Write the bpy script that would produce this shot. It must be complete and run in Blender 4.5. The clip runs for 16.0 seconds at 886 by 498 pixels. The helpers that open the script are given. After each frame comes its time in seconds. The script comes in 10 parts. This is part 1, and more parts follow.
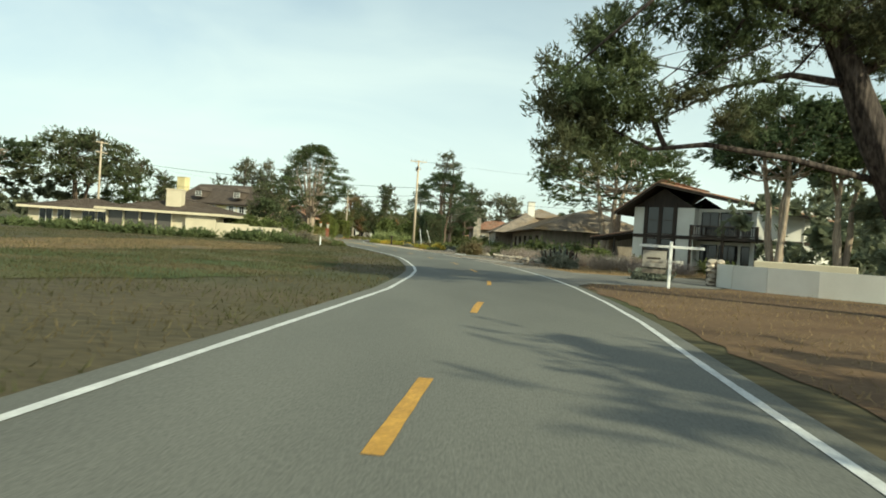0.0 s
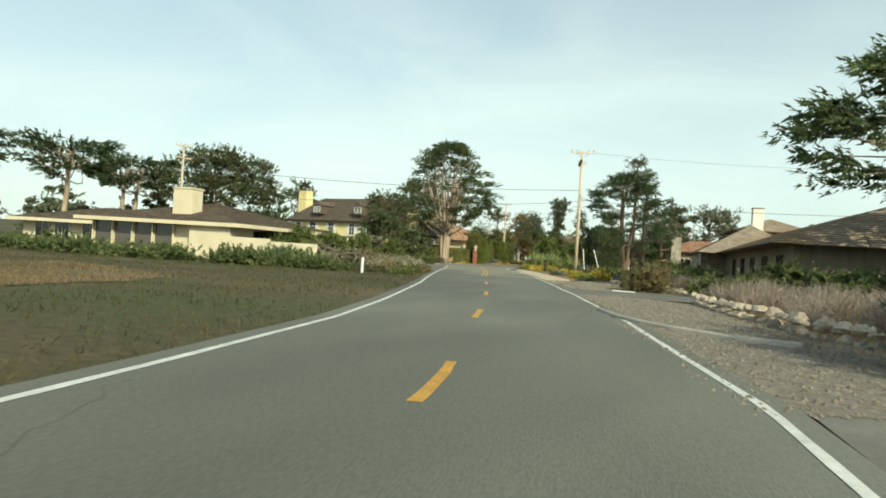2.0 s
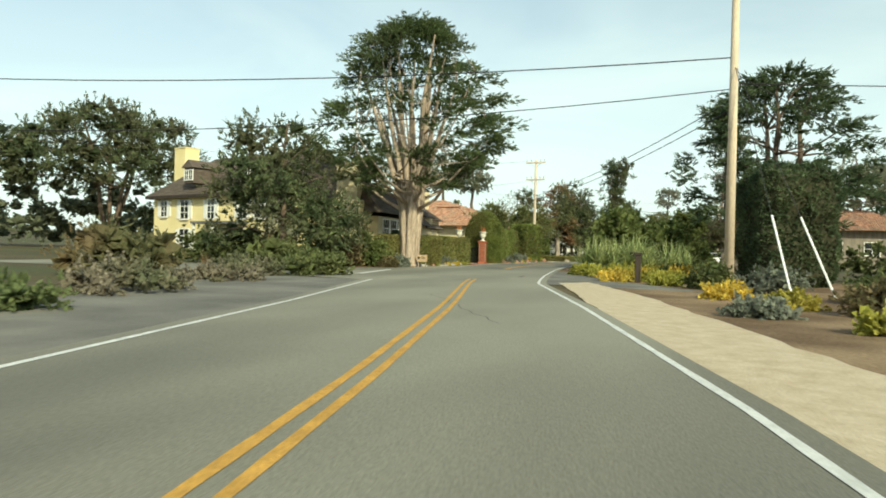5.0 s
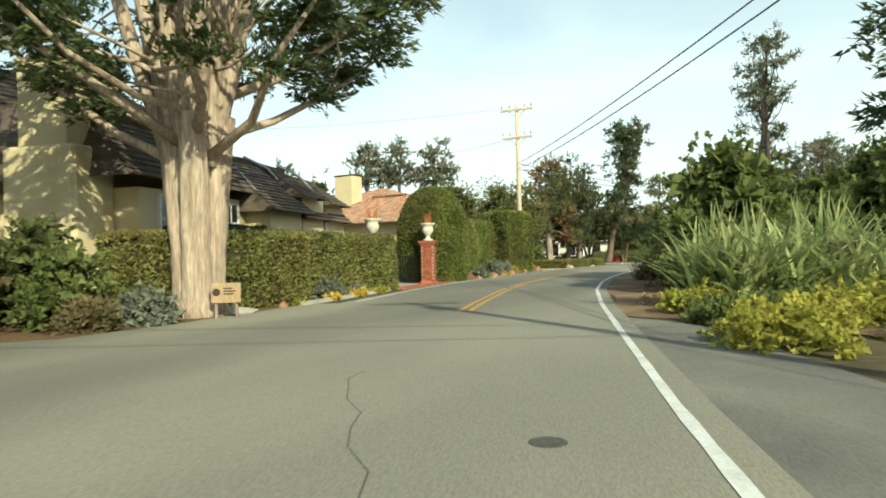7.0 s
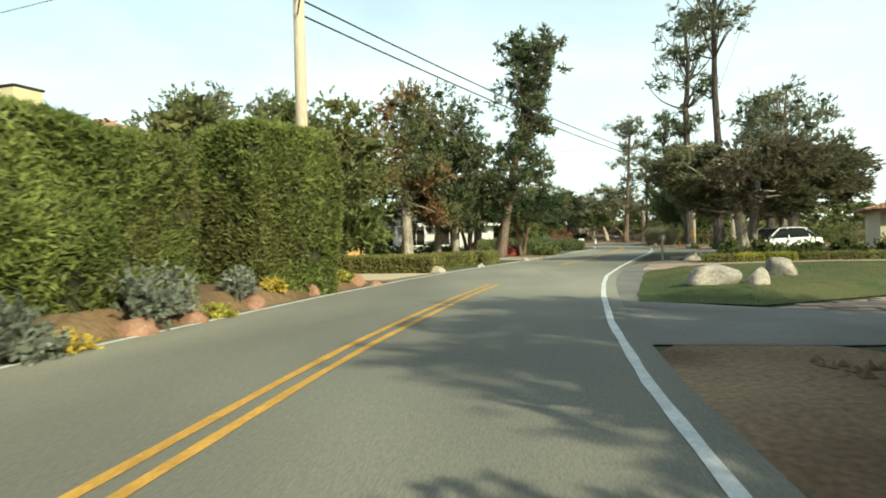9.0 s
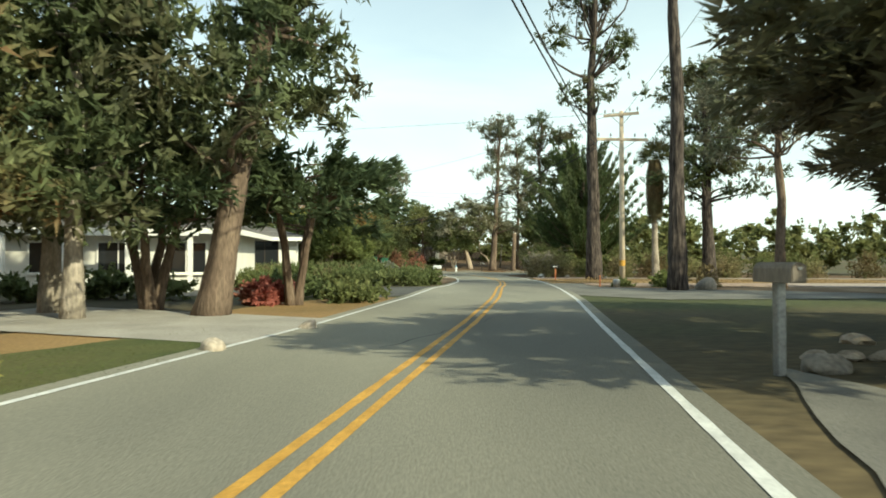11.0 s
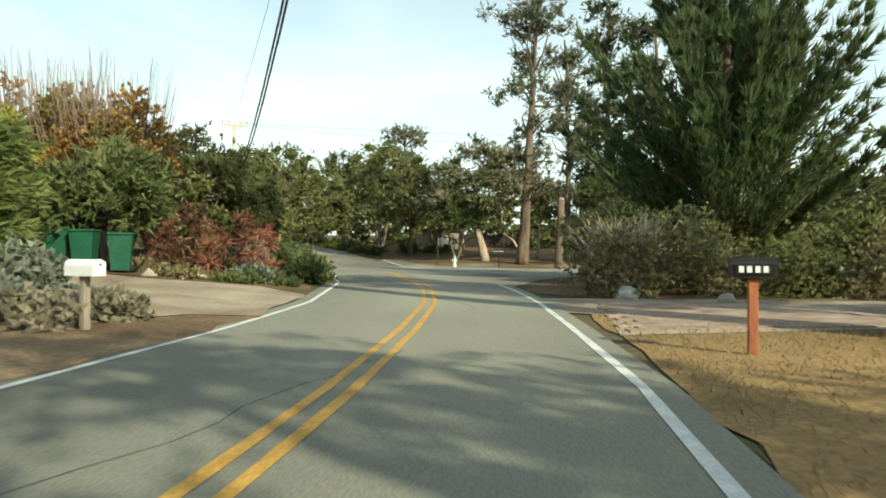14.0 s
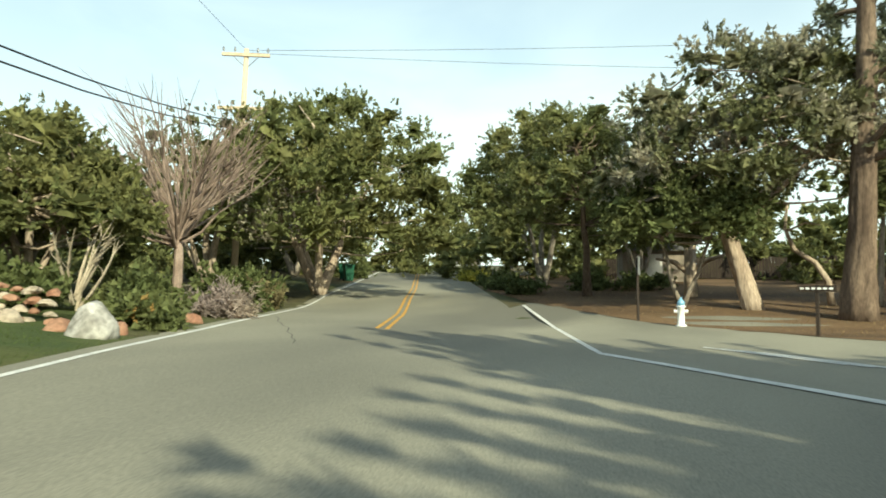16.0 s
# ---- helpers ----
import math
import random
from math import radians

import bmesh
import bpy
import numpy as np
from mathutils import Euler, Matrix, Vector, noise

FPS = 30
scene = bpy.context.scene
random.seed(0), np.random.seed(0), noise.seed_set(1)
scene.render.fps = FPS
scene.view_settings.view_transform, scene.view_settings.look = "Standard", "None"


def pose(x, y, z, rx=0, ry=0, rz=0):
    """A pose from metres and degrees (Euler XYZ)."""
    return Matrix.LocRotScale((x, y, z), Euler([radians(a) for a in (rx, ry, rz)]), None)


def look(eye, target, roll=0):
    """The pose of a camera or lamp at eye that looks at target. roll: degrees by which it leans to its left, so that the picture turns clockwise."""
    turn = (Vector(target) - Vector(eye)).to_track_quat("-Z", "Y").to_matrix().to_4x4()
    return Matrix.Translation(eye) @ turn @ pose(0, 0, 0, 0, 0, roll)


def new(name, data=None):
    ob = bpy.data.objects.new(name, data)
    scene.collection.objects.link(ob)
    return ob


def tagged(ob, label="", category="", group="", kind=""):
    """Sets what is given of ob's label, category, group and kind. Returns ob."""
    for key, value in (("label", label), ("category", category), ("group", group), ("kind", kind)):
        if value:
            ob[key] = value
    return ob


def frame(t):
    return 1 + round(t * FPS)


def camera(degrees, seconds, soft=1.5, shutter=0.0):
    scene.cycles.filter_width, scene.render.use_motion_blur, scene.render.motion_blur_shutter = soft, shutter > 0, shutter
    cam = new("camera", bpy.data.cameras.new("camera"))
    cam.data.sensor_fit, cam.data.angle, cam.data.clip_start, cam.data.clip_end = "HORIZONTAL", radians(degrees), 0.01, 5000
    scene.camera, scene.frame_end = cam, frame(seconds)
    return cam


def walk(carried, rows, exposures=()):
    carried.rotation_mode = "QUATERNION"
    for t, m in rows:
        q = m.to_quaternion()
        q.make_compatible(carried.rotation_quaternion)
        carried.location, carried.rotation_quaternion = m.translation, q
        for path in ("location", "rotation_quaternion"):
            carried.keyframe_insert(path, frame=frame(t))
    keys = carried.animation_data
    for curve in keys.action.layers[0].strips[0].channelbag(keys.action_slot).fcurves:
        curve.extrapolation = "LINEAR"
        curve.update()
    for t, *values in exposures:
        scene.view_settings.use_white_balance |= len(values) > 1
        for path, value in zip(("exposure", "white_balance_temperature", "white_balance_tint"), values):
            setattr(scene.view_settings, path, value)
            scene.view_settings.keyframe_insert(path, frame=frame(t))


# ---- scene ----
# ---- camera ----
cam = camera(66.04, 16.0, soft=1.75, shutter=0.1)
PATH = [
    (0, 0.000, -0.000, 1.252, 0.000, -0.781, -3.827),
    (0.5, 1.359, 7.519, 1.242, 2.386, -1.018, -3.234),
    (1, 2.356, 15.151, 1.241, 6.675, -0.588, -5.737),
    (1.5, 2.737, 22.751, 1.253, 10.961, 0.242, -5.237),
    (2, 2.563, 30.249, 1.234, 16.536, 0.387, -3.637),
    (2.5, 1.826, 37.631, 1.214, 20.876, -0.433, -4.361),
    (3, 0.629, 44.952, 1.232, 23.967, -0.279, -1.376),
    (3.5, -0.899, 52.178, 1.269, 21.990, -0.085, -1.243),
    (4, -2.488, 59.565, 1.279, 20.424, -0.875, -0.861),
    (4.2, -3.109, 62.525, 1.275, 20.094, -0.016, -2.214),
    (6.3, -10.970, 93.733, 1.246, 17.200, -0.184, 0.775),
    (6.5, -11.503, 96.094, 1.263, 16.631, -0.019, 0.636),
    (7, -12.548, 102.114, 1.271, 17.365, 0.498, 1.499),
    (7.5, -13.470, 108.515, 1.293, 14.753, -2.761, 3.332),
    (8, -14.362, 115.164, 1.241, 11.965, -1.680, -0.861),
    (8.5, -15.170, 121.974, 1.244, 11.344, -0.951, -0.885),
    (9, -15.589, 129.159, 1.241, 6.840, -0.787, 1.261),
    (9.5, -15.569, 135.993, 1.204, 1.609, -0.983, 0.037),
    (10, -15.135, 142.650, 1.226, -2.808, 0.162, -1.283),
    (10.2, -14.860, 145.293, 1.185, -3.282, 0.334, -0.117),
    (12.3, -9.438, 173.947, 1.300, -6.820, 2.314, -1.231),
    (12.5, -8.821, 176.425, 1.306, -6.642, 2.117, -1.381),
    (13, -7.362, 182.687, 1.269, -6.130, 1.453, -0.866),
    (13.5, -6.023, 188.956, 1.191, -2.837, 1.212, -0.397),
    (14, -4.814, 195.330, 1.133, -0.127, 0.218, -0.066),
    (14.5, -4.137, 202.011, 1.228, 3.000, 0.065, -0.827),
    (15, -3.844, 209.598, 1.258, 6.796, 0.674, -2.102),
    (15.5, -3.956, 216.870, 1.249, 11.235, 1.864, -0.868),
    (16, -4.607, 224.038, 1.247, 17.148, 3.022, 0.052),
]
walk(cam, [(t, pose(x, y, z, 90 + pitch, roll, yaw)) for t, x, y, z, yaw, pitch, roll in PATH],
     exposures=[(t, stops, 6400, -5) for t, stops in
                ((0.0, -0.05), (4.0, 0.0), (6.5, 0.25), (8.0, 0.32), (10.0, 0.42), (12.5, 0.2), (14.0, 0.35), (16.0, 0.42))])

# ---- world and sun ----
SUN_AZ, SUN_EL = 138.0, 31.0          # degrees from +y towards +x; above the horizon
to_sun = Vector((math.sin(radians(SUN_AZ)) * math.cos(radians(SUN_EL)),
                 math.cos(radians(SUN_AZ)) * math.cos(radians(SUN_EL)), math.sin(radians(SUN_EL))))
world = bpy.data.worlds.new("world")
scene.world = world
world.use_nodes = True
wn, wl = world.node_tree.nodes, world.node_tree.links
wn.clear()
sky = wn.new("ShaderNodeTexSky")
sky.sky_type, sky.sun_disc = "NISHITA", False
sky.sun_elevation, sky.sun_rotation = radians(SUN_EL), radians(SUN_AZ)
sky.air_density, sky.dust_density, sky.ozone_density = 1.0, 1.6, 1.5
tc = wn.new("ShaderNodeTexCoord")
mp = wn.new("ShaderNodeMapping")
mp.inputs["Scale"].default_value = (1.0, 1.0, 3.2)
cn = wn.new("ShaderNodeTexNoise")
cn.inputs["Scale"].default_value, cn.inputs["Detail"].default_value = 2.2, 6.0
cn.inputs["Distortion"].default_value = 0.6
cr = wn.new("ShaderNodeMapRange")
cr.inputs["From Min"].default_value, cr.inputs["From Max"].default_value = 0.38, 0.72
cr.inputs["To Min"].default_value, cr.inputs["To Max"].default_value = 0.7, 1.05
cm = wn.new("ShaderNodeMix")
cm.data_type = "RGBA"
cm.inputs["B"].default_value = (7.5, 8.1, 7.7, 1)      # thin high cloud
bg = wn.new("ShaderNodeBackground")
bg.inputs["Strength"].default_value = 0.138
wo = wn.new("ShaderNodeOutputWorld")
wl.new(tc.outputs["Generated"], mp.inputs["Vector"])
wl.new(mp.outputs["Vector"], cn.inputs["Vector"])
wl.new(cn.outputs["Fac"], cr.inputs["Value"])
sx = wn.new("ShaderNodeSeparateXYZ")
hz = wn.new("ShaderNodeMapRange")
hz.interpolation_type = "SMOOTHSTEP"
hz.inputs["From Min"].default_value, hz.inputs["From Max"].default_value = 0.0, 0.6
hz.inputs["To Min"].default_value, hz.inputs["To Max"].default_value = 0.97, 0.28
mu = wn.new("ShaderNodeMath")
mu.operation = "MULTIPLY"
mu.use_clamp = True
wl.new(tc.outputs["Generated"], sx.inputs["Vector"])
wl.new(sx.outputs["Z"], hz.inputs["Value"])
wl.new(hz.outputs["Result"], mu.inputs[0])
wl.new(cr.outputs["Result"], mu.inputs[1])
wl.new(mu.outputs["Value"], cm.inputs["Factor"])
wl.new(sky.outputs["Color"], cm.inputs["A"])
wl.new(cm.outputs["Result"], bg.inputs["Color"])
wl.new(bg.outputs["Background"], wo.inputs["Surface"])
sun = new("sun", bpy.data.lights.new("sun", "SUN"))
sun.data.energy, sun.data.angle, sun.data.color = 5.0, radians(0.6), (1.0, 0.9, 0.69)
sun.matrix_world = look(to_sun * 100, (0, 0, 0))



# ---- materials ----
def mat(name, c1, c2, rough=0.85, scale=1.5, fine=18.0, bump=0.25, metal=0.0, spec=0.3, island=0.0, stretch=(1, 1, 1),
        leafy=0.0, tint=None, tint_scale=0.35, piece=0.0, mottle=0.25):
    """Two colours mixed by a broad noise, varied by a fine one, with fine relief. island / piece: variation per leaf / per object."""
    m = bpy.data.materials.new(name)
    m.use_nodes = True
    n, l = m.node_tree.nodes, m.node_tree.links
    p = n["Principled BSDF"]
    geo = n.new("ShaderNodeNewGeometry")
    mapping = n.new("ShaderNodeMapping")
    mapping.inputs["Scale"].default_value = stretch
    l.new(geo.outputs["Position"], mapping.inputs["Vector"])
    big = n.new("ShaderNodeTexNoise")
    big.inputs["Scale"].default_value, big.inputs["Detail"].default_value = scale, 5.0
    small = n.new("ShaderNodeTexNoise")
    small.inputs["Scale"].default_value, small.inputs["Detail"].default_value = fine, 4.0
    for q in (big, small):
        l.new(mapping.outputs["Vector"], q.inputs["Vector"])
    spread = n.new("ShaderNodeMapRange")
    spread.inputs["From Min"].default_value, spread.inputs["From Max"].default_value = 0.34, 0.66
    l.new(big.outputs["Fac"], spread.inputs["Value"])
    mix = n.new("ShaderNodeMix")
    mix.data_type = "RGBA"
    mix.inputs["A"].default_value, mix.inputs["B"].default_value = (*c1, 1), (*c2, 1)
    l.new(spread.outputs["Result"], mix.inputs["Factor"])
    colour = mix.outputs["Result"]
    if tint:
        far = n.new("ShaderNodeTexNoise")
        far.inputs["Scale"].default_value, far.inputs["Detail"].default_value = tint_scale, 3.0
        l.new(mapping.outputs["Vector"], far.inputs["Vector"])
        step = n.new("ShaderNodeMapRange")
        step.inputs["From Min"].default_value, step.inputs["From Max"].default_value = 0.45, 0.62
        l.new(far.outputs["Fac"], step.inputs["Value"])
        third = n.new("ShaderNodeMix")
        third.data_type = "RGBA"
        third.inputs["B"].default_value = (*tint, 1)
        l.new(step.outputs["Result"], third.inputs["Factor"])
        l.new(colour, third.inputs["A"])
        colour = third.outputs["Result"]
    value = n.new("ShaderNodeMapRange")
    value.inputs["To Min"].default_value, value.inputs["To Max"].default_value = 1 - mottle, 1 + mottle
    value.inputs["From Min"].default_value, value.inputs["From Max"].default_value = 0.25, 0.75
    l.new(small.outputs["Fac"], value.inputs["Value"])
    amount = value.outputs["Result"]
    for strength, source in ((island, geo.outputs["Random Per Island"]), (piece, None)):
        if strength:
            if source is None:
                source = n.new("ShaderNodeObjectInfo").outputs["Random"]
            vary = n.new("ShaderNodeMapRange")
            vary.inputs["To Min"].default_value, vary.inputs["To Max"].default_value = 1 - strength, 1 + strength
            l.new(source, vary.inputs["Value"])
            times = n.new("ShaderNodeMath")
            times.operation = "MULTIPLY"
            l.new(amount, times.inputs[0])
            l.new(vary.outputs["Result"], times.inputs[1])
            amount = times.outputs[0]
    hsv = n.new("ShaderNodeHueSaturation")
    l.new(amount, hsv.inputs["Value"])
    l.new(colour, hsv.inputs["Color"])
    l.new(hsv.outputs["Color"], p.inputs["Base Color"])
    p.inputs["Roughness"].default_value, p.inputs["Metallic"].default_value = rough, metal
    p.inputs["Specular IOR Level"].default_value = spec
    if bump:
        b = n.new("ShaderNodeBump")
        b.inputs["Strength"].default_value, b.inputs["Distance"].default_value = bump, 0.02
        l.new(small.outputs["Fac"], b.inputs["Height"])
        l.new(b.outputs["Normal"], p.inputs["Normal"])
    if leafy:
        thin = n.new("ShaderNodeBsdfTranslucent")
        l.new(hsv.outputs["Color"], thin.inputs["Color"])
        both = n.new("ShaderNodeMixShader")
        both.inputs["Fac"].default_value = leafy
        l.new(p.outputs["BSDF"], both.inputs[1])
        l.new(thin.outputs["BSDF"], both.inputs[2])
        l.new(both.outputs["Shader"], n["Material Output"].inputs["Surface"])
    return m


def leaf_mat(name, c1, c2, tint=None, island=0.35, leafy=0.46, scale=0.9, rough=0.65):
    def soft(c):
        grey = sum(c) / 3
        return tuple(1.55 * (0.85 * v + 0.15 * grey) for v in c)
    c1, c2, tint = soft(c1), soft(c2), tint and soft(tint)
    return mat(name, c1, c2, rough, scale, 6.0, 0.0, island=island, leafy=leafy, tint=tint, spec=0.2)


ASPHALT = mat("asphalt", (0.205, 0.195, 0.152), (0.275, 0.26, 0.2), 0.9, 0.25, 60, 0.3, stretch=(1, 0.35, 1), tint=(0.145, 0.139, 0.112), tint_scale=0.14)
OLD_ASPHALT = mat("older_asphalt", (0.13, 0.13, 0.11), (0.18, 0.178, 0.148), 0.9, 0.3, 60, 0.3, stretch=(1, 0.3, 1), tint=(0.105, 0.105, 0.09), tint_scale=0.16)
SIDE_ASPHALT = mat("worn_asphalt", (0.12, 0.115, 0.1), (0.2, 0.19, 0.16), 0.95, 0.5, 40, 0.4)
DARK_ASPHALT = mat("dark_asphalt", (0.06, 0.058, 0.052), (0.1, 0.096, 0.085), 0.95, 0.5, 40, 0.4)
WHITE_PAINT = mat("road_paint_white", (0.5, 0.5, 0.47), (0.66, 0.66, 0.62), 0.7, 3, 30, 0.1, mottle=0.18)
YELLOW_PAINT = mat("road_paint_yellow", (0.42, 0.23, 0.045), (0.56, 0.31, 0.06), 0.7, 3, 30, 0.1, mottle=0.3)
MEADOW = mat("meadow_soil", (0.062, 0.053, 0.026), (0.11, 0.083, 0.042), 1.0, 0.16, 7, 0.6, stretch=(0.44, 0.88, 0.88), tint=(0.0616, 0.0686, 0.0246), tint_scale=0.1, mottle=0.4)
SOIL = mat("sandy_soil", (0.17, 0.11, 0.06), (0.27, 0.19, 0.11), 1.0, 0.5, 14, 0.7, tint=(0.12, 0.075, 0.04), tint_scale=0.3, mottle=0.4)
NEEDLES = mat("pine_needle_litter", (0.115, 0.068, 0.034), (0.195, 0.125, 0.064), 1.0, 0.5, 16, 0.8, stretch=(0.328, 0.984, 0.82), tint=(0.082, 0.0492, 0.0246), tint_scale=0.25, mottle=0.4)
STRAW = mat("dry_straw_grass", (0.23, 0.145, 0.06), (0.34, 0.22, 0.095), 1.0, 0.6, 14, 0.8, tint=(0.2, 0.13, 0.05), tint_scale=0.3, mottle=0.35)
LAWN = mat("lawn_soil", (0.0421, 0.0619, 0.0169), (0.0731, 0.09, 0.0253), 1.0, 0.5, 18, 0.7, tint=(0.0844, 0.0844, 0.0281), tint_scale=0.25, mottle=0.35)
GRAVEL = mat("gravel_bed", (0.155, 0.135, 0.108), (0.25, 0.22, 0.18), 1.0, 6, 45, 1.0, mottle=0.5)
PALE_GRAVEL = mat("pale_gravel", (0.45, 0.36, 0.24), (0.55, 0.46, 0.33), 1.0, 3, 50, 0.8, mottle=0.25)
CONCRETE = mat("concrete", (0.28, 0.26, 0.22), (0.38, 0.35, 0.3), 0.9, 0.8, 30, 0.3)
PAVER = mat("pink_paver", (0.27, 0.19, 0.14), (0.36, 0.27, 0.2), 0.9, 2, 30, 0.4, piece=0.15)
BRICK = mat("red_brick", (0.26, 0.075, 0.04), (0.36, 0.13, 0.07), 0.9, 6, 60, 0.4, piece=0.25, mottle=0.25)
MORTAR = mat("mortar", (0.32, 0.25, 0.2), (0.4, 0.33, 0.27), 0.95, 6, 40, 0.3)
STONE = mat("pale_field_stone", (0.27, 0.22, 0.165), (0.43, 0.37, 0.29), 0.9, 2.2, 16, 0.8, mottle=0.3, island=0.15, piece=0.15)
RUST_STONE = mat("rust_field_stone", (0.24, 0.12, 0.075), (0.34, 0.2, 0.13), 0.9, 2.2, 16, 0.8, mottle=0.3)
GREY_STONE = mat("grey_boulder", (0.22, 0.2, 0.17), (0.42, 0.36, 0.28), 0.9, 1.6, 14, 0.8, mottle=0.35)
DUSTY = mat("dusty_concrete", (0.25, 0.2, 0.145), (0.36, 0.3, 0.225), 0.95, 0.6, 22, 0.4, tint=(0.22, 0.15, 0.095), tint_scale=0.45, mottle=0.3)
PALE_YELLOW = mat("pale_yellow_stucco", (0.56, 0.47, 0.28), (0.64, 0.55, 0.35), 0.9, 0.8, 40, 0.15, mottle=0.08)
CREAM = mat("cream_stucco", (0.62, 0.54, 0.38), (0.7, 0.61, 0.44), 0.9, 0.8, 40, 0.15, mottle=0.07)
WHITE_STUCCO = mat("white_stucco", (0.68, 0.65, 0.57), (0.76, 0.73, 0.65), 0.9, 0.8, 40, 0.15, mottle=0.07)
YELLOW_STUCCO = mat("yellow_stucco", (0.72, 0.6, 0.3), (0.78, 0.66, 0.36), 0.9, 0.8, 40, 0.12, mottle=0.06)
ORANGE_STUCCO = mat("ochre_stucco", (0.56, 0.3, 0.1), (0.64, 0.37, 0.14), 0.9, 0.8, 40, 0.15, mottle=0.08)
SHINGLE = mat("brown_shingle", (0.0862, 0.0667, 0.0517), (0.138, 0.1092, 0.0862), 0.9, 1.5, 12, 0.8, stretch=(1.15, 1.15, 3.45), mottle=0.35)
GREY_SHINGLE = mat("weathered_shake", (0.221, 0.182, 0.143), (0.338, 0.273, 0.208), 0.95, 1.2, 9, 1.0, tint=(0.273, 0.195, 0.1105), tint_scale=0.25, mottle=0.4)
TILE = mat("terracotta_tile", (0.34, 0.17, 0.105), (0.46, 0.27, 0.175), 0.85, 2, 18, 0.3, island=0.25, tint=(0.33, 0.22, 0.15), tint_scale=0.8)
GREY_ROOF = mat("grey_roofing", (0.13, 0.125, 0.12), (0.19, 0.18, 0.17), 0.9, 2, 20, 0.6)
DARK_WOOD = mat("dark_brown_timber", (0.028, 0.02, 0.015), (0.05, 0.036, 0.026), 0.7, 3, 40, 0.3, stretch=(1, 1, 0.2))
GREY_WOOD = mat("weathered_grey_wood", (0.2, 0.17, 0.13), (0.3, 0.25, 0.2), 0.9, 3, 40, 0.4, stretch=(1, 1, 0.15))
DARK_BARK = mat("dark_furrowed_bark", (0.016, 0.012, 0.01), (0.11, 0.088, 0.074), 0.95, 11, 24, 1.0, stretch=(1, 1, 0.14), mottle=0.45)
DRY_MEADOW = mat("dry_meadow", (0.1275, 0.0918, 0.0425), (0.1955, 0.1318, 0.0638), 1.0, 0.3, 9, 0.6, stretch=(0.425, 0.85, 0.85), tint=(0.0935, 0.0765, 0.0357), tint_scale=0.2, mottle=0.4)
GREEN_MEADOW = mat("green_meadow", (0.046, 0.07, 0.018), (0.078, 0.096, 0.028), 1.0, 0.3, 9, 0.6, stretch=(0.5, 1, 1), tint=(0.12, 0.09, 0.042), tint_scale=0.2, mottle=0.4)
CRACK = mat("crack_sealer", (0.07, 0.066, 0.056), (0.1, 0.095, 0.08), 0.9, 2, 20, 0.2)
SIGN_TAN = mat("tan_sign_wood", (0.3, 0.21, 0.12), (0.4, 0.29, 0.17), 0.8, 3, 40, 0.3, stretch=(1, 1, 0.2))
POLE_WOOD = mat("pole_wood", (0.486, 0.3915, 0.2835), (0.621, 0.513, 0.378), 0.9, 2, 40, 0.4, stretch=(1.35, 1.35, 0.108))
RED_WOOD = mat("redwood_stain", (0.3, 0.1, 0.045), (0.4, 0.15, 0.07), 0.8, 3, 40, 0.3, stretch=(1, 1, 0.15))
BARK = mat("brown_bark", (0.10, 0.07, 0.05), (0.19, 0.14, 0.1), 1.0, 2.5, 22, 1.0, stretch=(1, 1, 0.2), mottle=0.45)
PALE_BARK = mat("pale_cypress_bark", (0.3, 0.23, 0.17), (0.46, 0.37, 0.28), 1.0, 2.5, 20, 1.0, stretch=(1, 1, 0.12), mottle=0.4)
GREY_BARK = mat("grey_oak_bark", (0.2, 0.17, 0.13), (0.36, 0.31, 0.25), 1.0, 3, 18, 1.0, stretch=(1, 1, 0.4), mottle=0.4)
PALE_ROCK = mat("pale_weathered_rock", (0.36, 0.35, 0.32), (0.56, 0.54, 0.5), 0.9, 3, 14, 1.0, tint=(0.2, 0.19, 0.17), tint_scale=2.2, mottle=0.3)
WHITE_METAL = mat("white_enamel", (0.78, 0.78, 0.75), (0.84, 0.84, 0.8), 0.4, 2, 20, 0.03, mottle=0.05)
IRON = mat("black_iron", (0.018, 0.018, 0.018), (0.03, 0.028, 0.026), 0.5, 5, 30, 0.1, metal=0.5)
GREY_METAL = mat("galvanised_steel", (0.32, 0.33, 0.33), (0.42, 0.43, 0.43), 0.45, 4, 30, 0.05, metal=0.7)
WIRE = mat("cable_sheath", (0.02, 0.02, 0.02), (0.035, 0.035, 0.035), 0.6, 5, 30, 0.0)
GREEN_PLASTIC = mat("green_bin_plastic", (0.014, 0.075, 0.042), (0.02, 0.1, 0.055), 0.5, 3, 30, 0.05)
BLACK_RUBBER = mat("tyre_rubber", (0.015, 0.015, 0.015), (0.025, 0.025, 0.025), 0.85, 5, 40, 0.2)
WHITE_TRIM = mat("white_window_trim", (0.72, 0.7, 0.64), (0.8, 0.78, 0.72), 0.6, 4, 40, 0.05, mottle=0.05)
URN = mat("aged_white_urn", (0.5, 0.47, 0.38), (0.68, 0.65, 0.56), 0.85, 5, 25, 0.3, mottle=0.2)
RED_LAMP = mat("red_lamp_lens", (0.4, 0.02, 0.015), (0.5, 0.03, 0.02), 0.25, 5, 30, 0.0)


def glass_mat(name, colour, rough=0.06):
    m = bpy.data.materials.new(name)
    m.use_nodes = True
    p = m.node_tree.nodes["Principled BSDF"]
    p.inputs["Base Color"].default_value = (*colour, 1)
    p.inputs["Roughness"].default_value = rough
    p.inputs["Specular IOR Level"].default_value = 0.6
    return m


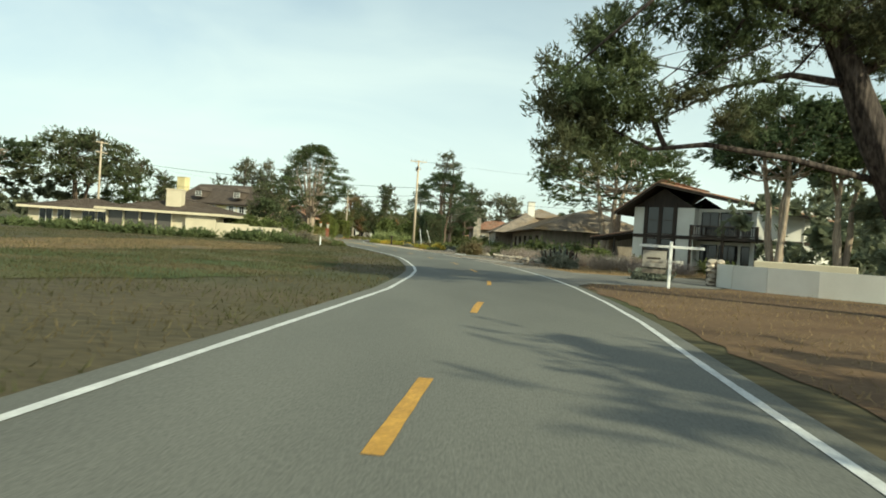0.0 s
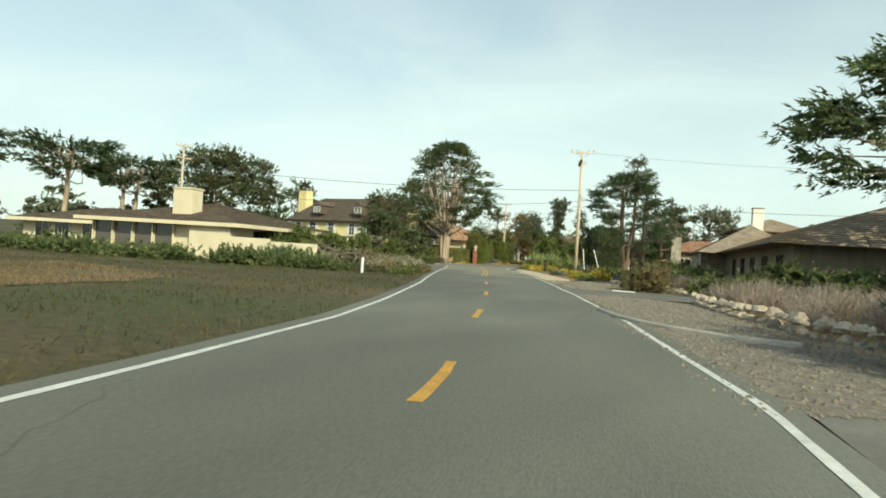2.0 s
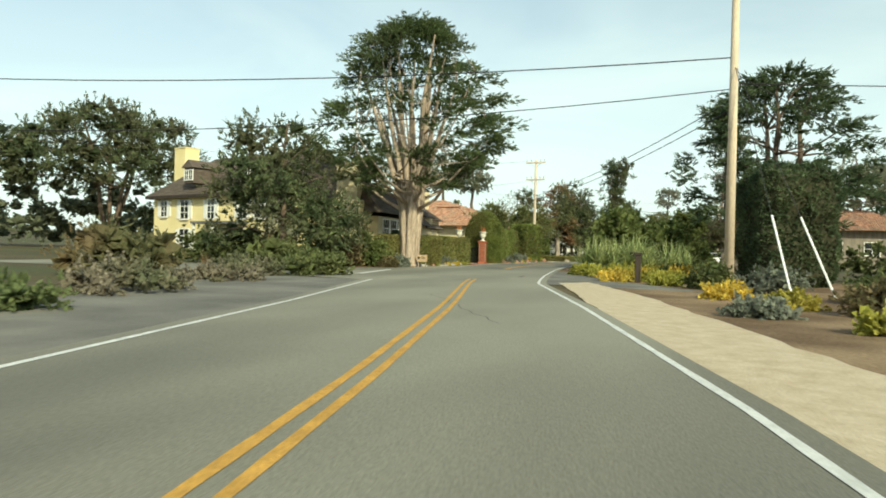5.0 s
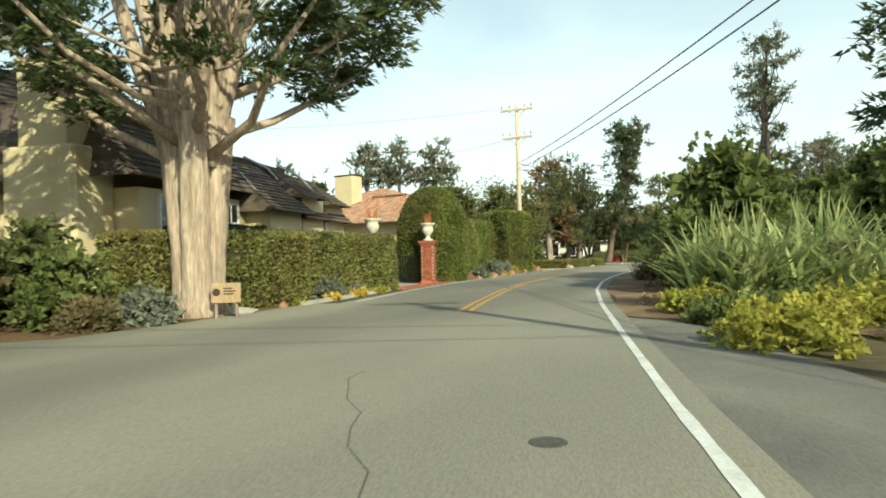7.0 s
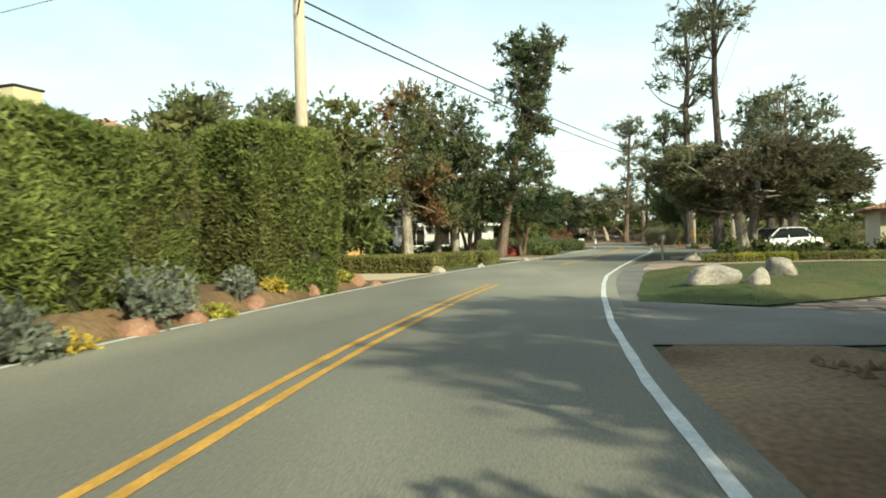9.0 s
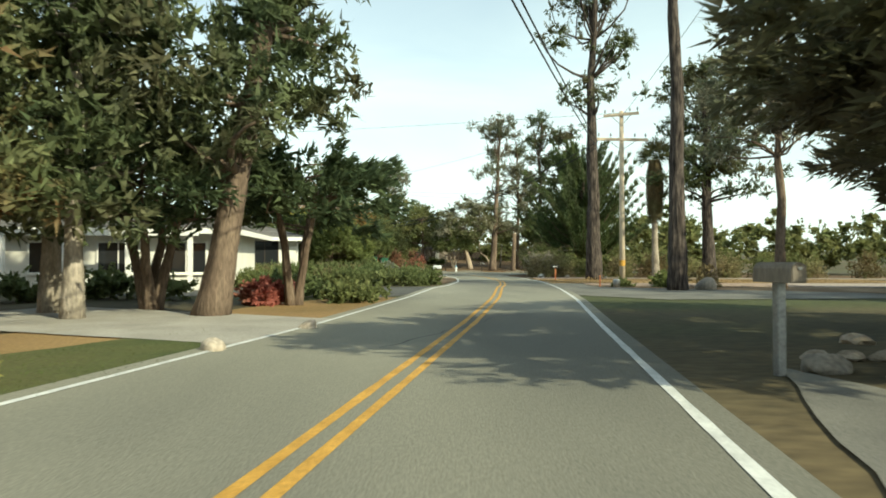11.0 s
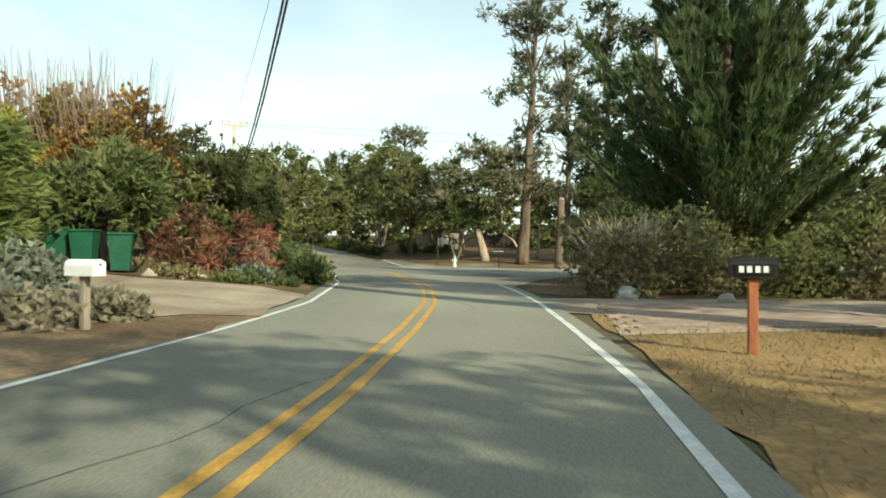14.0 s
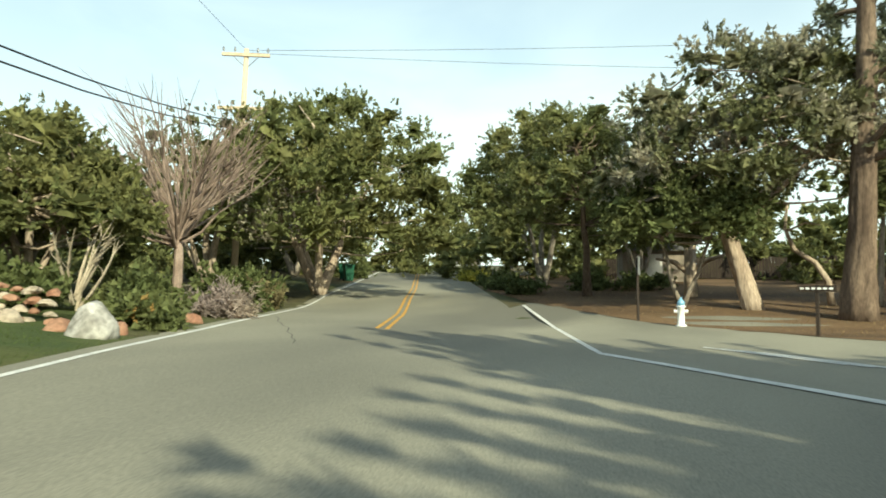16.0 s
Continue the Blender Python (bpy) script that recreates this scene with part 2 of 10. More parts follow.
def paint_mat(name, colour, metal=0.3):
    m = mat(name, tuple(c * 0.95 for c in colour), tuple(min(1, c * 1.05) for c in colour), 0.3, 1, 30, 0.0, metal=metal, spec=0.5, mottle=0.03)
    m.node_tree.nodes["Principled BSDF"].inputs["Coat Weight"].default_value = 0.8
    return m


GLASS = glass_mat("dark_window_glass", (0.02, 0.022, 0.024))
DIM_GLASS = glass_mat("curtained_window_glass", (0.11, 0.1, 0.088), 0.12)

CYPRESS = leaf_mat("cypress_foliage", (0.0504, 0.0756, 0.0252), (0.099, 0.126, 0.0396), tint=(0.072, 0.09, 0.036))
DARK_CYPRESS = leaf_mat("dark_cypress_foliage", (0.0418, 0.0646, 0.0285), (0.0798, 0.104, 0.0418))
BROWN_CYPRESS = leaf_mat("dull_cypress_foliage", (0.07, 0.075, 0.035), (0.12, 0.112, 0.052), tint=(0.095, 0.078, 0.045))
PINE = leaf_mat("pine_foliage", (0.05, 0.07, 0.03), (0.1, 0.12, 0.045), tint=(0.09, 0.085, 0.04))
GREY_PINE = leaf_mat("greyed_pine_foliage", (0.084, 0.098, 0.056), (0.14, 0.147, 0.084), tint=(0.182, 0.168, 0.112))
RUSTY = leaf_mat("rusty_dying_foliage", (0.07, 0.085, 0.035), (0.12, 0.125, 0.045), tint=(0.2, 0.1, 0.04))
OAK = leaf_mat("live_oak_foliage", (0.088, 0.098, 0.03), (0.168, 0.162, 0.05), tint=(0.12, 0.135, 0.042))
OAK_LICHEN = leaf_mat("lichened_oak_foliage", (0.091, 0.104, 0.039), (0.156, 0.156, 0.065), tint=(0.247, 0.221, 0.156))
SHRUB = leaf_mat("shrub_foliage", (0.07, 0.09, 0.028), (0.135, 0.145, 0.047), tint=(0.1, 0.12, 0.036))
BRIGHT = leaf_mat("bright_shrub_foliage", (0.085, 0.112, 0.026), (0.145, 0.165, 0.045))
HEDGE = leaf_mat("clipped_hedge_foliage", (0.125, 0.13, 0.032), (0.205, 0.2, 0.052), tint=(0.165, 0.145, 0.04))
TOPIARY = leaf_mat("clipped_cypress_foliage", (0.1, 0.125, 0.023), (0.175, 0.2, 0.04), tint=(0.12, 0.12, 0.03))
# woody hedge interior, with the shade between leaves put into its colour
HEDGE_SHADE = mat("hedge_twigs_and_shade", (0.028, 0.03, 0.014), (0.05, 0.046, 0.024), 0.95, 3, 16, 0.6)
JUNIPER = leaf_mat("juniper_foliage", (0.0688, 0.0938, 0.0312), (0.125, 0.15, 0.05))
THICKET = leaf_mat("thin_olive_foliage", (0.155, 0.15, 0.06), (0.235, 0.21, 0.09), tint=(0.2, 0.155, 0.075))
SAGE = leaf_mat("grey_sage_foliage", (0.12, 0.135, 0.095), (0.19, 0.2, 0.15))
DRYBUSH = leaf_mat("dry_heath_foliage", (0.14, 0.12, 0.075), (0.22, 0.19, 0.13), tint=(0.10, 0.11, 0.05))
RUSSET = leaf_mat("russet_heath_foliage", (0.13, 0.095, 0.042), (0.19, 0.142, 0.062), tint=(0.1, 0.1, 0.04))
LAVENDER = leaf_mat("dry_lavender_stalks", (0.2, 0.16, 0.12), (0.3, 0.24, 0.18), tint=(0.24, 0.19, 0.17))
GOLD = leaf_mat("golden_flowers", (0.36, 0.26, 0.018), (0.5, 0.37, 0.03), tint=(0.26, 0.23, 0.025), island=0.3)
YELLOWGREEN = leaf_mat("yellow_green_groundcover", (0.2, 0.21, 0.02), (0.33, 0.3, 0.035))
FLAX = leaf_mat("flax_blades", (0.17, 0.2125, 0.068), (0.323, 0.34, 0.1275), island=0.45)
ALOE = leaf_mat("red_aloe_leaves", (0.29, 0.075, 0.055), (0.4, 0.13, 0.09), tint=(0.2, 0.11, 0.055))
AUTUMN = leaf_mat("orange_autumn_leaves", (0.27, 0.13, 0.025), (0.36, 0.21, 0.045), tint=(0.18, 0.15, 0.045))
TWIG = mat("bare_twig", (0.2, 0.145, 0.115), (0.32, 0.245, 0.2), 0.95, 3, 20, 0.2, island=0.2)
PALE_TWIG = mat("pale_twig", (0.3, 0.25, 0.18), (0.42, 0.36, 0.27), 0.95, 3, 20, 0.2, island=0.2)
SPIKE = leaf_mat("rust_red_spikes", (0.34, 0.11, 0.03), (0.46, 0.18, 0.05))
GRASS = leaf_mat("grass_blades", (0.045, 0.055, 0.019), (0.08, 0.075, 0.028), tint=(0.11, 0.082, 0.038), island=0.3)
LAWN_GRASS = leaf_mat("lawn_blades", (0.045, 0.072, 0.015), (0.084, 0.108, 0.024), tint=(0.102, 0.102, 0.033), island=0.3)
STRAW_GRASS = leaf_mat("straw_blades", (0.17, 0.115, 0.05), (0.27, 0.19, 0.085), island=0.3)
HILL = leaf_mat("distant_woods", (0.09, 0.108, 0.063), (0.153, 0.162, 0.09), island=0.2)


# ---- building helpers ----
def link(name, mesh, material, parent=None, label="", smooth=False):
    ob = new(name, mesh)
    if material is not None and not mesh.materials:
        mesh.materials.append(material)
    if parent is not None:
        ob.parent = parent
    if label:
        ob["label"] = label
    if smooth:
        mesh.polygons.foreach_set("use_smooth", [True] * len(mesh.polygons))
    return ob


def part(name, bm, material, parent=None, label="", smooth=False):
    bmesh.ops.recalc_face_normals(bm, faces=bm.faces)
    mesh = bpy.data.meshes.new(name)
    bm.to_mesh(mesh)
    bm.free()
    return link(name, mesh, material, parent, label, smooth)


def thing(name, x, y, label, category, group="", rz=0.0, z=None, kind=""):
    ob = new(name)
    ob.empty_display_size = 0.3
    ob.matrix_world = pose(x, y, land(x, y) if z is None else z, 0, 0, rz)
    return tagged(ob, label, category, group, kind)


def box(bm, x0, x1, y0, y1, z0, z1, bevel=0.0):
    vs = [bm.verts.new((x, y, z)) for z in (z0, z1) for x, y in ((x0, y0), (x1, y0), (x1, y1), (x0, y1))]
    fs = [bm.faces.new([vs[i] for i in q]) for q in ((3, 2, 1, 0), (4, 5, 6, 7), (0, 1, 5, 4), (1, 2, 6, 5), (2, 3, 7, 6), (3, 0, 4, 7))]
    if bevel:
        edges = list({e for f in fs for e in f.edges})
        bmesh.ops.bevel(bm, geom=edges, offset=bevel, segments=1, affect="EDGES")
    return bm


def boxes(*specs, bevel=0.0):
    bm = bmesh.new()
    for s in specs:
        box(bm, *s, bevel=bevel)
    return bm


def tube(bm, pts, radii, n=8):
    """A tapered round rod along pts."""
    pts = [Vector(p) for p in pts]
    rings = []
    side = None
    for i, p in enumerate(pts):
        d = (pts[min(i + 1, len(pts) - 1)] - pts[max(i - 1, 0)]).normalized()
        if side is None:
            side = d.orthogonal().normalized()
        side = (side - d * side.dot(d)).normalized()
        up = d.cross(side)
        rings.append([bm.verts.new(p + (side * math.cos(a) + up * math.sin(a)) * radii[i]) for a in (2 * math.pi * k / n for k in range(n))])
    for a, b in zip(rings, rings[1:]):
        for k in range(n):
            bm.faces.new((a[k], a[(k + 1) % n], b[(k + 1) % n], b[k]))
    bm.faces.new(rings[0][::-1])
    bm.faces.new(rings[-1])
    return bm


def fluted(bm, pts, radii, seed=0, n=32, deep=0.17):
    """A trunk whose bark stands in uneven upright ridges."""
    fine, rad = [], []
    for i in range(len(pts) - 1):
        a, b = Vector(pts[i]), Vector(pts[i + 1])
        m = max(2, min(10, int((b - a).length / 0.35)))
        for j in range(m):
            fine.append(a.lerp(b, j / m))
            rad.append(radii[i] + (radii[i + 1] - radii[i]) * j / m)
    fine.append(Vector(pts[-1]))
    rad.append(radii[-1])
    first = len(bm.verts)
    tube(bm, fine, rad, n)
    bm.verts.ensure_lookup_table()
    for i, p in enumerate(fine):
        for k in range(n):
            v = bm.verts[first + i * n + k]
            w = noise.noise((k * 1.7 + seed, p.z * 0.55, 3.3)) + 0.5 * noise.noise((k * 2.9, p.z * 2.2, seed))
            v.co += (v.co - p) * deep * 1.4 * w
    return bm


def rod(pts, radii, n=8):
    return tube(bmesh.new(), pts, radii if isinstance(radii, (list, tuple)) else [radii] * len(pts), n)


def lathe(profile, n=16):
    bm = bmesh.new()
    rings = [[bm.verts.new((r * math.cos(2 * math.pi * k / n), r * math.sin(2 * math.pi * k / n), z)) for k in range(n)] for r, z in profile]
    for a, b in zip(rings, rings[1:]):
        for k in range(n):
            bm.faces.new((a[k], a[(k + 1) % n], b[(k + 1) % n], b[k]))
    bm.faces.new(rings[0][::-1])
    bm.faces.new(rings[-1])
    return bm


def prism(points, z0, z1):
    bm = bmesh.new()
    a = [bm.verts.new((x, y, z0)) for x, y in points]
    b = [bm.verts.new((x, y, z1)) for x, y in points]
    bm.faces.new(a[::-1])
    bm.faces.new(b)
    for i in range(len(points)):
        j = (i + 1) % len(points)
        bm.faces.new((a[i], a[j], b[j], b[i]))
    return bm


def rock(rx, ry, rz, seed, rough=0.28, fine=3):
    """An uneven boulder that sits a little into the ground."""
    bm = bmesh.new()
    bmesh.ops.create_icosphere(bm, subdivisions=fine, radius=1.0)
    rg = random.Random(int(seed * 10) + 3)
    cuts = [(Vector((rg.uniform(-1, 1), rg.uniform(-1, 1), rg.uniform(0.0, 1))).normalized(), rg.uniform(0.55, 0.85)) for _ in range(8)]
    for v in bm.verts:
        q = v.co * 1.3 + Vector((seed * 7.3, seed * 3.1, 0))
        k = 1 + rough * noise.noise(q) + 0.5 * rough * noise.noise(q * 2.7)
        c = v.co * k
        for n_, far in cuts:
            over = c.dot(n_) - far
            if over > 0:
                c = c - n_ * over * 0.9
        v.co = Vector((c.x * rx, c.y * ry, max(c.z, -0.55) * rz + 0.5 * rz))
    return bm


def quads(name, base, tip, side, material, parent=None, label=""):
    """Many thin pointed leaves: from base to tip, side to each hand. Arrays of n x 3."""
    n = len(base)
    v = np.stack([base - side, base + side, tip], 1).reshape(-1, 3)
    mesh = bpy.data.meshes.new(name)
    mesh.vertices.add(3 * n)
    mesh.vertices.foreach_set("co", v.astype(np.float32).ravel())
    mesh.loops.add(3 * n)
    mesh.loops.foreach_set("vertex_index", np.arange(3 * n, dtype=np.int32))
    mesh.polygons.add(n)
    mesh.polygons.foreach_set("loop_start", np.arange(0, 3 * n, 3, dtype=np.int32))
    mesh.update()
    return link(name, mesh, material, parent, label)


def unit(a):
    return a / np.maximum(np.linalg.norm(a, axis=1, keepdims=True), 1e-6)


def leaves(rng, centres, radii, n, length, width, up=0.3, wild=0.8, shell=0.5, outward=0.0):
    """Leafy sprays through and over many blobs: base, tip and side arrays. centres, radii: k x 3; n: leaves a blob."""
    k = len(centres)
    fan = 9                                   # leaves to a spray
    m = max(3, int(n * 0.66 / fan))
    d = unit(rng.normal(size=(k * m, 3)))
    reach = rng.uniform(0.85, 1.3, (k * m, 1)) * (shell + (1 - shell) * rng.random((k * m, 1)) ** 0.6)
    c, s = np.repeat(centres, m, 0), np.repeat(radii, m, 0)
    root = c + d * reach * s
    out = unit(unit(d / np.maximum(s, 0.05)) + 0.45 * wild * rng.normal(size=(k * m, 3)) + np.array([0, 0, up]))
    if outward:                               # boughs that point away from the stem
        away = unit(c * np.array([1, 1, 0]) + 1e-3)
        out = unit(out + 2.0 * outward * away)
    q = k * m * fan
    root, out = np.repeat(root, fan, 0), np.repeat(out, fan, 0)
    run = rng.uniform(-0.5, 1.0, (q, 1)) * length * 1.1
    base = root + out * run + rng.normal(size=(q, 3)) * length * 0.16
    way = unit(out + 0.6 * wild * rng.normal(size=(q, 3)))
    l = length * (0.5 + 0.7 * rng.random((q, 1)))
    side = unit(np.cross(way, rng.normal(size=(q, 3)))) * width * (0.6 + 0.8 * rng.random((q, 1)))
    return base - way * l * 0.3, base + way * l * 0.7, side


def surface_leaves(rng, bm, n, length, width, up=0.2, wild=0.6, lift=0.03):
    """Leaves all over a form's skin."""
    bmesh.ops.triangulate(bm, faces=bm.faces)
    tri = np.array([[v.co[:] for v in f.verts] for f in bm.faces])
    e1, e2 = tri[:, 1] - tri[:, 0], tri[:, 2] - tri[:, 0]
    cr_ = np.cross(e1, e2)
    area = np.linalg.norm(cr_, axis=1)
    normal = unit(cr_)
    pick = rng.choice(len(tri), n, p=area / area.sum())
    a, b = rng.random((n, 1)), rng.random((n, 1))
    flip = a + b > 1
    a, b = np.where(flip, 1 - a, a), np.where(flip, 1 - b, b)
    base = tri[pick, 0] + a * e1[pick] + b * e2[pick]
    nm = normal[pick]
    way = unit(nm * 0.75 + wild * rng.normal(size=(n, 3)) * 0.8 + np.array([0, 0, up]))
    l = length * (0.6 + 0.8 * rng.random((n, 1)))
    side = unit(np.cross(way, rng.normal(size=(n, 3)))) * width * (0.7 + 0.6 * rng.random((n, 1)))
    base = base + nm * lift * rng.normal(size=(n, 1))
    return base - way * l * 0.35, base + way * l * 0.65, side


# ---- the lie of the land ----
RIGHT = [(-40, -3.5), (-10, 0.6), (0, 2.1), (7.4, 3.0), (12, 3.6), (16, 3.95), (21.5, 4.25), (25, 4.3), (29, 4.2), (37, 3.7), (41, 3.0), (47, 2.0), (52, 0.9),
         (56, 0.1), (60, -0.85), (63, -1.45), (68, -2.6), (74, -3.95), (81, -5.6), (90, -8.1), (100, -11.15), (104, -11.85), (108, -12.45), (113, -13.1),
         (118.5, -13.8), (124.5, -14.4), (130, -14.65), (135, -14.6), (139, -14.4), (143.5, -14.0), (147, -13.6), (150.6, -13.1), (157, -11.8),
         (169, -9.1), (178, -7.0), (182.4, -6.1), (188, -5.0), (192, -4.35), (196.5, -3.7), (201, -3.15), (205.5, -2.9), (210, -2.7), (214, -2.7),
         (218, -2.85), (228, -4.0), (236.7, -5.7), (244, -8.2), (250, -10.2), (258, -12.9), (280, -20.4), (320, -34), (380, -58)]
LEFT = [(-40, -8.5), (-10, -4.5), (0, -3.0), (8.8, -2.0), (11.4, -1.7), (16, -1.2), (22, -0.95), (25.5, -0.95), (29, -1.15), (35.8, -1.85), (41.2, -2.55), (46, -3.55),
        (51, -4.75), (56.5, -6.1), (63.4, -8.0), (73, -10.5), (78, -11.75), (88, -14.2), (98, -17.0), (108, -19.3), (119.6, -20.6), (126, -21.05), (132, -21.1),
        (137, -20.9), (144, -20.15), (150, -19.25), (155.5, -18.15), (160, -17.05), (170, -14.5), (180, -12.4), (188.6, -10.9), (192.3, -9.85), (198.5, -8.65),
        (205, -7.95), (210, -7.65), (216.6, -8.05), (222, -9.0), (228.6, -10.5), (231.4, -11.5), (235, -12.7), (244, -15.9), (258, -20.5), (280, -28), (320, -42), (380, -66)]


def along(table, y):
    return float(np.interp(y, [p[0] for p in table], [p[1] for p in table]))


def ease(a, b, v):
    k = min(1.0, max(0.0, (v - a) / (b - a)))
    return k * k * (3 - 2 * k)


def land(x, y):
    """Height of the ground: level, with a cross slope and a rise at the far end, and a bank to the left of it."""
    h = ease(205, 232, y) * 0.055 * min(14.0, max(0.0, along(RIGHT, y) - x))
    h += 0.05 * max(0.0, min(y, 330) - 243) * ease(243, 252, y)
    h += ease(192, 206, y) * (1 - ease(262, 300, y)) * 0.09 * min(6.0, max(0.0, along(LEFT, y) - 0.8 - x))
    return h


def sheet(name, xs, ys, material, lift=0.0, label="", kind="structure"):
    """A grid laid on the land. xs(y) gives the left and right bound at each y."""
    verts, faces = [], []
    cols = 0
    for y in ys:
        row = xs(y)
        cols = len(row)
        verts += [(x, y, land(x, y) + lift) for x in row]
    for j in range(len(ys) - 1):
        for i in range(cols - 1):
            a = j * cols + i
            faces.append((a, a + 1, a + cols + 1, a + cols))
    mesh = bpy.data.meshes.new(name)
    mesh.from_pydata(verts, [], faces)
    return tagged(link(name, mesh, material), label, "", "", kind)


def steps(a, b, d):
    n = max(1, int(round((b - a) / d)))
    return [a + (b - a) * i / n for i in range(n + 1)]


def patch(name, points, material, lift=0.01, label="", wobble=0.15, kind="structure"):
    """A flat piece of ground with an uneven outline."""
    rim = []
    for (x0, y0), (x1, y1) in zip(points, points[1:] + points[:1]):
        n = max(1, int(math.hypot(x1 - x0, y1 - y0) / 0.7))
        for i in range(n):
            x, y = x0 + (x1 - x0) * i / n, y0 + (y1 - y0) * i / n
            w = Vector((noise.noise((x * 0.9, y * 0.9, 1.7)), noise.noise((x * 0.9, y * 0.9, 9.2)))) * wobble
            rim.append((x + w.x, y + w.y))
    bm = bmesh.new()
    f = bm.faces.new([bm.verts.new((x, y, 0)) for x, y in rim])
    bmesh.ops.triangulate(bm, faces=[f])
    for _ in range(3):
        long = [e for e in bm.edges if e.calc_length() > 2.5]
        if not long:
            break
        bmesh.ops.subdivide_edges(bm, edges=long, cuts=1)
        bmesh.ops.triangulate(bm, faces=bm.faces)
    for v in bm.verts:
        v.co.z = land(v.co.x, v.co.y) + lift
    return tagged(part(name, bm, material), label, "", "", kind)


def ribbon(name, pts, width, material, lift, label=""):
    """A painted stripe along pts on the land."""
    verts, faces = [], []
    for i, (x, y) in enumerate(pts):
        a, b = pts[max(0, i - 1)], pts[min(len(pts) - 1, i + 1)]
        d = Vector((b[0] - a[0], b[1] - a[1])).normalized()
        w = width / 2 * (1 + 0.25 * noise.noise((x * 2.1, y * 2.1, 3)))
        for s in (-1, 1):
            px, py = x - d.y * w * s, y + d.x * w * s
            verts.append((px, py, land(px, py) + lift))
    for i in range(len(pts) - 1):
        faces.append((2 * i, 2 * i + 1, 2 * i + 3, 2 * i + 2))
    mesh = bpy.data.meshes.new(name)
    mesh.from_pydata(verts, [], faces)
    return tagged(link(name, mesh, material), label, "", "", "structure")


def side_line(table, y0, y1, inset=0.0):
    return [(along(table, y) + inset, y) for y in steps(y0, y1, 0.6)]


def centre(y, off=0.0):
    return ((along(LEFT, y) + along(RIGHT, y)) / 2 + CENTRE_SHIFT(y) + off, y)


def CENTRE_SHIFT(y):
    return float(np.interp(y, [0, 13, 21, 36, 43, 52, 61, 71, 100, 130, 160, 200, 215, 232, 245, 260], [-0.3, -0.35, -0.1, -0.15, -0.4, -0.3, -0.2, -0.2, 0.5, 0.15, 0.2, 0.15, 0.1, -0.6, -0.2, 0]))


near_x = [-1500, -700, -350, -200] + steps(-130, -46, 6) + steps(-44, 30, 2) + steps(36, 100, 8) + [160, 300, 700, 1500]
near_y = [-1500, -600, -250, -120, -70] + steps(-40, 186, 4) + steps(188, 300, 2) + steps(306, 400, 8) + [480, 600, 900, 1500]
sheet("ground", lambda y: near_x, near_y, MEADOW, -0.012, "rough coastal meadow of mixed green and straw-coloured grass")
for name, y0, y1, m, lab in (("road_1", -40, 73, OLD_ASPHALT, "darker grey-green asphalt of a two-lane residential road"), ("road_2", 73, 380, ASPHALT, "pale sun-bleached asphalt of a two-lane residential road")):
    sheet(name, lambda y: [along(LEFT, y) - 0.35 + (along(RIGHT, y) - along(LEFT, y) + 0.65) * i / 6 for i in range(7)], steps(y0, y1, 1.0), m, 0.02, lab)
for name, table, spans in (("edge_line_right", RIGHT, ((-30, 218.3), (236.7, 330))), ("edge_line_left", LEFT, ((-30, 98.0), (119.6, 330)))):
    for i, (a, b) in enumerate(spans):
        ribbon(name, side_line(table, a, b), 0.105, WHITE_PAINT, 0.026, "white painted edge line of the road, slightly worn")
for y in [3.8, 11.8, 19.8, 27.8, 35.5, 43.2, 51.1, 59.2]:
    ribbon("centre_dash", [centre(q) for q in steps(y, y + 2.2, 0.4)], 0.13, YELLOW_PAINT, 0.026, "yellow painted centre dash on the asphalt")
for a, b in ((70.6, 101.5), (116.5, 147.4), (159.6, 226.5), (238.5, 330)):
    for off in (-0.12, 0.12):
        ribbon("centre_line", [centre(q, off) for q in steps(a, b, 0.6)], 0.10, YELLOW_PAINT, 0.026, "double yellow centre line, worn")


# ---- cracks in the asphalt ----
rng = random.Random(77)
for k, (y0, side, span) in enumerate(((31, 0.3, 4), (44, 0.75, 6), (58, 0.2, 5), (66, 0.55, 3), (86, 0.7, 6), (97, 0.35, 5), (103, 0.8, 6), (113, 0.25, 5), (124, 0.6, 7), (139, 0.3, 5), (151, 0.7, 6), (166, 0.4, 6), (180, 0.65, 5), (197, 0.3, 6), (209, 0.7, 5), (221, 0.45, 6), (234, 0.3, 6))):
    pts = []
    for i in range(14):
        y = y0 + span * i / 13
        wide = along(RIGHT, y) - along(LEFT, y)
        pts.append((along(LEFT, y) + wide * (side + 0.02 * i * (1 if k % 2 else -1)) + rng.uniform(-0.09, 0.09), y))
    ribbon("road_crack", pts, 0.014 + 0.008 * (k % 3), CRACK, 0.021, "thin meandering crack in the asphalt")
for k, y in enumerate((73.0,)):
    pts = [(along(LEFT, y) + 0.15 + (along(RIGHT, y) - along(LEFT, y) - 0.3) * i / 12, y + rng.uniform(-0.07, 0.07) + 0.06 * i) for i in range(13)]
    ribbon("road_crack", pts, 0.04, CRACK, 0.021, "sealed crack right across the road")


for x, y in ((-13.05, 105.3), (-13.26, 106.6)):
    lid = lathe([(0.13, 0.0), (0.13, 0.006), (0.1, 0.008), (0.095, 0.004)], 16)
    ob = part("valve_cover", lid, CRACK)
    ob.location = (x, y, 0.02)
    tagged(ob, "small round iron valve cover set in the asphalt", "valve cover")


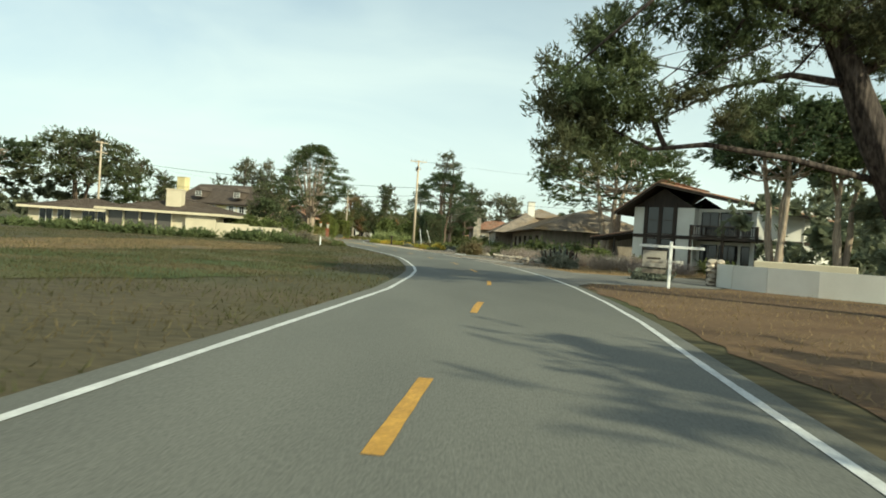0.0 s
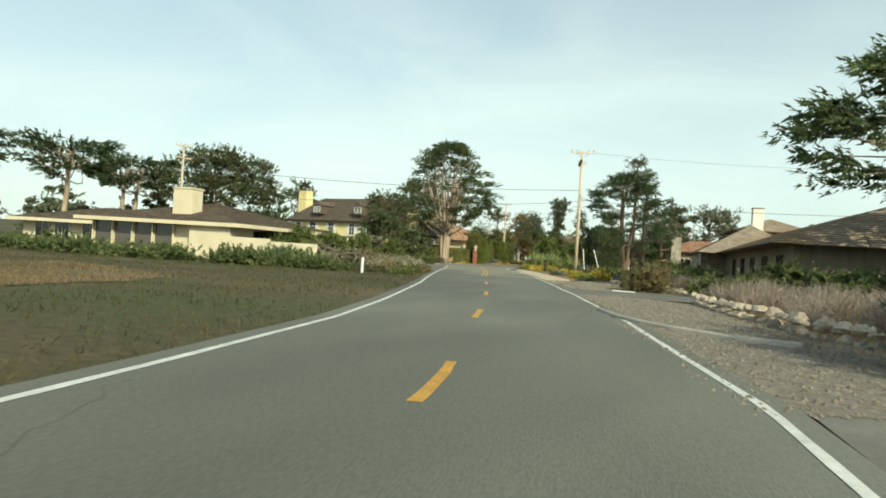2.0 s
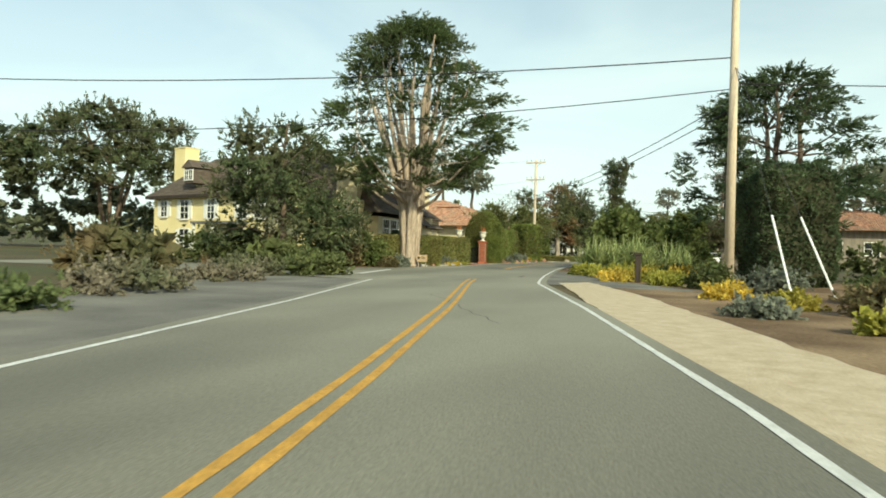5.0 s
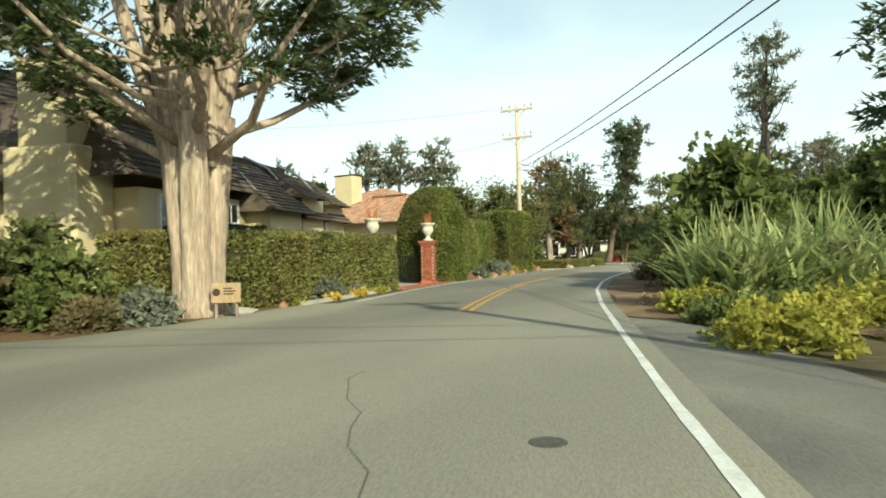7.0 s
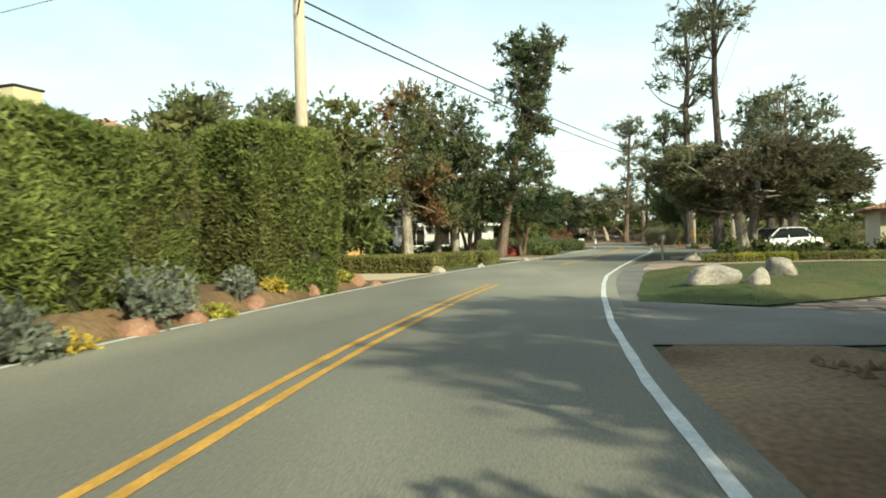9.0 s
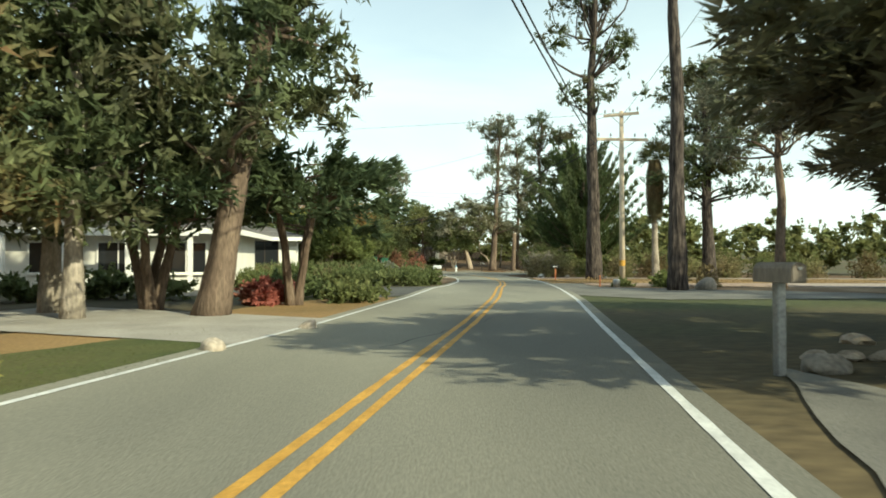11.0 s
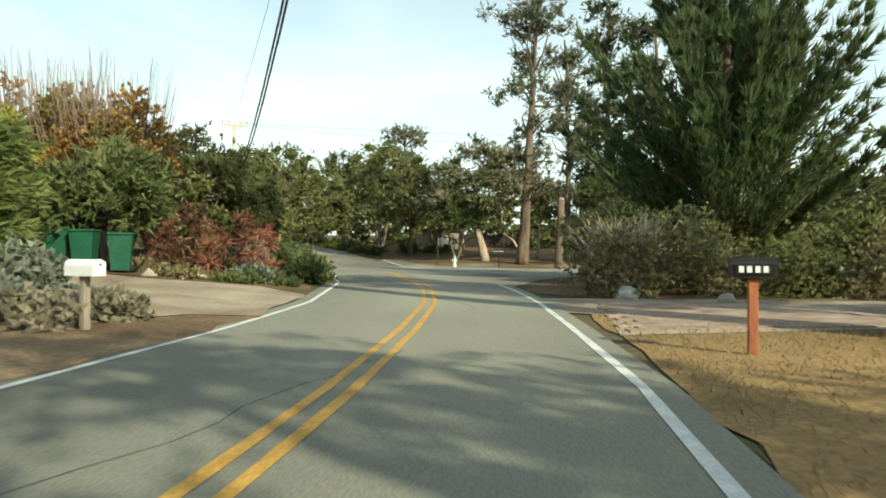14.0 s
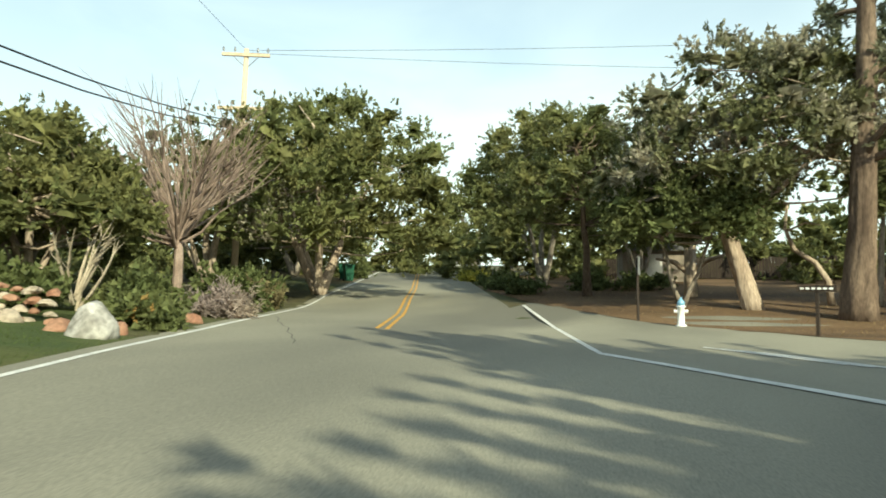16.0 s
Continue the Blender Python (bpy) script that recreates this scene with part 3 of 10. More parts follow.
# ---- plants ----
def limb_path(a, b, rng, sag=0.12, n=4):
    a, b = np.array(a, float), np.array(b, float)
    pts = []
    span = np.linalg.norm(b - a)
    wob = rng.normal(size=3) * span * sag
    for i in range(n + 1):
        k = i / n
        pts.append(tuple(a + (b - a) * k + wob * math.sin(math.pi * k)))
    return pts


def inner_leaves(name, rng, centres, radii, share, material, parent=None):
    """Broad crossing leaves that close each clump from within."""
    k, n = len(centres), 12
    c, r = np.repeat(np.array(centres, float), n, 0), np.repeat(np.array(radii, float), n, 0) * share
    d, e = unit(rng.normal(size=(k * n, 3))), rng.normal(size=(k * n, 3))
    side = unit(np.cross(d, e)) * r * rng.uniform(0.3, 0.55, (k * n, 1))
    base, tip = c - d * r * 0.75, c + d * r * rng.uniform(0.7, 1.15, (k * n, 1))
    for p in (base, tip):
        p[:, 2] = np.maximum(p[:, 2], 0.02)
    return quads(name, base, tip, side, material, parent)


def plant(name, x, y, label, category, trunks, centres, radii, leaf, per, length, width, bark=BARK, limbs=0, limb_r=0.06, seed=1,
          up=0.3, wild=0.8, shell=0.5, group="", core=0.62, n_limb=6, z=None, outward=0.0):
    """A tree or shrub: trunks (list of (points, radii)), limbs from the trunk to some blobs, and a crown of leaves."""
    rng = np.random.default_rng(seed)
    if len(label.split()) < 4:
        label += " beside the road"
    t = thing(name, x, y, label, category, group, z=z)
    if trunks:
        bm = bmesh.new()
        for pts, rad in trunks:
            if max(rad) > 0.17:
                fluted(bm, pts, rad, seed)
            else:
                tube(bm, pts, rad, 10)
        part("trunk", bm, bark, t, smooth=True)
    if limbs and trunks:
        bm = bmesh.new()
        order = rng.permutation(len(centres))[:limbs]
        for i in order:
            pts, rad = trunks[i % len(trunks)]
            top = max(p[2] for p in pts)
            zc = centres[i][2]
            k = min(len(pts) - 1, max(1, int(np.searchsorted([p[2] for p in pts], min(top, zc - 0.25 * abs(zc))))))
            a = pts[k]
            r0 = max(0.4 * rad[k], limb_r * 0.7)
            path = limb_path(a, centres[i], rng)
            tube(bm, path, [r0 * (1 - 0.8 * q / (len(path) - 1)) for q in range(len(path))], n_limb)
        part("branchwork", bm, bark, t, smooth=True)
    b, tip, s = leaves(rng, np.array(centres, float), np.array(radii, float), per, length, width, up, wild, shell, outward)
    b[:, 2] = np.maximum(b[:, 2], 0.02)
    quads("crown" if trunks else "foliage", b, tip, s, leaf, t)
    if core:
        inner_leaves("inner_crown" if trunks else "inner_foliage", rng, centres, radii, core, leaf, t)
    return t


def dome_blobs(rng, n, rx, ry, z0, z1, size, flat=0.7, hollow=0.35, top=1.0):
    """Clump centres through the outer part of a dome that stands from z0 to z1."""
    c, r = [], []
    while len(c) < n:
        u, v = rng.uniform(-1, 1), rng.uniform(-1, 1)
        w = rng.random()
        d = u * u + v * v + (w * top) ** 2
        if d > 1 or d < hollow * hollow:
            continue
        c.append((u * rx, v * ry, z0 + w * (z1 - z0)))
        k = size * rng.uniform(0.65, 1.3)
        r.append((k, k, k * flat))
    return c, r


def tier_blobs(rng, n, rx, z0, z1, size, flat=0.35, taper=0.5, lean=0.0, outline=None):
    """Clumps in uneven flat tiers, as on a wind-shaped cypress; wide below, narrower above by taper."""
    c, r = [], []
    for i in range(n):
        k = rng.random() ** 0.85
        wide = float(np.interp(k, *outline)) if outline else 1 - taper * k ** 1.6
        reach = rx * wide * (0.4 + 0.6 * rng.random() ** 0.6)
        a = rng.random() * 2 * math.pi
        c.append((reach * math.cos(a) + lean * k * rx, reach * math.sin(a), z0 + (z1 - z0) * k + 0.12 * reach))
        q = size * rng.uniform(0.6, 1.3)
        r.append((q, q, q * flat))
    return c, r


def trunk_path(rng, h, r, lean=(0, 0), n=6, wob=0.06):
    pts, rad = [], []
    for i in range(n + 1):
        k = i / n
        pts.append((lean[0] * k + rng.normal() * wob * h * 0.3 * k, lean[1] * k + rng.normal() * wob * h * 0.3 * k, h * k - 0.05))
        rad.append(r * (1.25 if i == 0 else 1) * (1 - 0.75 * k))
    return pts, rad


def cypress(x, y, h, spread, seed, leaf=CYPRESS, bark=PALE_BARK, clear=0.25, n=150, label="", stems=2, flat=0.35, taper=0.5, lean=0.0, size=None, per=130, r0=None, z=None, ls=1.0, core=0.5, outline=None):
    rng = np.random.default_rng(seed)
    c, r = tier_blobs(rng, n, spread, h * clear, h * 0.94, size or spread * 0.2, flat, taper, lean, outline)
    r0 = r0 or 0.035 * h
    tr = []
    for i in range(stems):
        a = 2 * math.pi * i / max(1, stems) + seed
        p, q = trunk_path(rng, h * 0.86, r0, (math.cos(a) * spread * 0.22 * (stems > 1) + lean * spread * 0.6, math.sin(a) * spread * 0.22 * (stems > 1)))
        p = [(px + math.cos(a) * r0 * 0.7 * (stems > 1), py + math.sin(a) * r0 * 0.7 * (stems > 1), pz) for px, py, pz in p]
        tr.append((p, q))
    return plant("cypress_tree", x, y, label, "tree", tr, c, r, leaf, int(per * 1.25), 0.34 * ls, 0.05 * ls, bark, limbs=min(46, n // 2), limb_r=r0 * 0.35, seed=seed, up=0.25, wild=0.45, shell=0.45, z=z, core=core, outward=0.8)


def pine(x, y, h, spread, seed, leaf=PINE, bark=BARK, clear=0.35, n=60, label="", size=None, lean=(0, 0), per=150, flat=0.7, r0=None, name="pine_tree", stems=1, hollow=0.35, z=None, ls=1.0, core=0.6):
    rng = np.random.default_rng(seed)
    c, r = dome_blobs(rng, n, spread, spread, h * clear, h * 0.95, size or spread * 0.28, flat, hollow)
    c = [(a + lean[0] * zc / h, b + lean[1] * zc / h, zc) for a, b, zc in c]
    r0 = r0 or 0.022 * h
    tr = [trunk_path(rng, h * 0.9, r0, lean)] if stems == 1 else [trunk_path(rng, h * 0.75, r0 * 0.8, (lean[0] + math.cos(k * 2.4) * spread * 0.35, lean[1] + math.sin(k * 2.4) * spread * 0.35)) for k in range(stems)]
    return plant(name, x, y, label, "tree", tr, c, r, leaf, per, 0.34 * ls, 0.055 * ls, bark, limbs=min(30, n), limb_r=r0 * 0.35, seed=seed, up=0.35, wild=0.9, shell=0.55, z=z, core=core)


def tall_pine(x, y, h, seed, tiers, label, leaf=PINE, bark=BARK, r0=0.28, lean=(0, 0), per=220, size=0.95):
    """A thin bare pine; tiers: list of (height share, reach, clumps)."""
    rng = np.random.default_rng(seed)
    p, q = trunk_path(rng, h * 0.97, r0, lean, 8, 0.03)
    c, r = [], []
    for share, reach, n in tiers:
        for i in range(n):
            a = rng.random() * 2 * math.pi
            d = reach * rng.uniform(0.25, 1.0)
            c.append((lean[0] * share + d * math.cos(a), lean[1] * share + d * math.sin(a), h * share + rng.uniform(-0.5, 0.5)))
            k = size * rng.uniform(0.5, 1.0)
            r.append((k, k, k * 0.65))
    main = len(c)
    for i in range(main):
        for _ in range(3):
            off = rng.normal(size=3) * size * (0.75, 0.75, 0.5)
            c.append(tuple(np.array(c[i]) + off))
            k = size * rng.uniform(0.25, 0.65)
            r.append((k, k, k * 0.75))
    return plant("pine_tree", x, y, label, "tree", [(p, q)], c, r, leaf, int(per * 0.55), 0.3, 0.045, bark, limbs=main, limb_r=0.05, seed=seed, up=0.35, wild=0.9, shell=0.3, core=0.5)


def oak(x, y, h, spread, seed, leaf=OAK, bark=GREY_BARK, clear=0.3, n=110, label="", stems=3, per=170, ry=None, size=None, r0=0.2, z=None, hollow=0.45, ls=1.0, core=0.72):
    rng = np.random.default_rng(seed)
    c, r = dome_blobs(rng, n, spread, ry or spread, h * clear, h * 0.94, size or spread * 0.2, 0.7, hollow)
    tr = []
    for k in range(stems):
        a = seed + k * 2.3
        tr.append(trunk_path(rng, h * 0.7, r0 * rng.uniform(0.7, 1.1), (math.cos(a) * spread * 0.5, math.sin(a) * spread * 0.5), 6, 0.12))
    return plant("oak_tree", x, y, label, "tree", tr, c, r, leaf, int(per * 1.5), 0.17 * ls, 0.047 * ls, bark, limbs=min(36, n), limb_r=0.07, seed=seed, up=0.3, wild=0.9, shell=0.6, z=z, core=core)


def shrub(x, y, rx, ry, h, seed, leaf, label, n=26, per=260, length=0.15, width=0.045, name="shrub", category="shrub", group="", size=None, up=0.4, wild=0.8, z=None, low=0.0, core=0.75):
    """A rounded bush, its clumps filling a dome that sits on the ground."""
    rng = np.random.default_rng(seed)
    size = size or min(rx, ry, h) * 0.42
    c, r = dome_blobs(rng, n, max(0.1, rx - size * 0.6), max(0.1, ry - size * 0.6), low + size * 0.3, max(size * 0.5, h - size * 0.7), size, 0.8, 0.25)
    return plant(name, x, y, label, category, [], c, r, leaf, int(per * 0.54), length, width * 1.35, seed=seed, up=up, wild=wild, shell=0.6, group=group, z=z, core=core)


def hedge(x, y, sx, sy, h, rz, seed, leaf, label, n, round_top=0.12, length=0.09, width=0.03, name="clipped_hedge", z=None, wave=0.06, top=None):
    """A clipped hedge: a dense body, inner shade in its colour, with leaves over its faces. top(u): height share along
    its length.
    """
    rng = np.random.default_rng(seed)
    t = thing(name, x, y, label, "hedge", rz=rz, z=z)

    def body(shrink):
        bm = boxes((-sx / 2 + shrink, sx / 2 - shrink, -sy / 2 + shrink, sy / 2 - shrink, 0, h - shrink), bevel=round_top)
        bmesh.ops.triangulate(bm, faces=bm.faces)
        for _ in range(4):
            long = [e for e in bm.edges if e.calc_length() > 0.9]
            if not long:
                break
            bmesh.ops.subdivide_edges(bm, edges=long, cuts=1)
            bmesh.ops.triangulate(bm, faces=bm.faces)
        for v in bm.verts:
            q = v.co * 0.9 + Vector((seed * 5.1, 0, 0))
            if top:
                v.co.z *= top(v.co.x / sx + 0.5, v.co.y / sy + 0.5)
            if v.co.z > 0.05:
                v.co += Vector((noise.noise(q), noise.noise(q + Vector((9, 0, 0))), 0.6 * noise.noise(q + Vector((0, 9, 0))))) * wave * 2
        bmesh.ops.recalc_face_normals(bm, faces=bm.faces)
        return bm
    b, tip, s = surface_leaves(rng, body(0.0), n, length, width)
    # noise thins the leaves so the body's painted shade shows in patches
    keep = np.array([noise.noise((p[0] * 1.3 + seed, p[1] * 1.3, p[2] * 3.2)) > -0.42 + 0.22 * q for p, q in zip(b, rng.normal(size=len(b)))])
    part("body", body(0.07), HEDGE_SHADE, t)
    quads("foliage", b[keep], tip[keep], s[keep], leaf, t)
    return t


def blades(x, y, n, h, spread, seed, leaf, label, width=0.03, name="flax_plant", category="plant", droop=0.35, group="", z=None, base_r=0.25, rise=0.5):
    """A clump of long arching sword leaves, each in four joints."""
    rng = np.random.default_rng(seed)
    t = thing(name, x, y, label, category, group, z=z)
    verts, faces = [], []
    for i in range(n):
        a = rng.random() * 2 * math.pi
        out = Vector((math.cos(a), math.sin(a), 0))
        sidev = Vector((-math.sin(a), math.cos(a), 0))
        lean = rng.uniform(0.08, 1.0) ** 0.8 * spread
        hh = h * rng.uniform(rise, 1.0) * (1 - 0.3 * lean / max(spread, 0.01))
        o = Vector((rng.normal(), rng.normal(), 0)) * base_r * 0.6
        w = width * rng.uniform(0.7, 1.3)
        k0 = len(verts)
        for j in range(5):
            k = j / 4
            p = o + out * lean * (k ** 1.6) + Vector((0, 0, hh * (k - droop * k ** 3 * lean / max(spread, 0.01))))
            ww = w * (1 - 0.9 * k ** 2)
            verts += [p - sidev * ww + out * 0.0, p + sidev * ww]
        for j in range(4):
            faces.append((k0 + 2 * j, k0 + 2 * j + 1, k0 + 2 * j + 3, k0 + 2 * j + 2))
    mesh = bpy.data.meshes.new("foliage")
    mesh.from_pydata(verts, [], faces)
    link("foliage", mesh, leaf, t)
    return t


def turf(name, inside, bounds, n, h, w, material, label, seed, lean=0.5, rise=None):
    """Many single blades of grass over the land."""
    rng = np.random.default_rng(seed)
    x0, x1, y0, y1 = bounds
    p = np.stack([rng.uniform(x0, x1, n * 2), rng.uniform(y0, y1, n * 2)], 1)
    keep = [i for i in range(len(p)) if inside(p[i, 0], p[i, 1]) and noise.noise((p[i, 0] * 0.35, p[i, 1] * 0.35, 2.0)) > rng.uniform(-0.7, 0.25)][:n]
    p = p[keep]
    k = len(p)
    base = np.column_stack([p, [land(a, b) - 0.01 + (rise(a, b) if rise else 0.0) for a, b in p]])
    tip = base + np.column_stack([rng.normal(size=(k, 2)) * h * lean, h * rng.uniform(0.5, 1.3, k)])
    ang = rng.uniform(0, math.pi, k)
    side = np.column_stack([np.cos(ang) * w, np.sin(ang) * w, np.zeros(k)])
    ob = quads(name, base, tip, side, material)
    return tagged(ob, label, "grass", "", "stuff")


def woods(name, spots, seed, leaf, label, per=26, size=1.0):
    """Far woods: crowns of big leaf sprays. spots: x, y, reach, foot, top."""
    rng = np.random.default_rng(seed)
    c, r = [], []
    for x, y, reach, z0, z1 in spots:
        cc, rr = dome_blobs(rng, 34, reach, reach, z0, z1, reach * 0.24, 0.75, 0.3)
        c += [(x + a, y + b, h) for a, b, h in cc]
        r += rr
    b, tip, s = leaves(rng, np.array(c), np.array(r), per * 2, 0.5 * size, 0.13 * size, 0.3, 0.9, 0.5)
    ob = tagged(quads(name, b, tip, s, leaf), label, "trees", "", "stuff")
    inner_leaves("inner_crown", rng, c, r, 0.7, leaf, ob)
    return ob


# ---- houses, poles, cars: kinds of thing ----
def win(parent, u, v, z, w, h, face, nx=2, nz=2, frame=WHITE_TRIM, bar=0.05, sill=True, name="window", pane=None):
    """A window set on a wall that faces 'front' (-y), 'back' (+y), 'left' (-x) or 'right' (+x) at depth v; u along the wall."""
    def place(bm):
        m = {"front": pose(u, v, z), "back": pose(u, v, z, 0, 0, 180), "left": pose(v, u, z, 0, 0, -90), "right": pose(v, u, z, 0, 0, 90)}[face]
        bm.transform(m)
        return bm
    t = 0.07
    bm = bmesh.new()
    ring = []
    for y in (-0.06, 0.05):
        for x1, z1 in ((w / 2 + t, h / 2 + t), (w / 2, h / 2)):
            ring.append([bm.verts.new((sx * x1, y, sz * z1)) for sx, sz in ((-1, -1), (1, -1), (1, 1), (-1, 1))])
    for k in range(4):
        q = (k + 1) % 4
        for a, b in ((0, 1), (1, 3), (3, 2), (2, 0)):
            bm.faces.new((ring[a][k], ring[a][q], ring[b][q], ring[b][k]))
    bmesh.ops.recalc_face_normals(bm, faces=bm.faces)
    f = part(name, place(bm), frame, parent)
    for i in range(1, nx):
        x = -w / 2 + w * i / nx
        part("glazing_bar", place(boxes((x - bar / 2, x + bar / 2, -0.035, 0.03, -h / 2, h / 2))), frame, f)
    for i in range(1, nz):
        q = -h / 2 + h * i / nz
        part("glazing_bar", place(boxes((-w / 2, w / 2, -0.03, 0.025, q - bar / 2, q + bar / 2))), frame, f)
    part("pane", place(boxes((-w / 2, w / 2, -0.018, 0.012, -h / 2, h / 2))), pane or GLASS, f)
    if sill:
        part("sill", place(boxes((-w / 2 - 0.12, w / 2 + 0.12, -0.12, -0.06, -h / 2 - t - 0.05, -h / 2 - t))), frame, f)
    return f


def slope_frame(a, b, c, d):
    """Down a roof slope with eave a-b and top d-c: yields the point at share s along the eave and its way up to the top edge."""
    a, b, c, d = (Vector(p) for p in (a, b, c, d))
    e = (b - a)
    length = e.length
    e.normalize()
    s0, s1 = (d - a).dot(e) / length, (c - a).dot(e) / length
    rise = d - a - e * (s0 * length)

    def top(s):
        if s < s0 and s0 > 1e-6:
            k = s / s0
        elif s > s1 and s1 < 1 - 1e-6:
            k = (1 - s) / (1 - s1)
        else:
            k = 1.0
        return a + e * (length * s), rise * k
    return top, length, e, rise


def courses(bm, a, b, c, d, pitch=0.28, lap=0.03, seed=1, uneven=0.02):
    """Lapped shingle courses over a slope."""
    rng = random.Random(seed)
    a, b, c, d = (Vector(p) for p in (a, b, c, d))
    n = max(3, int(((d - a).length + (c - b).length) / 2 / pitch))
    nrm = (b - a).cross(d - a).normalized()
    if nrm.z < 0:
        nrm = -nrm
    m = max(2, int((b - a).length / 0.9))
    for i in range(n):
        k0, k1 = i / n, (i + 1.05) / n
        lo = [a.lerp(d, k0).lerp(b.lerp(c, k0), j / m) + nrm * (lap + rng.uniform(0, uneven)) for j in range(m + 1)]
        hi = [a.lerp(d, min(1, k1)).lerp(b.lerp(c, min(1, k1)), j / m) + nrm * 0.004 for j in range(m + 1)]
        un = [p - nrm * (lap + 0.02) for p in lo]
        lv, hv, uv = ([bm.verts.new(p) for p in row] for row in (lo, hi, un))
        for j in range(m):
            bm.faces.new((lv[j], lv[j + 1], hv[j + 1], hv[j]))
            bm.faces.new((uv[j], uv[j + 1], lv[j + 1], lv[j]))
    return bm


def barrel_tiles(a, b, c, d, width=0.26, length=0.42, seed=1):
    """Rows of half-round clay tiles down a slope, each tile an island of its own."""
    rng = np.random.default_rng(seed)
    top, total, e, rise = slope_frame(a, b, c, d)
    nrm = e.cross(rise).normalized()
    if nrm.z < 0:
        nrm = -nrm
    verts, faces = [], []
    n = max(2, int(total / width))
    full = rise.length
    for i in range(n):
        s = (i + 0.5) / n
        p, up = top(s)
        rows = int(up.length / length)
        way = rise / full
        for j in range(rows + (1 if up.length > 0.15 else 0)):
            q = p + way * (j * length)
            lift = rng.uniform(0, 0.02)
            k0 = len(verts)
            for kk, (l, r) in enumerate(((0, width * 0.46), (length * 1.12, width * 0.38))):
                for ang in (0, 45, 90, 135, 180):
                    co, si = math.cos(radians(ang)), math.sin(radians(ang))
                    verts.append(q + way * l + e * (co * r) + nrm * (si * r * 0.75 + lift + (0.03 if kk == 0 else 0.0)))
            for m in range(4):
                faces.append((k0 + m, k0 + m + 1, k0 + 5 + m + 1, k0 + 5 + m))
            faces.append((k0, k0 + 1, k0 + 2, k0 + 3, k0 + 4))
    mesh = bpy.data.meshes.new("roof_tiles")
    mesh.from_pydata([tuple(v) for v in verts], [], faces)
    return mesh


def hip_faces(x0, x1, y0, y1, z, rise, end=None):
    """Corner points of the four slopes of a hipped roof whose ridge runs along the longer side."""
    if x1 - x0 >= y1 - y0:
        k = end if end is not None else (y1 - y0) / 2
        ym = (y0 + y1) / 2
        p, q = (x0 + k, ym, z + rise), (x1 - k, ym, z + rise)
        return [((x0, y0, z), (x1, y0, z), q, p), ((x1, y1, z), (x0, y1, z), p, q), ((x1, y0, z), (x1, y1, z), q, q), ((x0, y1, z), (x0, y0, z), p, p)]
    k = end if end is not None else (x1 - x0) / 2
    xm = (x0 + x1) / 2
    p, q = (xm, y0 + k, z + rise), (xm, y1 - k, z + rise)
    return [((x1, y0, z), (x1, y1, z), q, p), ((x0, y1, z), (x0, y0, z), p, q), ((x0, y0, z), (x1, y0, z), p, p), ((x1, y1, z), (x0, y1, z), q, q)]


def hip_roof(parent, x0, x1, y0, y1, z, rise, material, kind="shingle", end=None, fascia=None, thick=0.22, pitch=0.28, name="roof"):
    faces = hip_faces(x0, x1, y0, y1, z, rise, end)
    base = bmesh.new()
    for f in faces:
        pts = []
        for p in f:
            if not pts or (Vector(p) - Vector(pts[-1])).length > 1e-4:
                pts.append(p)
        base.faces.new([base.verts.new(p) for p in pts])
    base.faces.new([base.verts.new(p) for p in ((x0, y1, z), (x1, y1, z), (x1, y0, z), (x0, y0, z))])
    r = part(name, base, material, parent)
    if kind == "shingle":
        bm = bmesh.new()
        for i, f in enumerate(faces):
            courses(bm, *f, pitch=pitch, seed=i)
        part("shingle_course", bm, material, r)
    else:
        for i, f in enumerate(faces):
            link("roof_tile", barrel_tiles(*f, seed=i), material, r)["kind"] = "stuff"
    if fascia:
        part("fascia", boxes((x0 - 0.02, x1 + 0.02, y0 - 0.04, y0 + 0.06, z - thick, z + 0.02), (x0 - 0.02, x1 + 0.02, y1 - 0.06, y1 + 0.04, z - thick, z + 0.02),
                             (x0 - 0.04, x0 + 0.06, y0 + 0.06, y1 - 0.06, z - thick, z + 0.02), (x1 - 0.06, x1 + 0.04, y0 + 0.06, y1 - 0.06, z - thick, z + 0.02)), fascia, r)
    return r


def chimney(parent, x, y, w, d, z0, z1, material, cap=None):
    c = part("chimney", boxes((x - w / 2, x + w / 2, y - d / 2, y + d / 2, z0, z1), bevel=0.03), material, parent)
    part("chimney_cap", boxes((x - w / 2 - 0.06, x + w / 2 + 0.06, y - d / 2 - 0.06, y + d / 2 + 0.06, z1 - 0.01, z1 + 0.1), bevel=0.02), cap or material, c)
    return c


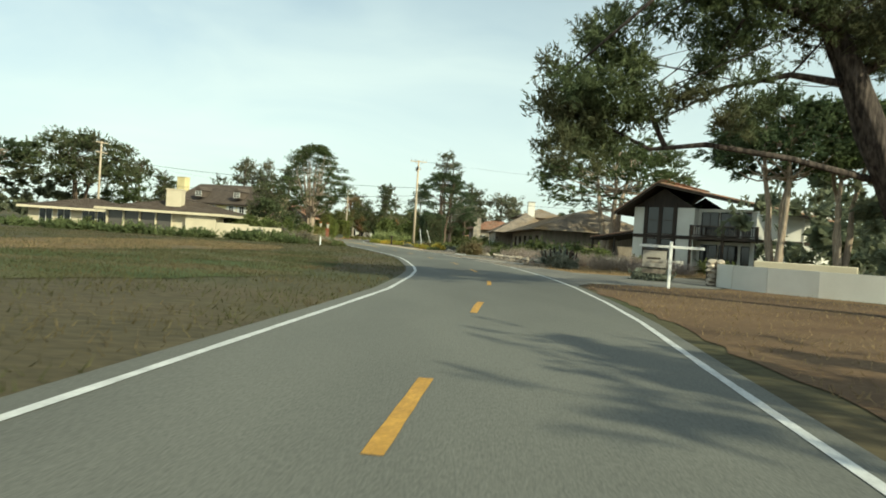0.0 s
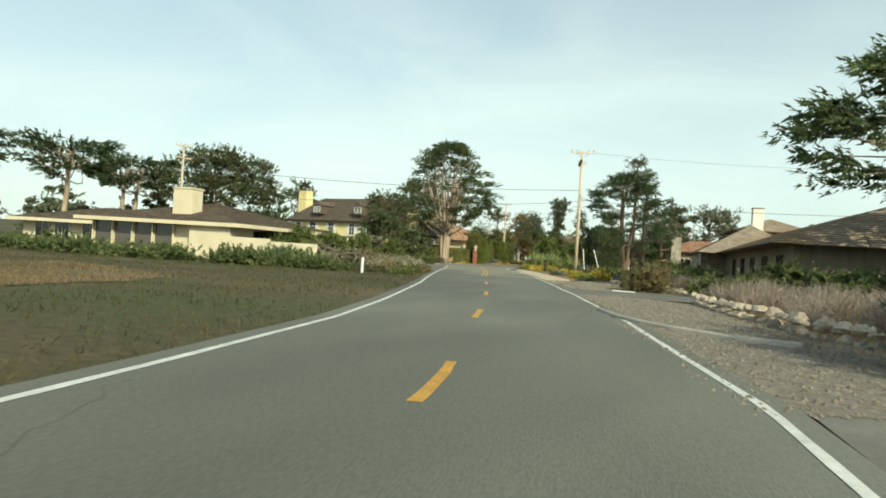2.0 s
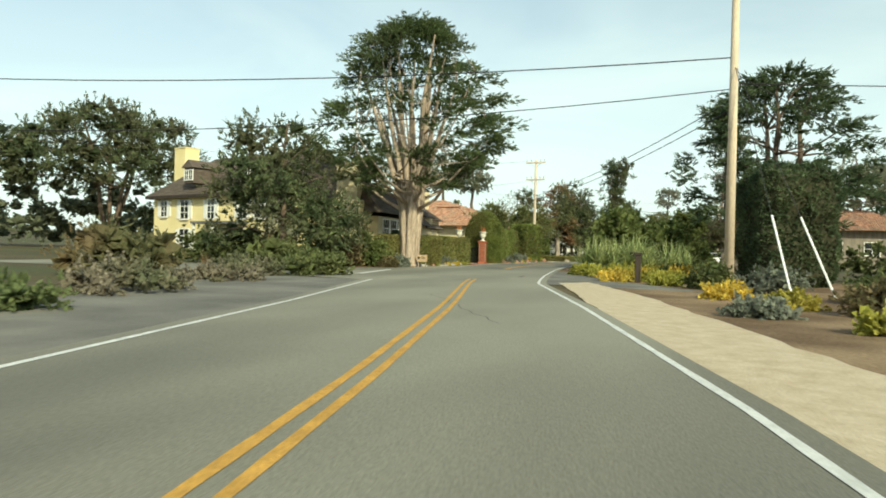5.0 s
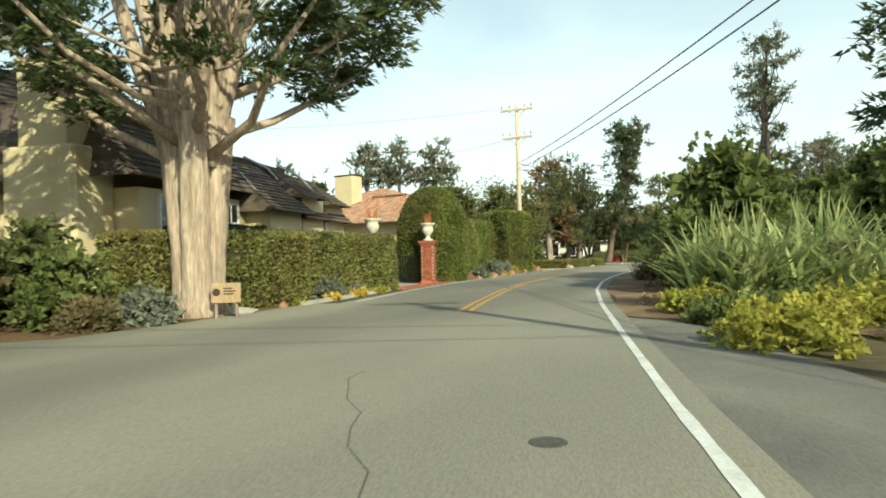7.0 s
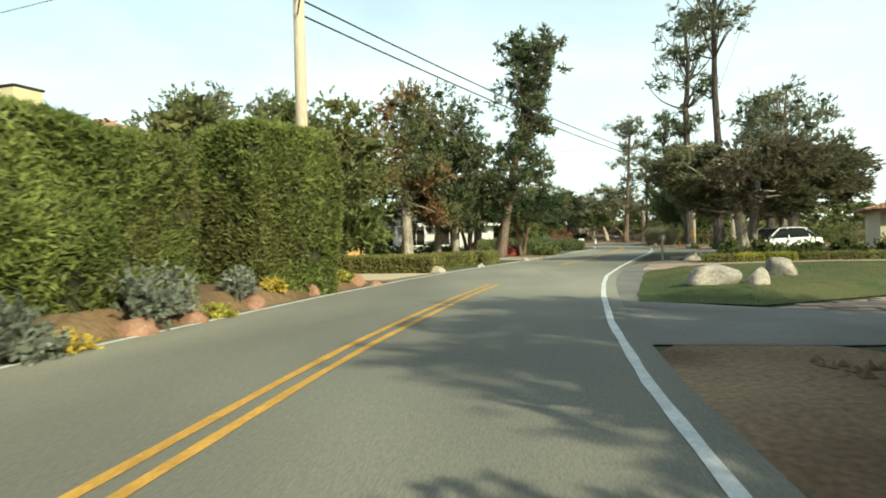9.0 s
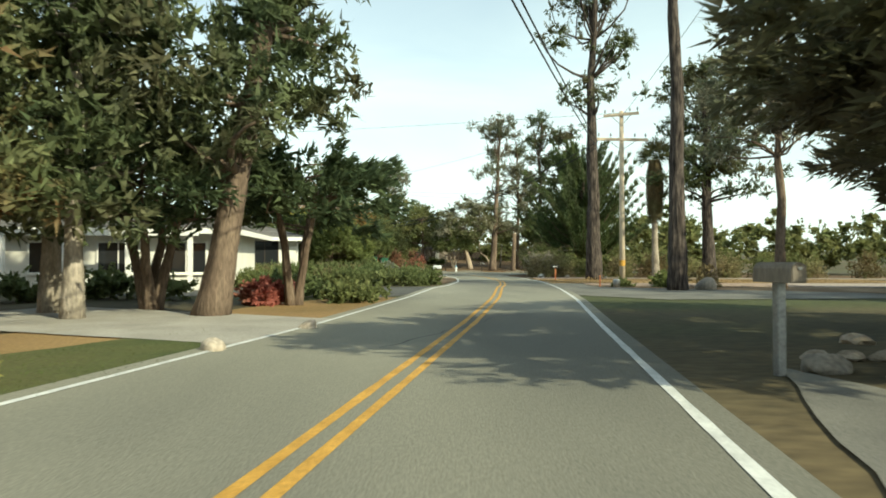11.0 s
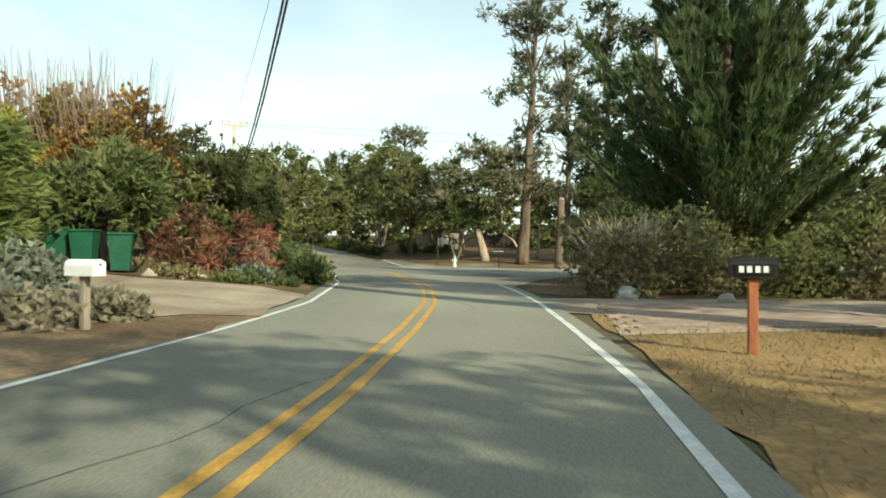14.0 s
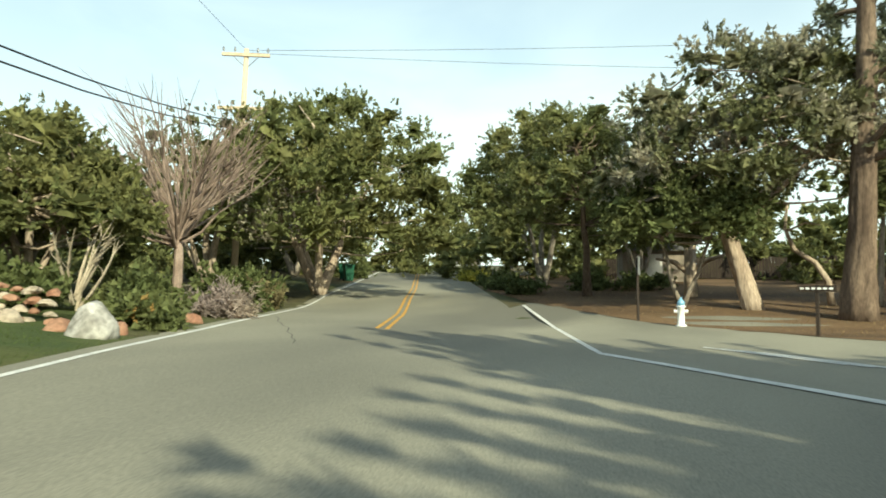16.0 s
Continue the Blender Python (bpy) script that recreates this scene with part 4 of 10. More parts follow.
def utility_pole(x, y, h, label, arms, r=0.15, rz=0.0, lean=(0, 0), material=None):
    """arms: (height, half length, turn in degrees)."""
    t = thing("utility_pole", x, y, label, "utility pole", rz=rz)
    m = material or POLE_WOOD
    part("pole", rod([(0, 0, -0.2), (lean[0] * 0.5, lean[1] * 0.5, h * 0.5), (lean[0], lean[1], h)], [r, r * 0.85, r * 0.68], 12), m, t, smooth=True)
    for z, half, turn in arms:
        k = z / h
        bm = boxes((-half, half, -0.16, -0.05, -0.07, 0.07), bevel=0.01)
        bm.transform(pose(lean[0] * k, lean[1] * k, z, 0, 0, turn))
        arm = part("crossarm", bm, m, t)
        for q in (-half * 0.92, -half * 0.45, half * 0.5, half * 0.92):
            bm = lathe([(0.012, 0.0), (0.012, 0.1), (0.05, 0.1), (0.055, 0.15), (0.03, 0.2), (0.045, 0.22), (0.01, 0.27)], 8)
            bm.transform(pose(lean[0] * k, lean[1] * k, z + 0.07, 0, 0, turn) @ pose(q, -0.1, 0))
            part("insulator", bm, GREY_METAL, arm, "grey pin insulator")
        for s in (-1, 1):
            a = Vector((lean[0] * k, lean[1] * k, z - 0.55))
            b = pose(lean[0] * k, lean[1] * k, z - 0.05, 0, 0, turn) @ Vector((s * half * 0.55, -0.1, 0))
            part("brace", rod([a, b], 0.018, 5), GREY_METAL, arm)
    return t


def cable(a, b, sag, label, r=0.02, name="overhead_cable", n=14):
    a, b = Vector(a), Vector(b)
    pts = [a.lerp(b, k / n) + Vector((0, 0, -4 * sag * (k / n) * (1 - k / n))) for k in range(n + 1)]
    ob = part(name, rod(pts, r, 5), WIRE)
    return tagged(ob, label, "cable")


def car(x, y, rz, label, paint, length=4.6, width=1.8, height=1.5, z=None):
    """A parked car: shaped body, glass house, wheels, lamps. Its nose points to +x."""
    t = thing("car", x, y, label, "car", rz=rz, z=z)
    L, Wd, H = length, width, height

    def shell(rows, name, material, parent, label=""):
        bm = bmesh.new()
        rings = []
        for px, half, z0, z1, tuck in rows:
            rings.append([bm.verts.new(p) for p in ((px, -half * 0.94, z0), (px, -half, z0 + (z1 - z0) * 0.35), (px, -half * 0.98, z0 + (z1 - z0) * 0.75), (px, -half * tuck, z1),
                                                   (px, half * tuck, z1), (px, half * 0.98, z0 + (z1 - z0) * 0.75), (px, half, z0 + (z1 - z0) * 0.35), (px, half * 0.94, z0))])
        for a, b in zip(rings, rings[1:]):
            for k in range(8):
                bm.faces.new((a[k], a[(k + 1) % 8], b[(k + 1) % 8], b[k]))
        bm.faces.new(rings[0][::-1])
        bm.faces.new(rings[-1])
        return part(name, bm, material, parent, label, smooth=False)
    w = Wd / 2
    b = shell([(-L / 2, w * 0.86, 0.38, 0.78, 0.85), (-L / 2 + 0.12, w * 0.95, 0.27, 0.92, 0.88), (-L * 0.3, w, 0.22, 0.98, 0.9), (0, w, 0.2, 0.95, 0.93),
               (L * 0.24, w, 0.22, 0.92, 0.9), (L / 2 - 0.35, w * 0.95, 0.25, 0.78, 0.85), (L / 2 - 0.05, w * 0.82, 0.3, 0.64, 0.8), (L / 2, w * 0.7, 0.38, 0.56, 0.8)], "body", paint, t)
    shell([(-L * 0.43, w * 0.84, 0.88, 0.96, 0.9), (-L * 0.28, w * 0.88, 0.9, H - 0.08, 0.8), (-L * 0.05, w * 0.88, 0.9, H - 0.02, 0.8), (L * 0.1, w * 0.88, 0.9, H - 0.08, 0.8), (L * 0.27, w * 0.86, 0.88, 0.94, 0.9)],
          "window_glass", GLASS, t, "dark car windows")
    shell([(-L * 0.29, w * 0.72, H - 0.1, H - 0.05, 0.9), (-L * 0.2, w * 0.74, H - 0.08, H, 0.9), (0, w * 0.74, H - 0.06, H + 0.01, 0.9), (L * 0.1, w * 0.72, H - 0.1, H - 0.05, 0.9)], "roof", paint, t)
    for s in (-1, 1):
        part("pillar", rod([(-L * 0.3, s * w * 0.9, 0.92), (-L * 0.25, s * w * 0.74, H - 0.06)], 0.045, 6), paint, b)
        part("pillar", rod([(0.0, s * w * 0.905, 0.92), (-0.02, s * w * 0.74, H - 0.03)], 0.03, 6), paint, b)
        part("pillar", rod([(L * 0.27, s * w * 0.88, 0.93), (L * 0.1, s * w * 0.73, H - 0.07)], 0.035, 6), paint, b)
        part("tail_lamp", boxes((-L / 2 + 0.0, -L / 2 + 0.2, s * w * 0.8 - 0.13, s * w * 0.8 + 0.13, 0.68, 0.84), bevel=0.03), RED_LAMP, b, "red tail lamp")
        part("head_lamp", boxes((L / 2 - 0.3, L / 2 - 0.08, s * w * 0.7 - 0.16, s * w * 0.7 + 0.16, 0.58, 0.7), bevel=0.03), WHITE_METAL, b, "clear headlamp")
        for px in (-L * 0.3, L * 0.31):
            bm = lathe([(0.2, -0.1), (0.3, -0.1), (0.33, -0.06), (0.33, 0.06), (0.3, 0.1), (0.2, 0.1)], 20)
            bm.transform(pose(px, s * (w - 0.08), 0.33, 90))
            wheel = part("wheel", bm, BLACK_RUBBER, t)
            bm = lathe([(0.02, -0.112), (0.21, -0.108), (0.21, 0.108), (0.02, 0.112)], 12)
            bm.transform(pose(px, s * (w - 0.08), 0.33, 90))
            part("rim", bm, GREY_METAL, wheel, "silver rim")
    part("number_plate", boxes((-L / 2 - 0.02, -L / 2 + 0.05, -0.16, 0.16, 0.6, 0.7)), WHITE_METAL, b)
    return t


def post_box(x, y, rz, label, body, post, h=1.05, flag=None, z=None, plate=None, long=0.5):
    """A letter box with a rounded lid on a square post."""
    t = thing("letterbox", x, y, label, "letterbox", rz=rz, z=z)
    part("post", boxes((-0.05, 0.05, -0.05, 0.05, -0.05, h - 0.2), bevel=0.008), post, t)
    bm = bmesh.new()
    prof = [(-0.095, 0), (0.095, 0), (0.095, 0.13)] + [(0.095 * math.cos(radians(a)), 0.13 + 0.09 * math.sin(radians(a))) for a in range(15, 166, 25)] + [(-0.095, 0.13)]
    ends = [[bm.verts.new((px, q, h - 0.2 + pz)) for px, pz in prof] for q in (-long / 2, long / 2)]
    bm.faces.new(ends[0])
    bm.faces.new(ends[1][::-1])
    for i in range(len(prof)):
        j = (i + 1) % len(prof)
        bm.faces.new((ends[0][i], ends[1][i], ends[1][j], ends[0][j]))
    b = part("box", bm, body, t)
    part("door", boxes((-0.085, 0.085, -long / 2 - 0.012, -long / 2 - 0.002, h - 0.19, h - 0.01), bevel=0.004), body, b)
    part("latch", boxes((-0.02, 0.02, -long / 2 - 0.03, -long / 2 - 0.012, h - 0.06, h - 0.03)), GREY_METAL, b)
    if flag:
        part("flag", boxes((0.098, 0.106, -0.1, 0.02, h - 0.12, h - 0.06), (0.098, 0.106, -0.02, 0.0, h - 0.12, h + 0.02)), flag, b, "red signal flag")
    if plate:
        p = part("number_plate", boxes((-0.11, -0.097, -long / 2 + 0.05, long / 2 - 0.05, h - 0.16, h - 0.05)), IRON, b)
        for i in range(4):
            q = -long / 2 + 0.1 + i * (long - 0.2) / 3.4
            part("bar", boxes((-0.116, -0.11, q, q + 0.05, h - 0.14, h - 0.07)), WHITE_METAL, p)
    return t


STONES = [rock(0.5, 0.5, 0.5, k + 1.5, 0.6, 2) for k in range(5)]
STONE_MESHES = []
for k, bm in enumerate(STONES):
    me = bpy.data.meshes.new("stone")
    bmesh.ops.recalc_face_normals(bm, faces=bm.faces)
    bm.to_mesh(me)
    bm.free()
    me.materials.append(STONE)
    STONE_MESHES.append(me)
RUST_MESHES = []
for me in STONE_MESHES:
    red = me.copy()
    red.materials[0] = RUST_STONE
    RUST_MESHES.append(red)


def boulder(x, y, rx, ry, h, seed, material, label, rz=0.0, group="", z=None, name="boulder"):
    ob = part(name, rock(rx, ry, h / 1.5, seed), material, None, "", True)
    ob.matrix_world = pose(x, y, (land(x, y) if z is None else z) - 0.03, 0, 0, rz)
    return tagged(ob, label, "boulder", group)


def stone_row(name, pts, size, rows, label, seed, z=None, mixed=False):
    """A dry wall of loose stones along pts, each stone a piece."""
    rng = random.Random(seed)
    t = thing(name, pts[0][0], pts[0][1], label, "stone wall", z=z)
    x0, y0 = pts[0]
    base = land(x0, y0) if z is None else z
    for (xa, ya), (xb, yb) in zip(pts, pts[1:]):
        d = math.hypot(xb - xa, yb - ya)
        n = max(1, int(d / (size * 0.85)))
        for i in range(n):
            for row in range(rows):
                if row and rng.random() < 0.12:
                    continue
                k = (i + rng.uniform(0.2, 0.8)) / n
                sc = size * rng.uniform(0.7, 1.25)
                x, y = xa + (xb - xa) * k, ya + (yb - ya) * k
                mesh = (RUST_MESHES if mixed and rng.random() < 0.5 else STONE_MESHES)[rng.randrange(5)]
                ob = new("stone", mesh)
                ob.parent = t
                ob.matrix_local = Matrix.Translation((x - x0 + rng.uniform(-0.06, 0.06), y - y0 + rng.uniform(-0.06, 0.06), land(x, y) - base + row * size * 0.55 - 0.03)) @ \
                    Euler((0, 0, rng.uniform(0, 6.3))).to_matrix().to_4x4() @ Matrix.Diagonal((sc, sc * rng.uniform(0.7, 1), sc * rng.uniform(0.45, 0.75), 1))
    return t


def pebbles(name, inside, bounds, n, size, material, label, seed):
    rng = np.random.default_rng(seed)
    x0, x1, y0, y1 = bounds
    p = np.stack([rng.uniform(x0, x1, n), rng.uniform(y0, y1, n)], 1)
    p = np.array([q for q in p if inside(q[0], q[1])])
    k = len(p)
    base = np.array([(1, 0, 0), (0, 1, 0), (-1, 0, 0), (0, -1, 0), (0, 0, 0.8)], float)
    s = size * rng.uniform(0.5, 1.4, (k, 1, 1))
    v = base[None] * s * (1 + 0.25 * rng.normal(size=(k, 5, 1)))
    a = rng.uniform(0, 6.3, k)
    rot = np.stack([np.stack([np.cos(a), -np.sin(a), 0 * a], 1), np.stack([np.sin(a), np.cos(a), 0 * a], 1), np.stack([0 * a, 0 * a, 0 * a + 1], 1)], 1)
    v = np.einsum("kij,kmj->kmi", rot, v) + np.column_stack([p, [land(*q) + 0.012 for q in p]])[:, None, :]
    f = np.array([(0, 1, 4), (1, 2, 4), (2, 3, 4), (3, 0, 4)])
    f = (f[None] + (np.arange(k) * 5)[:, None, None]).reshape(-1, 3)
    mesh = bpy.data.meshes.new(name)
    mesh.from_pydata(v.reshape(-1, 3).tolist(), [], f.tolist())
    return tagged(link(name, mesh, material), label, "gravel", "", "stuff")


def inside_poly(points):
    def test(x, y):
        hit = False
        for (x0, y0), (x1, y1) in zip(points, points[1:] + points[:1]):
            if (y0 > y) != (y1 > y) and x < (x1 - x0) * (y - y0) / (y1 - y0) + x0:
                hit = not hit
        return hit
    return test


# ---- first stretch: ground pieces ----
MULCH_AREA = [(3.4, -6), (3.7, 4), (4.45, 14), (4.75, 22), (5.4, 25), (10.5, 26.6), (12.2, 28.6), (15.2, 24.4), (20, 20), (26, 10), (24, -8)]
patch("litter_verge", MULCH_AREA, NEEDLES, 0.0, "verge of red-brown pine needles and dry grass", 0.4)
patch("driveway", [(4.5, 22.5), (5.4, 25), (10.5, 26.6), (12.2, 28.8), (14.2, 34), (13.4, 38), (9, 35), (6.9, 35), (5.0, 42), (4.1, 45), (4.1, 34)], SIDE_ASPHALT, 0.008, "grey asphalt driveway that joins the road", 0.1)
patch("dry_verge", [(5.0, 42.2), (6.9, 35.1), (9, 35.1), (13.4, 38.2), (17, 42), (20, 52), (7, 50), (4.6, 56), (6, 46)], STRAW, 0.0, "verge of straw grass beside the driveway", 0.3)
GRAVEL_A = [(3.45, 36.6), (5.2, 37.4), (6.6, 40.6), (6.4, 45), (5.4, 50), (4.4, 55), (2.6, 57.2), (0.0, 56.6), (1.5, 48)]
patch("gravel_shoulder", GRAVEL_A, GRAVEL, 0.013, "shoulder of loose grey gravel", 0.25)
patch("side_driveway", [(-0.7, 56.6), (2.4, 57.4), (8, 55.5), (10, 64), (2.6, 63.8), (1.2, 66.2), (-2.3, 65.0)], SIDE_ASPHALT, 0.009, "dark patched asphalt driveway mouth", 0.12)
GRAVEL_B = [(-1.6, 65.5), (-0.5, 62.4), (0.6, 61.6), (2.0, 63.2), (2.6, 66.0), (2.4, 69), (1.2, 75.5), (-0.6, 76.5), (-1.9, 73.6), (-3.1, 70.8)]
patch("gravel_bed", GRAVEL_B, GRAVEL, 0.005, "bed of coarse grey gravel beside the road", 0.3)
patch("pale_gravel_strip", [(-2.9, 70.4), (-1.7, 73.2), (-2.5, 78), (-4.2, 84), (-7.3, 96), (-9.7, 103), (-10.6, 101.5), (-6.9, 86.2), (-4.4, 76.2)], PALE_GRAVEL, 0.012, "strip of pale buff gravel along the road", 0.2)
patch("planting_bed", [(-1.7, 73.3), (1, 76.6), (4, 72), (12, 76), (12, 104), (-2, 116), (-9, 116), (-9.7, 103), (-7.3, 96), (-4.2, 84)], SOIL, 0.0, "bed of dark red-brown mulch", 0.3)
kerb = [(2.6, 45.2), (3.2, 44.4), (4.2, 43.4), (5.2, 43.2)]
tagged(part("kerb", rod([(x, y, 0.0) for x, y in [(1.5, 48.5), (2.0, 46.5)] + kerb], 0.11, 8), CONCRETE), "low rounded asphalt kerb round the gravel", "kerb", "", "structure")
patch("dark_drive", [(-11.4, 76.5), (-12.4, 80), (-15.3, 92), (-17.3, 98), (-22, 98), (-20.5, 90), (-14.5, 78)], SIDE_ASPHALT, 0.006, "dark asphalt lay-by beside the road", 0.15)
GREEN_BAND = [(-10, 8), (-8.1, 12.6), (-5.6, 15.7), (-4.4, 18.5), (-4.0, 26), (-5.4, 36), (-8.4, 38), (-11.7, 32.6), (-13.2, 25.3), (-14.8, 21.7), (-16, 13)]
STRAW_BAND = [(-16.5, 20), (-13.6, 25.3), (-12.1, 32.6), (-9.8, 40), (-11.0, 48), (-19, 52), (-20, 28)]
patch("green_band", GREEN_BAND, GREEN_MEADOW, 0.004, "band of fresh green grass across the meadow", 0.8)
patch("straw_band", STRAW_BAND, DRY_MEADOW, 0.008, "band of straw-coloured grass beyond the green", 0.8)
turf("green_blades", inside_poly(GREEN_BAND), (-16, -4, 8, 52), 26000, 0.1, 0.011, GRASS, "fresh green blades in the meadow", 44, 0.6)
turf("straw_blades", inside_poly(STRAW_BAND), (-20, -9, 20, 57), 16000, 0.1, 0.011, STRAW_GRASS, "straw blades beyond the green band", 45, 0.7)
turf("meadow_grass", lambda x, y: x < along(LEFT, y) - 0.4, (-34, -1, 3, 66), 60000, 0.11, 0.012, GRASS, "long mixed grass of the meadow, green and straw", 41, 0.6)
turf("verge_grass", inside_poly(MULCH_AREA), (3, 20, 0, 28), 9000, 0.09, 0.01, STRAW_GRASS, "thin dry grass in the needle litter", 42, 0.8)
turf("straw_grass", inside_poly([(5.0, 42.2), (6.9, 35.1), (9, 35.1), (13.4, 38.2), (17, 42), (20, 52), (7, 50), (4.6, 56)]), (4, 20, 35, 56), 14000, 0.12, 0.01, STRAW_GRASS, "straw-coloured verge grass", 43, 0.7)
pebbles("loose_gravel", inside_poly(GRAVEL_A), (0, 7, 36, 58), 8000, 0.035, GRAVEL, "loose pebbles of the gravel shoulder", 44)
pebbles("coarse_gravel", inside_poly(GRAVEL_B), (-4, 3, 61, 77), 6500, 0.045, GRAVEL, "coarse loose pebbles beside the road", 45)


# ---- first stretch: the low house and its garden ----
def low_house():
    t = thing("house", -28.2, 67.3, "low cream bungalow with a wide brown hipped roof behind junipers", "house", z=-0.45)
    part("wall", boxes((-5.6, 5.4, 0.9, 12.5, 0, 2.6), (-15.4, -5.6, 4.2, 12.0, 0, 2.45)), CREAM, t)
    hip_roof(t, -6.3, 6.5, -0.1, 13.6, 2.72, 1.55, SHINGLE, fascia=CREAM, pitch=0.3)
    hip_roof(t, -16.0, -5.2, 3.2, 12.9, 2.45, 1.2, SHINGLE, fascia=CREAM, pitch=0.3, name="wing_roof")
    for i in range(5):
        u = -4.6 + i * 1.62
        if i < 4:
            win(t, u, 0.88, 1.35, 1.46, 2.3, "front", 1, 1, CREAM, sill=False, pane=DIM_GLASS)
        part("post", boxes((u - 0.86, u - 0.76, 0.65, 0.75, 0, 2.5)), CREAM, t)
    part("end_wall", boxes((2.6, 5.6, 0.3, 0.9, 0, 2.5)), CREAM, t)
    for u in (4.0, 7.2, 9.8):
        win(t, u, 5.42, 1.9, 1.3, 0.8, "right", 2, 1, DARK_WOOD, sill=False)
    for u in (-13.5, -11.6, -9.0, -7.4):
        win(t, u, 4.18, 1.3, 1.3, 1.9, "front", 2, 1, WHITE_TRIM, sill=False)
    chimney(t, 0.6, 2.6, 1.5, 1.2, 2.6, 4.95, CREAM)
    return t


low_house()
t = thing("garden_wall", -22.0, 66.2, "cream rendered garden wall with a stepped run", "wall", z=-0.2)
part("wall_panel", boxes((0, 3.1, -0.12, 0.12, 0, 1.65), bevel=0.02), CREAM, t)
part("wall_panel", boxes((3.1, 6.3, -0.3, -0.06, 0, 1.5), bevel=0.02), CREAM, t)
for i, (x, y, rx, ry, h) in enumerate(((-38, 60.5, 4, 1.8, 0.75), (-32, 60.2, 3.6, 1.7, 0.85), (-26.8, 60.4, 3.4, 1.6, 0.95), (-22.5, 60.8, 2.6, 1.5, 0.8), (-17.8, 61.8, 2.6, 1.5, 1.0), (-15.2, 63.0, 1.9, 1.3, 0.9))):
    shrub(x, y, rx, ry, h, 50 + i, JUNIPER, "spreading green juniper before the bungalow", n=30, per=320, length=0.22, width=0.035, name="juniper", group="junipers before the bungalow", size=0.55)
for i, (x, y, h, leaf) in enumerate(((-33.5, 64.5, 1.3, SHRUB), (-35.5, 64, 1.0, SHRUB))):
    shrub(x, y, 1.0, 0.8, h, 60 + i, leaf, "dark evergreen shrub by the bungalow windows", n=18)
for i, (x, y, rx, ry, h, leaf, lab) in enumerate((
        (-15.8, 67.0, 1.9, 1.6, 1.6, DRYBUSH, "grey-brown dry heath bush"), (-13.4, 66.2, 1.4, 1.2, 1.25, DRYBUSH, "grey-brown dry heath bush"), (-17.6, 66.0, 1.6, 1.4, 1.35, SAGE, "grey-green sage bush"),
        (-13.8, 69.5, 1.5, 1.5, 1.3, RUSSET, "russet heath bush"), (-12.4, 68.4, 1.2, 1.1, 0.85, DRYBUSH, "dry pale heath bush"), (-12.2, 71.8, 1.2, 1.6, 0.75, JUNIPER, "low green spreading bush"),
        (-14.6, 73.0, 1.6, 1.6, 1.1, DRYBUSH, "dry pale heath bush"), (-12.9, 74.8, 0.9, 1.5, 0.65, SAGE, "grey sage bush"), (-16.8, 76, 1.8, 1.8, 1.1, DRYBUSH, "dry pale heath bush"),
        (-10.9, 70.6, 0.8, 1.4, 0.45, RUSSET, "low russet ground cover"), (-14.2, 79, 1.2, 1.8, 0.7, DRYBUSH, "dry pale heath bush"), (-17.5, 83, 1.6, 2, 0.8, JUNIPER, "low green bush"),
        (-18.8, 88, 1.8, 2, 0.9, DRYBUSH, "dry pale heath bush"), (-20.5, 94, 1.6, 1.8, 0.8, DRYBUSH, "dry pale heath bush"), (-13.8, 62.8, 1.5, 1.0, 0.7, JUNIPER, "low green spreading bush"),
        (-16.0, 78.4, 1.3, 1.2, 2.5, BRIGHT, "bright green pittosporum bush"), (-17.8, 76.9, 1.4, 1.2, 2.7, BRIGHT, "bright green pittosporum bush"), (-19.4, 75.3, 1.6, 1.3, 2.8, BRIGHT, "bright green pittosporum bush"),
        (-21.0, 73.7, 1.7, 1.3, 3.0, BRIGHT, "bright green pittosporum bush"), (-22.8, 72.2, 1.8, 1.3, 3.0, BRIGHT, "bright green pittosporum bush"), (-24.6, 70.8, 1.8, 1.2, 3.0, BRIGHT, "bright green pittosporum bush"),
        (-9.9, 64.6, 0.8, 1.0, 0.3, SHRUB, "low green mat of ground cover"), (-11.4, 65.2, 1.0, 0.9, 0.35, RUSSET, "low russet mat of ground cover"), (-10.6, 66.7, 0.8, 1.0, 0.36, SHRUB, "low green mat of ground cover"),
        (-12.8, 64.9, 1.1, 0.9, 0.4, DRYBUSH, "low grey dry mat of heath"), (-11.9, 67.6, 0.9, 0.9, 0.45, RUSSET, "low russet mat of ground cover"), (-11.0, 68.9, 0.8, 1.0, 0.4, SHRUB, "low green mat of ground cover"),
        (-24.5, 93.5, 3.0, 2.2, 2.3, RUSSET, "broad olive-brown bush before the yellow house"), (-20.5, 100, 1.6, 1.6, 1.3, SHRUB, "dark green bush"), (-24.5, 103, 2.2, 2, 1.8, SHRUB, "dark green bush"),
        (-22.0, 97.6, 1.4, 1.4, 0.9, DRYBUSH, "pale dry bush"), (-30, 85, 3, 2, 2.0, SHRUB, "dark green bush"))):
    shrub(x, y, rx, ry, h, 70 + i, leaf, lab, n=40 if leaf is BRIGHT else 28, per=340, length=0.12, width=0.022 if leaf in (DRYBUSH, SAGE) else 0.028, name="bush")
rng = np.random.default_rng(5)
